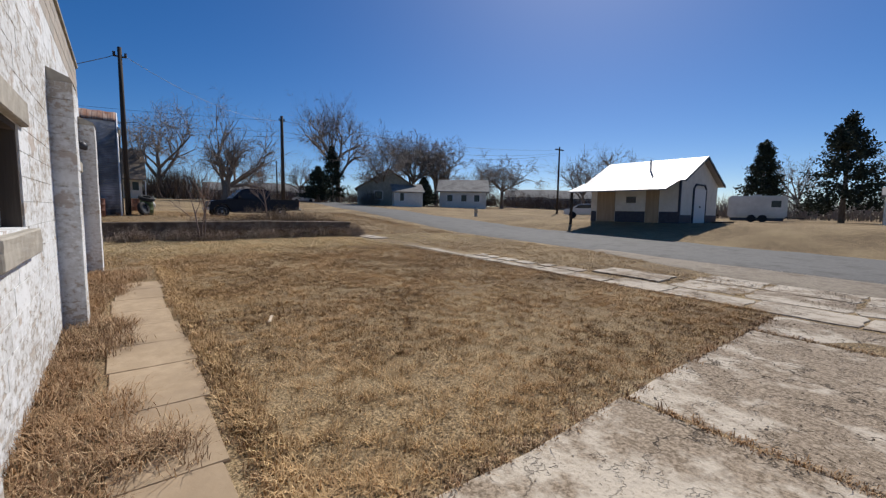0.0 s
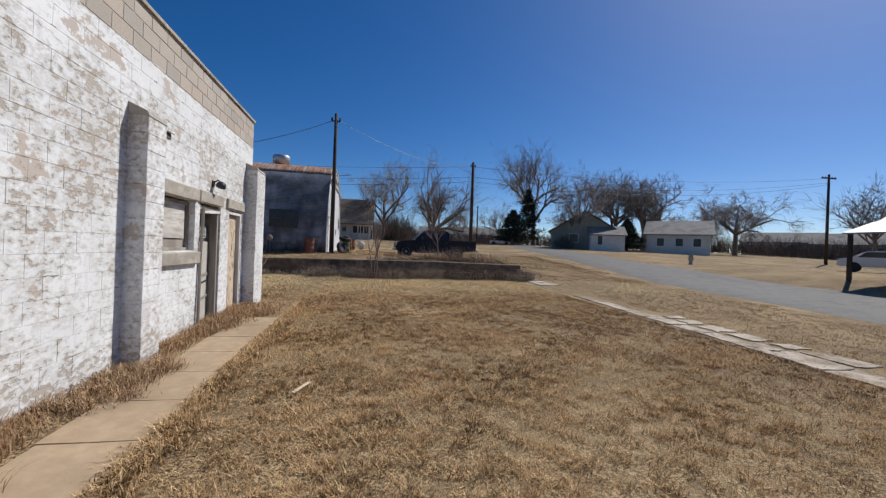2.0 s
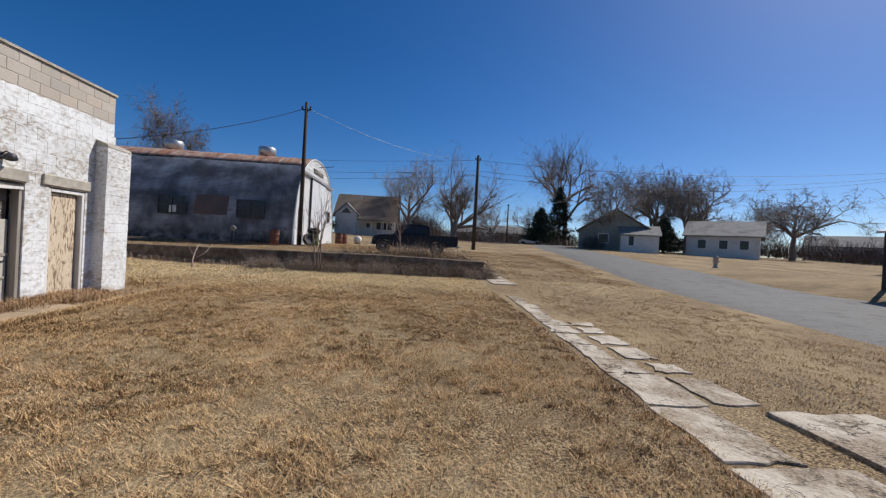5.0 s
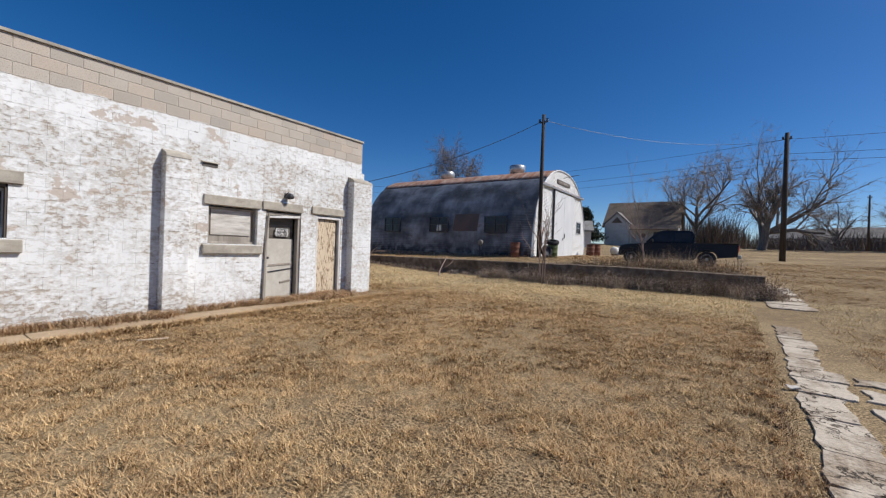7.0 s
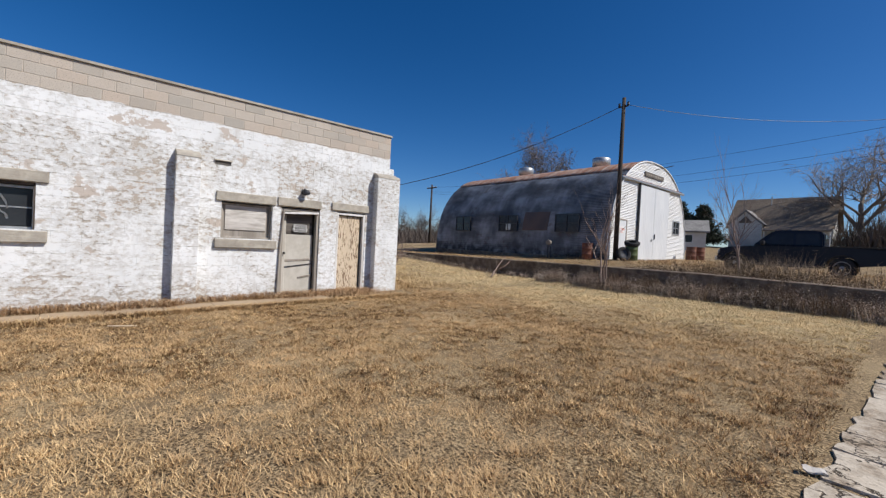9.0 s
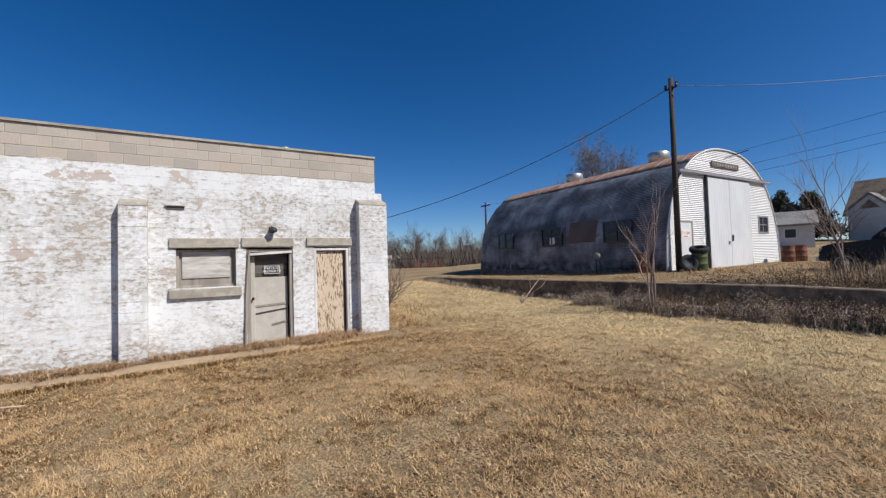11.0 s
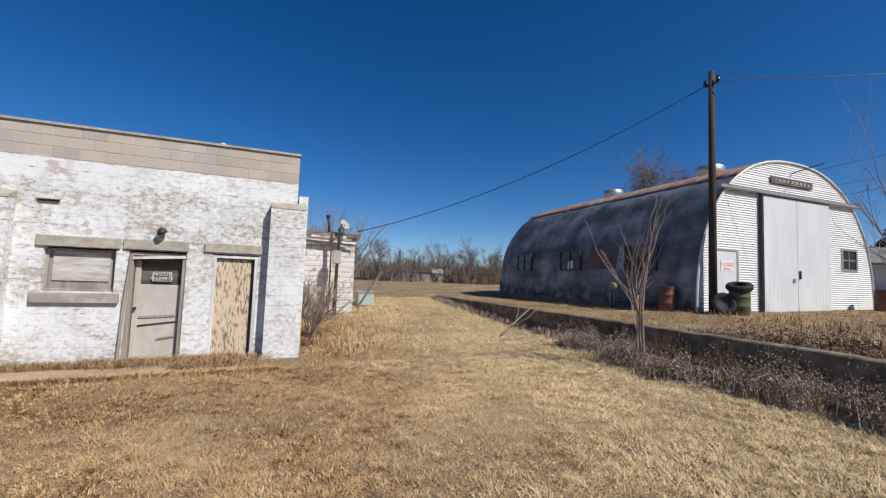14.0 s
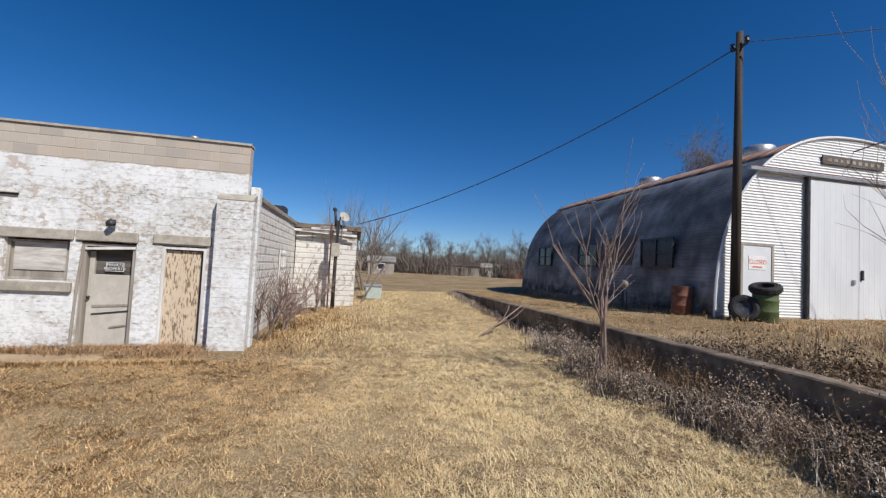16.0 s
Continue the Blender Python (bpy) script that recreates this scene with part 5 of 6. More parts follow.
for q0, q1 in ((-L2 + 0.05, -L2 + 0.4), (-L2 + 1.75, 0.85), (1.7, L2 + 0.02)):
    part("wainscot", box(q0, q1, -0.03, 0.0, -0.2, 0.68), M["dark_trim"], shed, "dark lower panel")
part("wainscot", box(L2, L2 + 0.03, 0, 1.7, -0.2, 0.5), M["dark_trim"], shed)
part("wainscot", box(L2, L2 + 0.03, 3.9, D, -0.2, 0.5), M["dark_trim"], shed)
part("door", box(-L2 + 0.45, -L2 + 1.7, -0.04, 0.01, -0.1, 2.05, 0.01), M["tan_wood"], shed, "tan plank door")
part("door", box(0.88, 1.66, -0.04, 0.01, -0.1, 2.05, 0.01), M["tan_wood"], shed, "tan plank door")
part("window", box(-0.35, 0.25, -0.03, 0.02, 1.2, 1.6), M["dark_glass"], shed, "small dark window")
part("corner_trim", box(L2 - 0.06, L2 + 0.05, -0.05, 0.06, -0.2, 2.5), M["dark_trim"], shed)
dr = part("door", box(L2, L2 + 0.06, 1.9, 3.7, -0.1, 2.1, 0.01), M["sign_white"], shed, "white double door")
part("handle", box(L2 + 0.06, L2 + 0.1, 2.72, 2.88, 0.95, 1.05), M["dark_metal"], dr)
part("door_trim", tube([(L2 + 0.04, 1.85, -0.1), (L2 + 0.04, 1.85, 2.1), (L2 + 0.04, 2.1, 2.35), (L2 + 0.04, 3.5, 2.35), (L2 + 0.04, 3.76, 2.1), (L2 + 0.04, 3.76, -0.1)], 0.06, 6), M["dark_trim"], shed, "dark rounded door surround")
part("roof_slope", prism([(-0.25, 2.42), (D / 2, 4.0), (D / 2, 4.07), (-0.25, 2.49)], 2 * L2 + 0.7, "x", -L2 - 0.4), M["metal_roof"], shed, "bright metal roof")
part("porch_roof", prism([(-2.05, 1.84), (-0.2, 2.44), (-0.2, 2.51), (-2.05, 1.91)], 2 * L2 + 0.55, "x", -L2 - 0.5), M["metal_roof"], shed, "bright metal porch roof")
part("roof_slope", prism([(D + 0.35, 2.35), (D / 2, 4.0), (D / 2, 4.07), (D + 0.35, 2.42)], 2 * L2 + 0.7, "x", -L2 - 0.4), M["metal_roof"], shed, "metal roof slope")
part("barge", prism([(-0.2, 2.4), (D / 2, 3.94), (D + 0.35, 2.3), (D + 0.35, 2.44), (D / 2, 4.09), (-0.2, 2.54)], 0.05, "x", L2 + 0.31), M["dark_trim"], shed, "dark roof edge")
part("flue", tube([(0.45, 1.3, 3.1), (0.45, 1.3, 3.95)], 0.06, 8), M["galv"], shed)
for q in (-L2 - 0.35,):
    part("post", box(q - 0.07, q + 0.07, -1.85, -1.7, -0.5, 1.9, 0.01), M["wood_dark"], shed, "dark porch post")
part("low_timber", box(L2 + 0.3, L2 + 0.9, 4.2, 6.4, -0.1, 0.12), M["wood_dark"], shed, "dark low timber")

tx_, ty_ = dist_spot(-76.0, 42)
camper = thing("camper_trailer", "old white camper trailer parked beyond the shed", "trailer", pose(tx_, ty_, gz(tx_, ty_), 0, 0, -74))
bm = box(-1.9, 1.9, -1.0, 1.0, 0.35, 2.1)
bmesh.ops.bevel(bm, geom=bm.edges[:], offset=0.12, segments=2, affect="EDGES")
part("body", bm, M["siding"], camper, "dull white body")
part("window", box(0.9, 1.5, -1.03, -0.98, 1.2, 1.7), M["dark_glass"], camper)
part("roof_vent", box(-0.3, 0.3, -0.2, 0.2, 2.1, 2.22, 0.02), M["galv"], camper)
part("skirt", box(-1.7, 1.7, -0.9, 0.9, 0.1, 0.35), M["dark_trim"], camper)
for p in (-0.3, 0.4):
    part("wheel", lathe([(0.15, -0.1), (0.3, -0.1), (0.3, 0.1), (0.15, 0.1)], 16, pose(p, -0.95, 0.3, 90)), M["rubber"], camper)
part("hitch", tube([(1.9, 0, 0.4), (3.0, 0, 0.35)], 0.05, 6), M["dark_metal"], camper)
ex, ey = dist_spot(-89.0, 44)
gable_house("shed", "pale sheet-metal shed at the edge of the lot", pose(ex, ey, gz(ex, ey), 0, 0, -85), 5.0, 4.0, 2.0, 0.6, M["galv"], M["grey_roof"], [], 0.2)

hyd = thing("fire_hydrant", "pale weathered hydrant beside the street", "hydrant", pose(26.9, 28.8, gz(26.9, 28.8)))
part("barrel", lathe([(0.2, 0), (0.2, 0.05), (0.14, 0.06), (0.14, 0.6), (0.18, 0.62), (0.18, 0.67), (0.13, 0.78), (0.05, 0.84), (0.05, 0.9)], 16), M["lintel"], hyd, smooth=True)
for a in (0, 90, 180):
    part("nozzle", lathe([(0.06, 0), (0.06, 0.18), (0.08, 0.18), (0.08, 0.22)], 10, pose(0, 0, 0.45, 90, 0, a)), M["lintel"], hyd)
for yaw, d_, lab in ((-58.0, 40, "pale parked car behind the shed's porch"), (-19.5, 85, "white parked car far along the street")):
    cx, cy = dist_spot(yaw, d_)
    car = thing("parked_car", lab, "car", pose(cx, cy, gz(cx, cy), 0, 0, yaw))
    bm = prism([(-2.1, 0.35), (-2.1, 0.85), (-1.3, 0.92), (-0.8, 1.35), (0.6, 1.38), (1.1, 0.92), (2.0, 0.8), (2.1, 0.35)], 1.6, "y", -0.8)
    bmesh.ops.bevel(bm, geom=bm.edges[:], offset=0.07, segments=2, affect="EDGES")
    part("body", bm, M["sign_white"], car)
    part("side_window", prism([(-1.15, 0.95), (-0.75, 1.28), (0.55, 1.3), (0.95, 0.95)], 1.62, "y", -0.81), M["dark_glass"], car)
    for p in (-1.3, 1.3):
        for s in (-0.75, 0.75):
            part("wheel", lathe([(0.15, -0.1), (0.32, -0.1), (0.32, 0.1), (0.15, 0.1)], 16, pose(p, s, 0.32, 90)), M["rubber"], car)


# ---- trees ----
def limb(store, start, way, length, r0, r1, sides, segments, rng, droop=0.0, wob=0.18):
    """Adds one tapered crooked limb; returns its joints with their directions and radii."""
    verts, faces = store
    p, d, spots = Vector(start), Vector(way).normalized(), []
    ring0 = None
    for k in range(segments + 1):
        f = k / segments
        r = r0 + (r1 - r0) * f
        side = d.cross(Vector((0.3, 0.9, 0.2))).normalized() if abs(d.y) < 0.95 else d.cross(Vector((1, 0, 0))).normalized()
        up = d.cross(side)
        ring = len(verts)
        for s in range(sides):
            a = 2 * math.pi * s / sides
            verts.append(tuple(p + r * (side * math.cos(a) + up * math.sin(a))))
        if ring0 is not None:
            for s in range(sides):
                faces.append((ring0 + s, ring0 + (s + 1) % sides, ring + (s + 1) % sides, ring + s))
        ring0 = ring
        spots.append((p.copy(), d.copy(), r))
        d = (d + Vector((rng.gauss(0, wob), rng.gauss(0, wob), rng.gauss(0, wob) - droop))).normalized()
        p = p + d * (length / segments)
    return spots


def bare_tree(name, label, x, y, tall, seed, spread=0.75, trunk=0.22, fork=3, lean=(0, 0), twigs=1.0, levels=5, r=None, clear=0.2, droop=0.0, trunks=1, material="bark", wide=None, heavy=()):
    rng = random.Random(seed)
    z = gz(x, y)
    ob = thing(name, label, "tree", pose(x, y, z - 0.1))
    stems, fine = [([], []) for _ in range(trunks)], ([], [])
    wood = stems[0]
    r = r or tall * 0.022
    fine_r = 0.012 if tall > 6 else 0.004

    def grow(start, way, length, radius, level):
        store = wood if level < (2 if trunks == 1 else 1) else fine
        sides = (8, 6, 4, 3, 3, 3)[level]
        spots = limb(store, start, way, length, radius, radius * (0.45 if level else 0.6), sides, (4, 4, 3, 2, 2, 2)[level], rng, droop * level, 0.10 if level == 0 else 0.14)
        if level >= levels:
            return
        count = (fork + 2, 5, 5, 5, 4, 3)[level]
        count = max(2, round(count * (twigs if level > 1 else 1)))
        for k in range(count):
            f = rng.uniform(0.35 if level else 0.55, 1.0) if k else 1.0
            i = min(int(f * (len(spots) - 1)), len(spots) - 1)
            p, d, rr = spots[i]
            a = rng.uniform(0, 2 * math.pi) if level else 2 * math.pi * k / count + rng.uniform(-0.5, 0.5)
            side = d.orthogonal().normalized()
            side.rotate(Matrix.Rotation(a, 3, d))
            new_way = (d * rng.uniform(0.6, 1.0) + side * spread * rng.uniform(0.6, 1.3) + Vector((0, 0, (0.28, 0.22, 0.08, -0.02, -0.06, 0.0)[level] if tall > 6 else 0.24))).normalized()
            grow(p, new_way, length * rng.uniform(0.5, 0.78 if level < 2 or tall < 6 else 0.68) * (1.5 if level == 0 else 1), max(rr * rng.uniform(0.55, 0.8), fine_r), level + 1)

    for k in range(trunks):
        off = (rng.uniform(-0.3, 0.3), rng.uniform(-0.3, 0.3)) if trunks > 1 else (0, 0)
        root = tuple(0.2 * v for v in off)
        wood = stems[k]
        way = Vector((lean[0] + off[0], lean[1] + off[1], 1.0))
        grow((root[0] if trunks > 1 else 0, root[1] if trunks > 1 else 0, 0), way, tall * (clear + 0.12), r, 0)
    for start, way, length, radius in heavy:
        grow(start, Vector(way), length, radius, 1)
    pts = np.array(fine[0])
    s = tall / np.quantile(pts[:, 2], 0.985)
    cx, cy, sw = 0.0, 0.0, s
    if wide:
        # stand the crown over the trunk and give it its breadth
        crown_z = pts[:, 2].mean()
        cx, cy = (0.0, 0.0) if heavy else (pts[:, 0].mean() / crown_z, pts[:, 1].mean() / crown_z)
        reach = np.hypot(pts[:, 0] - cx * pts[:, 2], pts[:, 1] - cy * pts[:, 2])
        sw = wide / 2 / np.quantile(reach, 0.97)
    for store, n_part, mat_ in (*((w_, "trunk" if trunks == 1 else "stem", M[material]) for w_ in stems), (fine, "crown", M["twig" if material == "bark" else material])):
        me = raw_mesh(n_part, [((a - cx * c) * sw, (b - cy * c) * sw, c * s) for a, b, c in store[0]], store[1], mat_, True)
        p = new(n_part, me)
        p.parent = ob
    return ob


def shift(yaw, d, ox=0.0, oy=0.0):
    return dist_spot(yaw, d, ox, oy)


bare_tree("bare_tree", "tall bare tree behind the white house", 4.5, 72.0, 14.0, 11, 0.85, fork=4, wide=14.0)
bare_tree("bare_tree", "old bare cottonwood with a heavy crooked limb", 11.6, 64.5, 13.0, 23, 0.7, fork=3, r=0.5, clear=0.14, wide=15.0,
          heavy=(((0, 0, 1.5), (0.8, 0, 0.6), 6.5, 0.28), ((0.3, 0, 1.8), (1.0, -0.1, 0.3), 5.6, 0.24), ((0, 0, 1.2), (-0.25, 0.1, 1.0), 5.5, 0.25)))
bare_tree("bare_tree", "very tall bare elm beside the street", 33.0, 74.0, 18.6, 31, 0.85, fork=4, r=0.55, clear=0.22, wide=18.5)
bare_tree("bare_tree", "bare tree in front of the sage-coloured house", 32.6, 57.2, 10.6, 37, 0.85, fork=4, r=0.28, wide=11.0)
x, y = shift(-34.0, 82)
bare_tree("bare_tree", "dense round bare tree behind the garage", x, y, 13.8, 41, 0.85, fork=5, twigs=1.2, clear=0.12, wide=15.0)
x, y = shift(-37.4, 84)
bare_tree("bare_tree", "bare tree with a low bushy crown", x, y, 13.0, 43, 0.9, fork=5, clear=0.12, wide=15.0)
x, y = shift(-46.6, 82)
bare_tree("bare_tree", "spreading round bare tree in the open lot", x, y, 10.2, 53, 1.15, fork=5, clear=0.12, droop=0.02, wide=14.0)
x, y = shift(-43.0, 92)
bare_tree("bare_tree", "bare tree behind the long white house", x, y, 8.5, 57, 1.0, fork=4, clear=0.15)
for yaw, d_, h_, s_ in ((-57.5, 72, 9.5, 61), (-61.0, 74, 11.0, 67), (-80.0, 80, 9.0, 71), (-88.0, 70, 9.5, 73), (-19.0, 100, 10.5, 79), (-14.0, 98, 9.5, 83)):
    x, y = shift(yaw, d_)
    bare_tree("bare_tree", "distant bare winter tree among the houses", x, y, h_, s_, 0.8, fork=4, levels=4, twigs=1.1)
bare_tree("bare_tree", "bare rounded tree rising behind the hut roof", -15.9, 39.4, 10.5, 97, 0.85, fork=5, clear=0.3, twigs=1.3, material="far_twig", wide=8.5)
bare_tree("bare_tree", "second bare tree behind the hut", -20.6, 41.0, 8.2, 101, 0.8, fork=4, clear=0.25, levels=4, twigs=1.1, material="far_twig", wide=7.5)
bare_tree("bare_bush", "thin upright bare shrub behind the annex", -14.8, 14.4, 5.0, 103, 0.4, fork=6, clear=0.1, levels=3, trunks=4, r=0.04)
bare_tree("sapling", "many-stemmed bare sapling by the retaining wall", 2.42, 18.1, 3.75, 107, 0.4, fork=1, clear=0.2, levels=2, trunks=3, r=0.024, material="sapling", wide=2.9)
bare_tree("sapling", "thin bare sapling in the yard by the truck", 5.5, 20.6, 3.9, 109, 0.4, fork=3, clear=0.3, levels=3, trunks=1, r=0.04, material="sapling")
for k, (x, y, h_) in enumerate(((-1.6, 11.95, 1.7), (-2.6, 12.1, 1.3), (-3.8, 12.2, 1.8), (-6.2, 12.5, 1.5))):
    bare_tree("bare_bush", "tangled bare bush against the block wall", x, y, h_, 120 + k, 0.6, fork=5, clear=0.1, levels=2, trunks=3, r=0.012, material="sapling")


def cedar(x, y, tall, wide, seed, label):
    rng = np.random.default_rng(seed)
    ob = thing("cedar_tree", label, "tree", pose(x, y, gz(x, y) - 0.1))
    part("trunk", tube([(0, 0, 0), (0.1, 0, tall * 0.5), (0, 0, tall * 0.95)], [0.25, 0.16, 0.03], 8), M["bark"], ob, smooth=True)
    verts, faces = [], []
    for _ in range(150):
        f = rng.random() ** 1.15
        z = tall * (0.12 + 0.86 * f)
        reach = wide / 2 * (1.02 - f) ** 0.75 * rng.uniform(0.55, 1.15)
        a = rng.uniform(0, 2 * math.pi)
        for _ in range(55):
            g = rng.uniform(0.35, 1.0)
            c = np.array([reach * g * math.cos(a), reach * g * math.sin(a), z + rng.normal(0, 0.12) + 0.25 * g]) + rng.normal(0, 0.17, 3)
            u = rng.normal(0, 1, 3)
            u = u / np.linalg.norm(u) * rng.uniform(0.1, 0.24)
            w_ = np.cross(u, rng.normal(0, 1, 3))
            w_ = w_ / np.linalg.norm(w_) * 0.075
            k = len(verts)
            verts += [tuple(c - u), tuple(c + w_), tuple(c + u), tuple(c - w_)]
            faces.append((k, k + 1, k + 2, k + 3))
    o = new("crown", raw_mesh("crown", verts, faces, M["needle"]))
    o.parent = ob


for yaw, d_, h_, w_, s_, lab in ((-76.4, 58, 8.6, 6.0, 1, "dark cedar with a ragged pointed crown"), (-82.9, 50, 9.3, 8.0, 2, "broad dark cedar beside the trailer"), (-68.6, 62, 7.4, 4.0, 3, "dark cedar top behind the metal shed"), (-70.5, 64, 5.6, 4.0, 4, "low dark cedar behind the metal shed"), (-23.2, 80, 10.5, 6.6, 5, "dark cedar beneath the tall elm"), (-21.4, 72, 5.6, 7.0, 6, "low broad dark evergreen beside the street"), (-88.5, 52, 6.0, 5.0, 7, "dark cedar at the edge of the lot")):
    x, y = shift(yaw, d_)
    cedar(x, y, h_, w_, s_, lab)
x, y = 40.5, 56.4
cedar(x, y, 4.4, 5.5, 8, "dark rounded evergreen bush beside the garage")
cedar(-9.2, 65.0, 5.2, 6.0, 9, "dark evergreen thicket behind the white garage")
cedar(-12.2, 66.0, 5.6, 6.0, 10, "dark evergreen crowded behind the white garage")


def brush(name, label, spots, seed, count, tall, wide, material, thick=0.03):
    """Far leafless brush: many thin upright twigs, as stuff."""
    rng = np.random.default_rng(seed)
    verts, faces = [], []
    for x, y in spots:
        z = gz(x, y)
        for _ in range(count):
            a, r = rng.uniform(0, 2 * math.pi), wide * math.sqrt(rng.random())
            bx, by = x + r * math.cos(a), y + r * math.sin(a)
            h = tall * rng.uniform(0.35, 1.0) * (1 - 0.5 * (r / wide) ** 2)
            lean_ = rng.normal(0, 0.25, 2) * h
            t = thick * rng.uniform(0.5, 1.3)
            c = rng.uniform(0, math.pi)
            dx, dy = t * math.cos(c), t * math.sin(c)
            z0 = z + h * rng.uniform(0, 0.55)
            k = len(verts)
            verts += [(bx - dx, by - dy, z0), (bx + dx, by + dy, z0), (bx + lean_[0], by + lean_[1], z + h)]
            faces.append((k, k + 1, k + 2))
    return tagged(new(name, raw_mesh(name, verts, faces, material)), label, "bushes", kind="stuff")


far_west = [dist_spot(yaw, d_, 8.6, 13.9) for yaw, d_ in zip(np.arange(46, 92, 1.1), 95 + 12 * np.sin(np.arange(42) * 1.9))]
brush("far_woods", "distant bare woods across the field", far_west, 5, 800, 6.4, 5.0, M["far_twig"], 0.06)
brush("hedge_row", "bare brush along the far side of the street", [dist_spot(yaw, 95) for yaw in np.arange(-66, -3, 1.9)], 6, 420, 4.6, 4.5, M["far_twig"], 0.05)
brush("hedge_row", "bare brush behind the cedars and trailer", [dist_spot(yaw, 75) for yaw in np.arange(-92, -66, 2.0)], 7, 420, 4.5, 4.0, M["twig"], 0.05)
brush("bare_shrub", "rounded leafless shrub in front of the sage house", [(31.2, 58.0), (32.2, 58.6)], 21, 700, 3.2, 1.7, M["far_twig"], 0.03)
brush("thicket", "brown leafless thicket beside the white house", [(5.2, 73.0), (7.5, 74.0)], 8, 900, 6.5, 3.2, M["far_twig"], 0.05)
for k, (yaw, d_, h_) in enumerate(((80.0, 92, 8.5), (84.0, 100, 7.5), (74.5, 96, 7.8), (71.5, 92, 8.0), (77.0, 104, 7.0), (87.5, 88, 7.5), (67.0, 94, 8.6), (63.5, 98, 8.0), (60.0, 92, 7.6), (56.5, 97, 8.2), (69.5, 101, 7.8), (54.0, 84, 6.0))):
    x, y = dist_spot(yaw, d_, 8.6, 13.9)
    bare_tree("bare_tree", "distant bare tree at the edge of the field", x, y, h_ + 1.0, 200 + k, 0.85, fork=5, levels=4, twigs=1.25, material="far_twig", wide=8.0)
for yaw, d_, l_, wm, rm, lab in ((75.5, 84, 8, "wood_grey", "wood_dark", "dark open-sided barn across the field"), (72.8, 86, 5, "siding", "siding", "small white trailer across the field"), (66.5, 84, 8, "brick_red", "wood_dark", "low dark red barn across the field"), (70.3, 88, 2.4, "siding", "siding", "small white stock trailer across the field"), (86.5, 66, 4, "wood_grey", "grey_roof", "grey stock pen shed beyond the annex")):
    x, y = dist_spot(yaw, d_, 8.6, 13.9)
    gable_house("shed", lab, pose(x, y, gz(x, y), 0, 0, yaw), l_, 4.0, 2.0, 0.7, M[wm], M[rm], [("front", 0, 0.8, 1.0, 0.8)], 0.3)


# ---- weeds and grass ----
def tufts(name, label, centres, seed, count, tall, wide, material, spread_=0.9, width=0.006, category="weeds", simple=False, scale=None):
    """Bent dry stalks in clumps, each two joined slivers."""
    rng = np.random.default_rng(seed)
    c = np.repeat(np.asarray(centres, float), count, axis=0)
    n = len(c)
    base = c + rng.normal(0, wide, (n, 2))
    z = height(base[:, 0], base[:, 1])
    h = tall * rng.uniform(0.35, 1.15, n) * (1.0 if scale is None else np.repeat(scale, count))
    a = rng.uniform(0, 2 * np.pi, n)
    out = spread_ * h * rng.uniform(0.1, 1.0, n)
    wx, wy = -np.sin(a) * width, np.cos(a) * width
    b0 = np.stack([base[:, 0] - wx, base[:, 1] - wy, z - 0.01], -1)
    b1 = np.stack([base[:, 0] + wx, base[:, 1] + wy, z - 0.01], -1)
    m0 = np.stack([base[:, 0] + out * 0.4 * np.cos(a) - wx * 0.8, base[:, 1] + out * 0.4 * np.sin(a) - wy * 0.8, z + h * 0.65], -1)
    m1 = m0 + np.stack([wx * 1.6, wy * 1.6, 0 * wx], -1)
    tip = np.stack([base[:, 0] + out * np.cos(a), base[:, 1] + out * np.sin(a), z + h * rng.uniform(0.5, 1.0, n)], -1)
    verts = np.stack([b0, b1, tip] if simple else [b0, b1, m1, m0, tip], 1).reshape(-1, 3)
    k = np.arange(n)[:, None] * (3 if simple else 5)
    faces = k + [0, 1, 2] if simple else np.concatenate([k + [0, 1, 2], k + [0, 2, 3], k + [3, 2, 4]], 1).reshape(-1, 3)
    me = bpy.data.meshes.new(name)
    me.vertices.add(len(verts)), me.loops.add(faces.size), me.polygons.add(len(faces))
    me.vertices.foreach_set("co", verts.ravel())
    me.loops.foreach_set("vertex_index", faces.ravel().astype(np.int32))
    me.polygons.foreach_set("loop_start", np.arange(0, faces.size, 3, dtype=np.int32))
    me.materials.append(material)
    me.update(calc_edges=True)
    return tagged(new(name, me), label, category, kind="stuff")


M["brown_weed"] = blade_material("dead_brown_weeds", (0.10, 0.065, 0.04), (0.38, 0.27, 0.17), (0.20, 0.13, 0.08))
rng = np.random.default_rng(9)
edge = np.stack([-0.58 + 0.6 * rng.random(640) ** 1.5, rng.uniform(-1, 11.0, 640)], -1)
edge = edge[(edge[:, 0] < -0.3) | (np.sin(edge[:, 1] * 2.3) + 0.5 * np.sin(edge[:, 1] * 5.1) > 0.1)]
sprawl = np.stack([rng.uniform(-0.2, 0.3, 26), rng.normal(3.1, 0.13, 26)], -1)
edge = np.concatenate([edge, sprawl, np.stack([rng.normal(-0.1, 0.25, 70), rng.normal(10.2, 0.5, 70)], -1)])
tufts("wall_weeds", "reddish dry grass along the foot of the block wall", edge, 1, 34, 0.165, 0.07, M["weed"], 2.0, 0.003)
corner = np.stack([rng.normal(-2.2, 1.6, 190), rng.normal(12.6, 0.7, 190)], -1)
tufts("corner_weeds", "tall straw-coloured weeds behind the building corner", corner[(corner[:, 0] < -0.3) & (corner[:, 1] > 11.9)], 2, 16, 0.17, 0.2, M["blade"], 2.0)
back = np.stack([rng.uniform(-10.5, -2, 160), rng.normal(14.1, 0.8, 160)], -1)
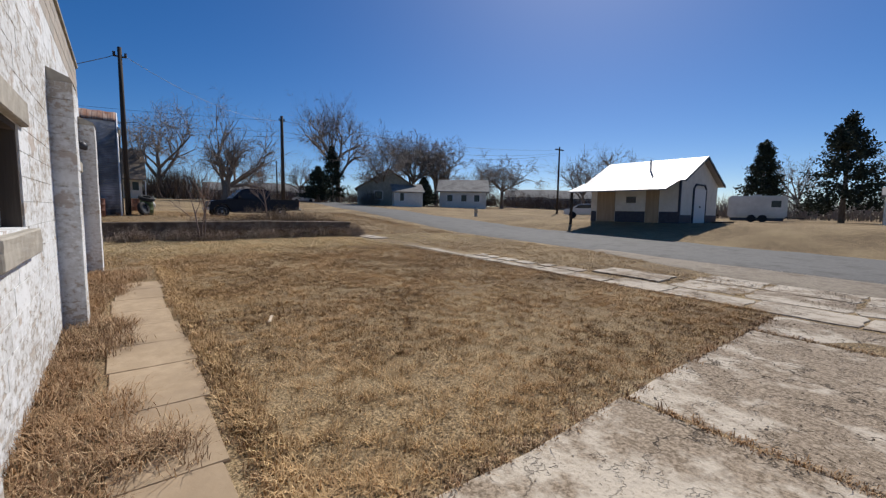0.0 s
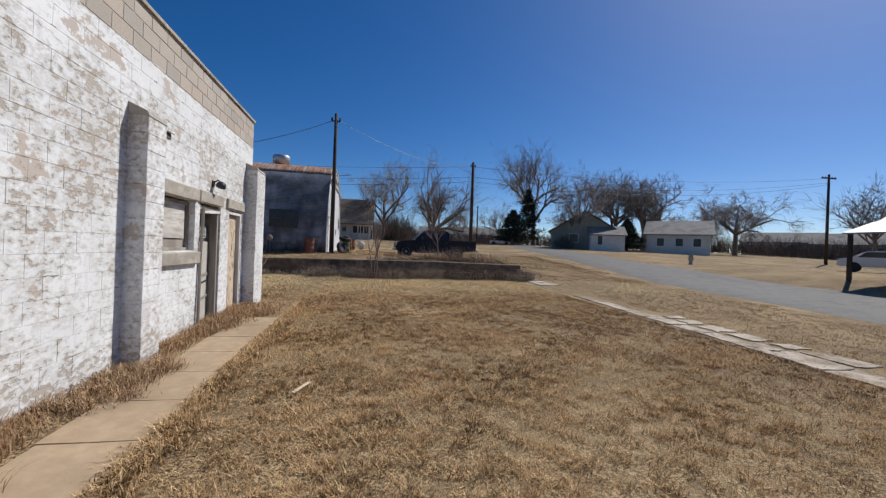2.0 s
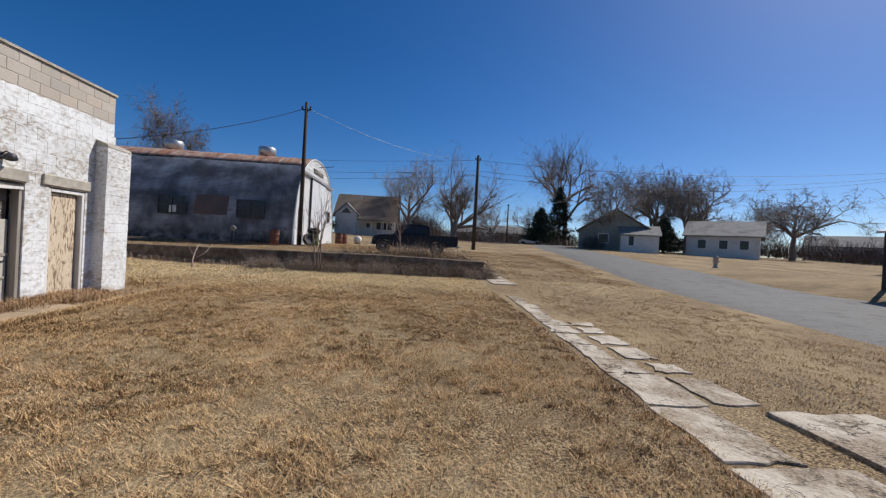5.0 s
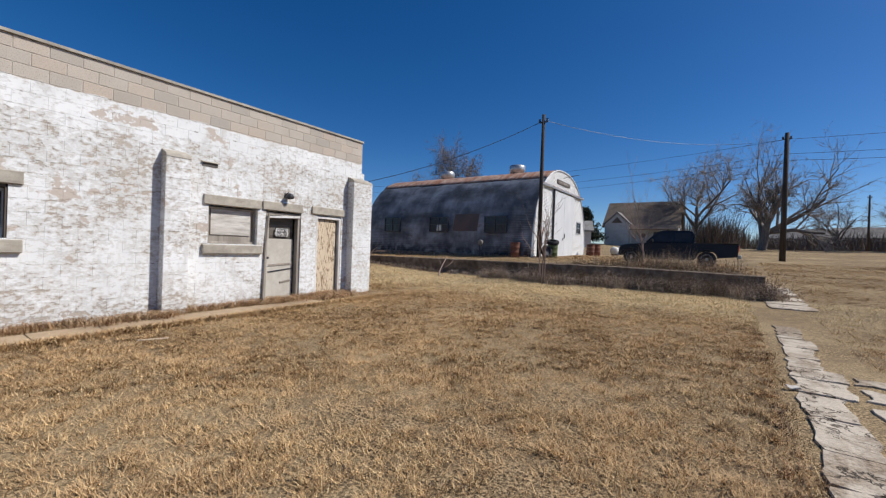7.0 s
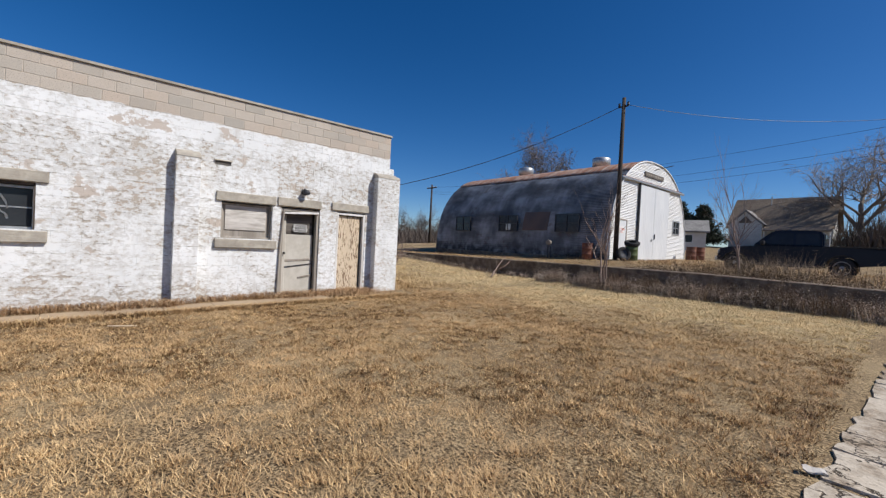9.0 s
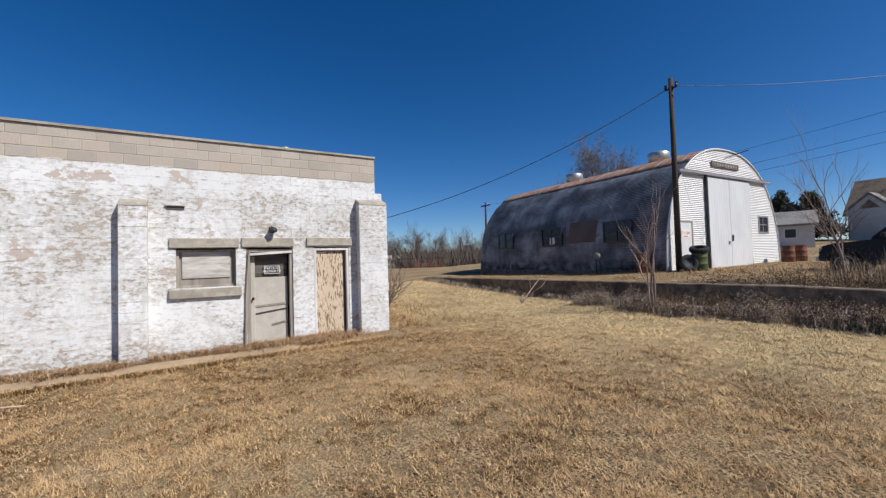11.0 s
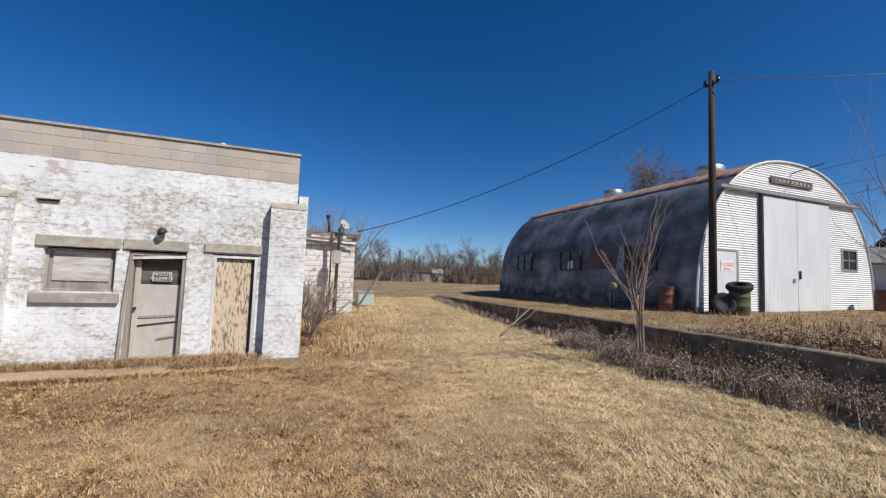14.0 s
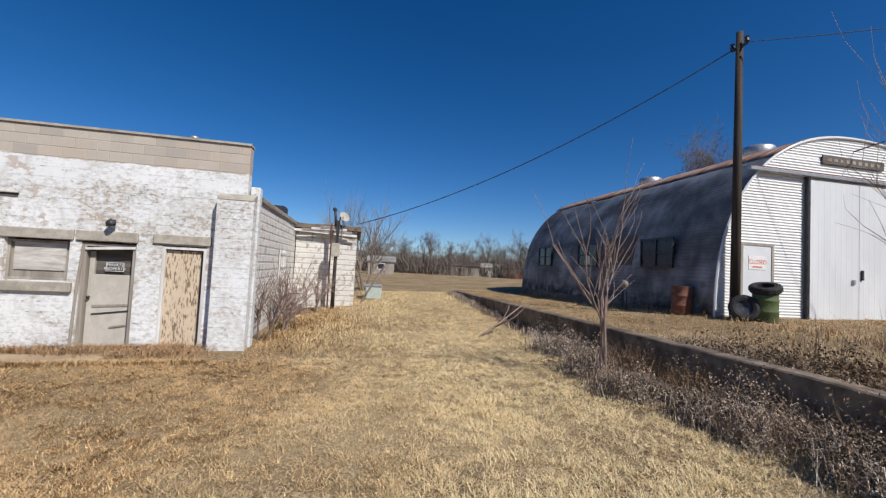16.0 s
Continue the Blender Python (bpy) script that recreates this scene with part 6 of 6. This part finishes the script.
tufts("annex_weeds", "pale dry weeds in front of the annex", back, 3, 12, 0.2, 0.2, M["blade"], 0.9)
bank = np.stack([rng.uniform(-0.3, 9.4, 400), rng.normal(18.45, 0.2, 400)], -1)
bank = bank[(bank[:, 1] < 18.9) & ~((bank[:, 0] > 2.1) & (bank[:, 0] < 3.9) & (bank[:, 1] > 18.0))]
bank = bank[np.sin(bank[:, 0] * 3.1 + 1.2 * np.sin(bank[:, 0] * 1.3)) + 0.6 * np.sin(bank[:, 0] * 7.3 + bank[:, 1] * 6) > np.where(bank[:, 0] > 4.2, -0.35, -0.25)]
bank = np.concatenate([bank, np.stack([rng.uniform(1.2, 4.4, 34), rng.normal(17.95, 0.14, 34)], -1), np.stack([rng.uniform(4.2, 9.2, 60), rng.normal(18.75, 0.12, 60)], -1)])
tufts("wall_brush", "frosted brown weeds massed below the retaining wall", bank[::2], 4, 30, 0.5, 0.17, M["weed_dark"], 1.2, 0.004)


def leafy_brush(name, label, centres, seed, count, tall, wide, material, leaf=0.03):
    """Low dead growth: small curled leaves and seed heads filling uneven mounds."""
    rng_ = np.random.default_rng(seed)
    c = np.repeat(np.asarray(centres, float), count, axis=0)
    n = len(c)
    size = np.repeat(np.clip(rng_.lognormal(-0.3, 0.5, len(centres)), 0.3, 1.6), count)
    a, r = rng_.uniform(0, 2 * np.pi, n), np.sqrt(rng_.random(n))
    x, y = c[:, 0] + wide * size * r * np.cos(a), c[:, 1] + wide * size * r * np.sin(a)
    z = height(x, y) + tall * size * (1 - 0.55 * r ** 2) * rng_.random(n) ** 0.7
    p = np.stack([x, y, z], -1)
    u = rng_.normal(0, 1, (n, 3))
    u *= leaf * rng_.uniform(0.5, 1.5, (n, 1)) / np.linalg.norm(u, axis=1, keepdims=True)
    w_ = np.cross(u, rng_.normal(0, 1, (n, 3)))
    w_ *= 0.5 * leaf / np.maximum(np.linalg.norm(w_, axis=1, keepdims=True), 1e-6)
    verts = np.stack([p - u, p + w_, p + u, p - w_], 1).reshape(-1, 3)
    faces = (np.arange(n)[:, None] * 4 + [0, 1, 2, 3]).tolist()
    return tagged(new(name, raw_mesh(name, verts.tolist(), faces, material)), label, "weeds", kind="stuff")


leafy_brush("wall_brush", "mounds of frosted dead weeds below the retaining wall", bank, 14, 200, 0.46, 0.24, M["weed_dark"], 0.017)
end_ = np.stack([rng.normal(9.15, 0.22, 14), rng.normal(18.9, 0.25, 14)], -1)
leafy_brush("wall_brush", "dead shrub at the end of the retaining wall", end_, 15, 120, 0.6, 0.26, M["weed_dark"], 0.024)
mound = np.stack([rng.uniform(3.0, 8.6, 70), 19.5 + np.abs(rng.normal(0, 0.35, 70))], -1)
leafy_brush("yard_brush", "low dead brown growth along the wall top", mound, 16, 110, 0.36, 0.28, M["brown_weed"], 0.022)
tangle = np.stack([rng.uniform(1.5, 9.2, 60), rng.normal(18.65, 0.2, 60)], -1)
brush("wall_twigs", "tangled dead brown twigs below the retaining wall", tangle.tolist(), 18, 90, 0.8, 0.35, M["brown_weed"], 0.005)
under = np.stack([rng.uniform(2.2, 9.2, 90), rng.normal(18.72, 0.14, 90)], -1)
leafy_brush("wall_brush", "dark brown dead growth against the retaining wall", under, 17, 130, 0.62, 0.26, M["brown_weed"], 0.022)
brush("yard_twigs", "airy thicket of dead brown stalks in the yard", np.stack([rng.normal(6.0, 0.9, 22), rng.normal(20.5, 0.5, 22)], -1).tolist(), 19, 40, 1.1, 0.4, M["tan_weed"], 0.004)
strip_ = np.stack([rng.uniform(-12, 1.2, 200), rng.normal(18.82, 0.1, 200)], -1)
tufts("wall_brush", "short dark weeds along the retaining wall", strip_, 5, 14, 0.28, 0.1, M["weed_dark"], 0.8)
lip = np.stack([rng.uniform(2.2, 9.0, 230), 19.35 + np.abs(rng.normal(0, 0.6, 230))], -1)
tufts("yard_weeds", "tall dry grass along the top of the retaining wall", lip, 6, 24, 0.16, 0.2, M["tan_weed"], 1.6)
tall_ = np.stack([rng.normal(6.6, 1.1, 60), rng.normal(20.6, 0.5, 60)], -1)
tufts("yard_brush", "tangle of tall dry brown stalks in the yard", tall_, 8, 16, 0.7, 0.2, M["tan_weed"], 0.8, 0.004)
yard = np.stack([rng.uniform(-11, 4, 120), rng.uniform(22.2, 23.0, 120)], -1)
tufts("yard_weeds", "dry weeds along the hut's footing", yard, 7, 10, 0.22, 0.12, M["weed"], 0.9)


def lawn(name, label, x0, x1, y0, y1, clumps, seed, keep, tall=0.038, width=0.0046, per=12, wide=0.035):
    """Matted clumps of short bent blades with thin places between."""
    rng_ = np.random.default_rng(seed)
    pts = np.stack([rng_.uniform(x0, x1, clumps), rng_.uniform(y0, y1, clumps)], -1)
    thin = np.sin(pts[:, 0] * 2.1 + 1.7 * np.sin(pts[:, 1] * 1.3)) * np.sin(pts[:, 1] * 2.6 + 1.1 * np.sin(pts[:, 0] * 1.9))
    pts = pts[keep(pts[:, 0], pts[:, 1]) & (rng_.random(len(pts)) < 0.85 + 0.15 * thin)]
    gaps = np.array([noise.noise(Vector((px * 6.0, py * 6.0, seed + 3))) for px, py in pts])
    pts = pts[rng_.random(len(pts)) < 0.8 + 1.1 * gaps]
    rise = np.array([min(max(0.95 + 2.0 * noise.noise(Vector((px * 5.5, py * 5.5, seed))), 0.35), 2.2) for px, py in pts])
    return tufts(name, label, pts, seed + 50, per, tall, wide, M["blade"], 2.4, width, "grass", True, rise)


lawn("lawn_grass", "short matted dormant lawn grass", 0.5, 9.0, 1.8, 18.6, 64000, 1, lambda x, y: (x > 0.56) & (x < 8.66), per=18)
lawn("verge_grass", "thin dormant grass between path and street", 9.5, 16.0, 2.5, 34, 42000, 2, lambda x, y: (x > 9.7) & ~((y < 6) & (x > 11.8)) & (x < 14.2 + 0.11 * np.maximum(0, y - 10) + 0.4 * np.sin(y * 1.7) + 0.35 * np.sin(y * 4.3 + x * 5)), per=10, wide=0.045)
lawn("lawn_tussocks", "scattered taller straw tussocks in the lawn", 0.6, 8.6, 1.9, 18.3, 5200, 7, lambda x, y: x > 0.6, 0.075, 0.0042, 20, 0.05)
lawn("yard_grass", "short dry grass of the raised yard", -12, 9.5, 19.4, 31, 16000, 3, lambda x, y: ~((x < 0.2) & (y > 22.6)), 0.07, 0.006, 9, 0.06)
lawn("side_grass", "dry grass beside the block building", -13, 0.6, 11.9, 18.9, 24000, 4, lambda x, y: (x > -7.4) | (y > 14.2), 0.055, 0.0055, 10, 0.045)


# ---- slabs underfoot ----
def slab_piece(parent, x0, x1, y0, y1, lift, material, seed, skew=0.0, depth=0.1, rock=0.006):
    """One worn slab with a ragged outline and a slightly dished top."""
    rng_ = random.Random(seed)
    per = []
    for a, b, n in (((x0, y0), (x1, y0), 4), ((x1, y0), (x1, y1), 4), ((x1, y1), (x0, y1), 4), ((x0, y1), (x0, y0), 4)):
        for k in range(n):
            f = k / n
            per.append((a[0] + (b[0] - a[0]) * f + rng_.uniform(-skew, skew), a[1] + (b[1] - a[1]) * f + rng_.uniform(-skew, skew)))
    cx, cy = (x0 + x1) / 2, (y0 + y1) / 2
    tilt = rng_.uniform(-rock, rock), rng_.uniform(-rock, rock)
    top = lambda x, y: gz(x, y) - gz(cx, cy) + lift + tilt[0] * (x - cx) + tilt[1] * (y - cy)
    rise = []
    for s, dz in ((1.0, -depth), (1.0, -0.012), (0.985, 0.0)):
        rise.append([((px - cx) * s, (py - cy) * s, top(px, py) + dz) for px, py in per])
    n = len(per)
    verts = rise[0] + rise[1] + rise[2] + [(0, 0, lift)]
    faces = []
    for lv in (0, 1):
        faces += [(lv * n + k, lv * n + (k + 1) % n, (lv + 1) * n + (k + 1) % n, (lv + 1) * n + k) for k in range(n)]
    faces += [(2 * n + k, 2 * n + (k + 1) % n, 3 * n) for k in range(n)]
    ob = new("slab", raw_mesh("slab", verts, faces, material))
    ob.parent = parent
    ob.location = (cx, cy, gz(cx, cy))
    return ob


walkway = thing("walkway", "narrow tan concrete walk along the block wall", "walkway", kind="structure")
joints = [-3.0, -1.9, -0.85, 0.2, 1.25, 2.3, 2.74, 3.78, 4.74, 5.54, 6.37, 7.2, 8.05, 8.9, 9.6]
for k, (a, b) in enumerate(zip(joints, joints[1:])):
    slab_piece(walkway, -0.16 + 0.02 * math.sin(k * 2.2), 0.47 + 0.05 * math.sin(k) + 0.008 * a, a + 0.002, b - 0.002, 0.022, M["slab"], k, 0.005, 0.1, 0.002)
footpath = thing("footpath", "broken pale flagstone path across the lawn", "path", kind="structure")
y, k = -4.0, 100
while y < 13.6:
    rng_ = random.Random(k)
    step = rng_.uniform(0.9, 1.5) if y < 6.4 else rng_.uniform(0.5, 0.8)
    wide = 0.95 if y < 4.6 else 0.62 if y < 7.2 else 0.45
    x0 = 8.55 + 0.035 * max(0, y - 3)
    slab_piece(footpath, x0, x0 + wide + rng_.uniform(-0.14, 0.08), y + 0.02, y + step - 0.02, 0.02, M["old_slab"], k, 0.035, 0.06, 0.006)
    if 5.8 < y < 10.0:
        slab_piece(footpath, x0 + wide + 0.12, x0 + wide + 0.5 + rng_.uniform(-0.1, 0.12), y + 0.1, y + step - 0.12, 0.02, M["old_slab"], k + 400, 0.05, 0.06)
    y += step
    k += 1
for a, b in ((16.6, 17.5), (17.65, 18.5), (18.7, 19.5), (19.9, 20.7), (21.0, 21.8)):
    slab_piece(footpath, 9.05, 9.95, a, b, 0.03, M["old_slab"], k, 0.05, 0.08)
    k += 1
slab_piece(footpath, 9.75, 10.9, 4.2, 5.9, 0.04, M["old_slab"], 901, 0.07)
drive = thing("driveway", "cracked pale concrete driveway beside the lawn", "driveway", kind="structure")
k = 300
ycuts = [-6, -3.6, -1.3, 1.72]
for j, (c, d_) in enumerate(zip(ycuts, ycuts[1:])):
    rng_ = random.Random(60 + j)
    x = 0.72
    for x1_ in (3.45, 7.02, 8.45):
        cut = c + (d_ - c) * rng_.uniform(0.35, 0.65)
        for e, f in (((c, d_),) if rng_.random() < 0.8 else ((c, cut), (cut, d_))):
            slab_piece(drive, x + 0.03, x1_ - 0.03, e + 0.012, f - 0.012, 0.008 + rng_.uniform(-0.004, 0.006), M["drive_slab"], k, 0.035, 0.04, 0.003)
            k += 1
        x = x1_
for a, b in ((9.7, 10.9), (11.0, 12.2)):
    for c, d_ in ((-4.2, -2.6), (-2.5, -0.8), (-0.7, 0.9), (1.0, 2.5), (2.6, 3.9)):
        slab_piece(drive, a, b, c, d_, 0.01, M["drive_slab"], k, 0.07, 0.04, 0.003)
        k += 1
wall_blocks()


rows_ = np.repeat([1.74, 1.70, -1.3], 90)
cracks = np.stack([rng.uniform(0.8, 8.4, 270), rows_ + rng.normal(0, 0.035, 270)], -1)
seams = np.stack([np.repeat([3.45, 7.02], 90) + rng.normal(0, 0.03, 180), rng.uniform(-1.3, 1.7, 180)], -1)
cracks = np.concatenate([cracks, seams])
edges_ = np.stack([8.52 + rng.normal(0, 0.04, 110), rng.uniform(1.8, 13, 110)], -1)
border = np.stack([0.58 + rng.normal(0, 0.04, 150), rng.uniform(1.5, 10, 150)], -1)
tufts("joint_weeds", "dry weeds growing in the concrete joints", np.concatenate([cracks, edges_, border]), 12, 12, 0.06, 0.03, M["weed"], 1.8, 0.004)
turf = np.stack([0.64 + np.abs(rng.normal(0, 0.07, 900)), rng.uniform(1.6, 11.4, 900)], -1)
tufts("turf_edge", "longer dry grass overhanging the edge of the walk", turf, 13, 16, 0.115, 0.04, M["blade"], 1.5, 0.004, "grass")
litter = thing("paper_scrap", "crumpled white scrap lying on the lawn edge", "litter", pose(8.72, 9.15, gz(8.72, 9.15) + 0.03, 8, 5, 30))
part("sheet", worn(box(-0.07, 0.07, -0.03, 0.03, 0, 0.012), 4, 0.02, 14), M["plywood"], litter)
single("lawn_board", box(-0.02, 0.02, -0.18, 0.18, 0, 0.012, 0.003, m=pose(1.55, 5.74, gz(1.55, 5.74) + 0.035, 0, 0, -20)), M["tan_ply"], "short pale board lying in the grass", "board")


def gravel(name, label, x0, x1, y0, y1, count, seed):
    """Loose chips of stone, each a small uneven pyramid."""
    rng_ = np.random.default_rng(seed)
    x, y = rng_.uniform(x0, x1, count), rng_.uniform(y0, y1, count)
    r = rng_.gamma(2.0, 0.0028, count) + 0.003
    z = height(x, y) + 0.012
    verts = []
    for k, a in enumerate((0.2, 2.2, 4.3)):
        verts.append(np.stack([x + r * np.cos(a + x * 90), y + r * np.sin(a + x * 90), z - 0.004], -1))
    verts.append(np.stack([x, y, z + r * 0.7], -1))
    verts = np.stack(verts, 1).reshape(-1, 3)
    k = np.arange(count)[:, None] * 4
    faces = np.concatenate([k + [0, 1, 3], k + [1, 2, 3], k + [2, 0, 3]], 1).reshape(-1, 3)
    return tagged(new(name, raw_mesh(name, verts.tolist(), faces.tolist(), M["old_slab"])), label, "gravel", kind="stuff")


gravel("loose_gravel", "loose gravel scattered over the broken driveway", 0.8, 12.5, -2.0, 1.75, 9000, 3)
gravel("loose_gravel", "loose gravel along the street shoulder", 10.5, 15.2, 1.0, 7.0, 5000, 4)

# ---- fallen wood ----
stick = bmesh.new()
tube([(-1.75, 17.2, 0.30), (-2.05, 17.75, 0.55), (-2.2, 18.2, 0.85), (-2.3, 18.7, 1.2)], [0.035, 0.03, 0.022, 0.01], 6, stick)
tube([(-2.05, 17.75, 0.55), (-1.8, 18.2, 0.85), (-1.75, 18.5, 1.15)], [0.02, 0.014, 0.006], 5, stick)
tube([(-2.15, 18.0, 0.72), (-2.5, 18.3, 1.0), (-2.6, 18.4, 1.3)], [0.016, 0.01, 0.005], 5, stick)
single("broken_branch", stick, M["sapling"], "pale broken branch leaning on the bank", "branch", smooth=True)
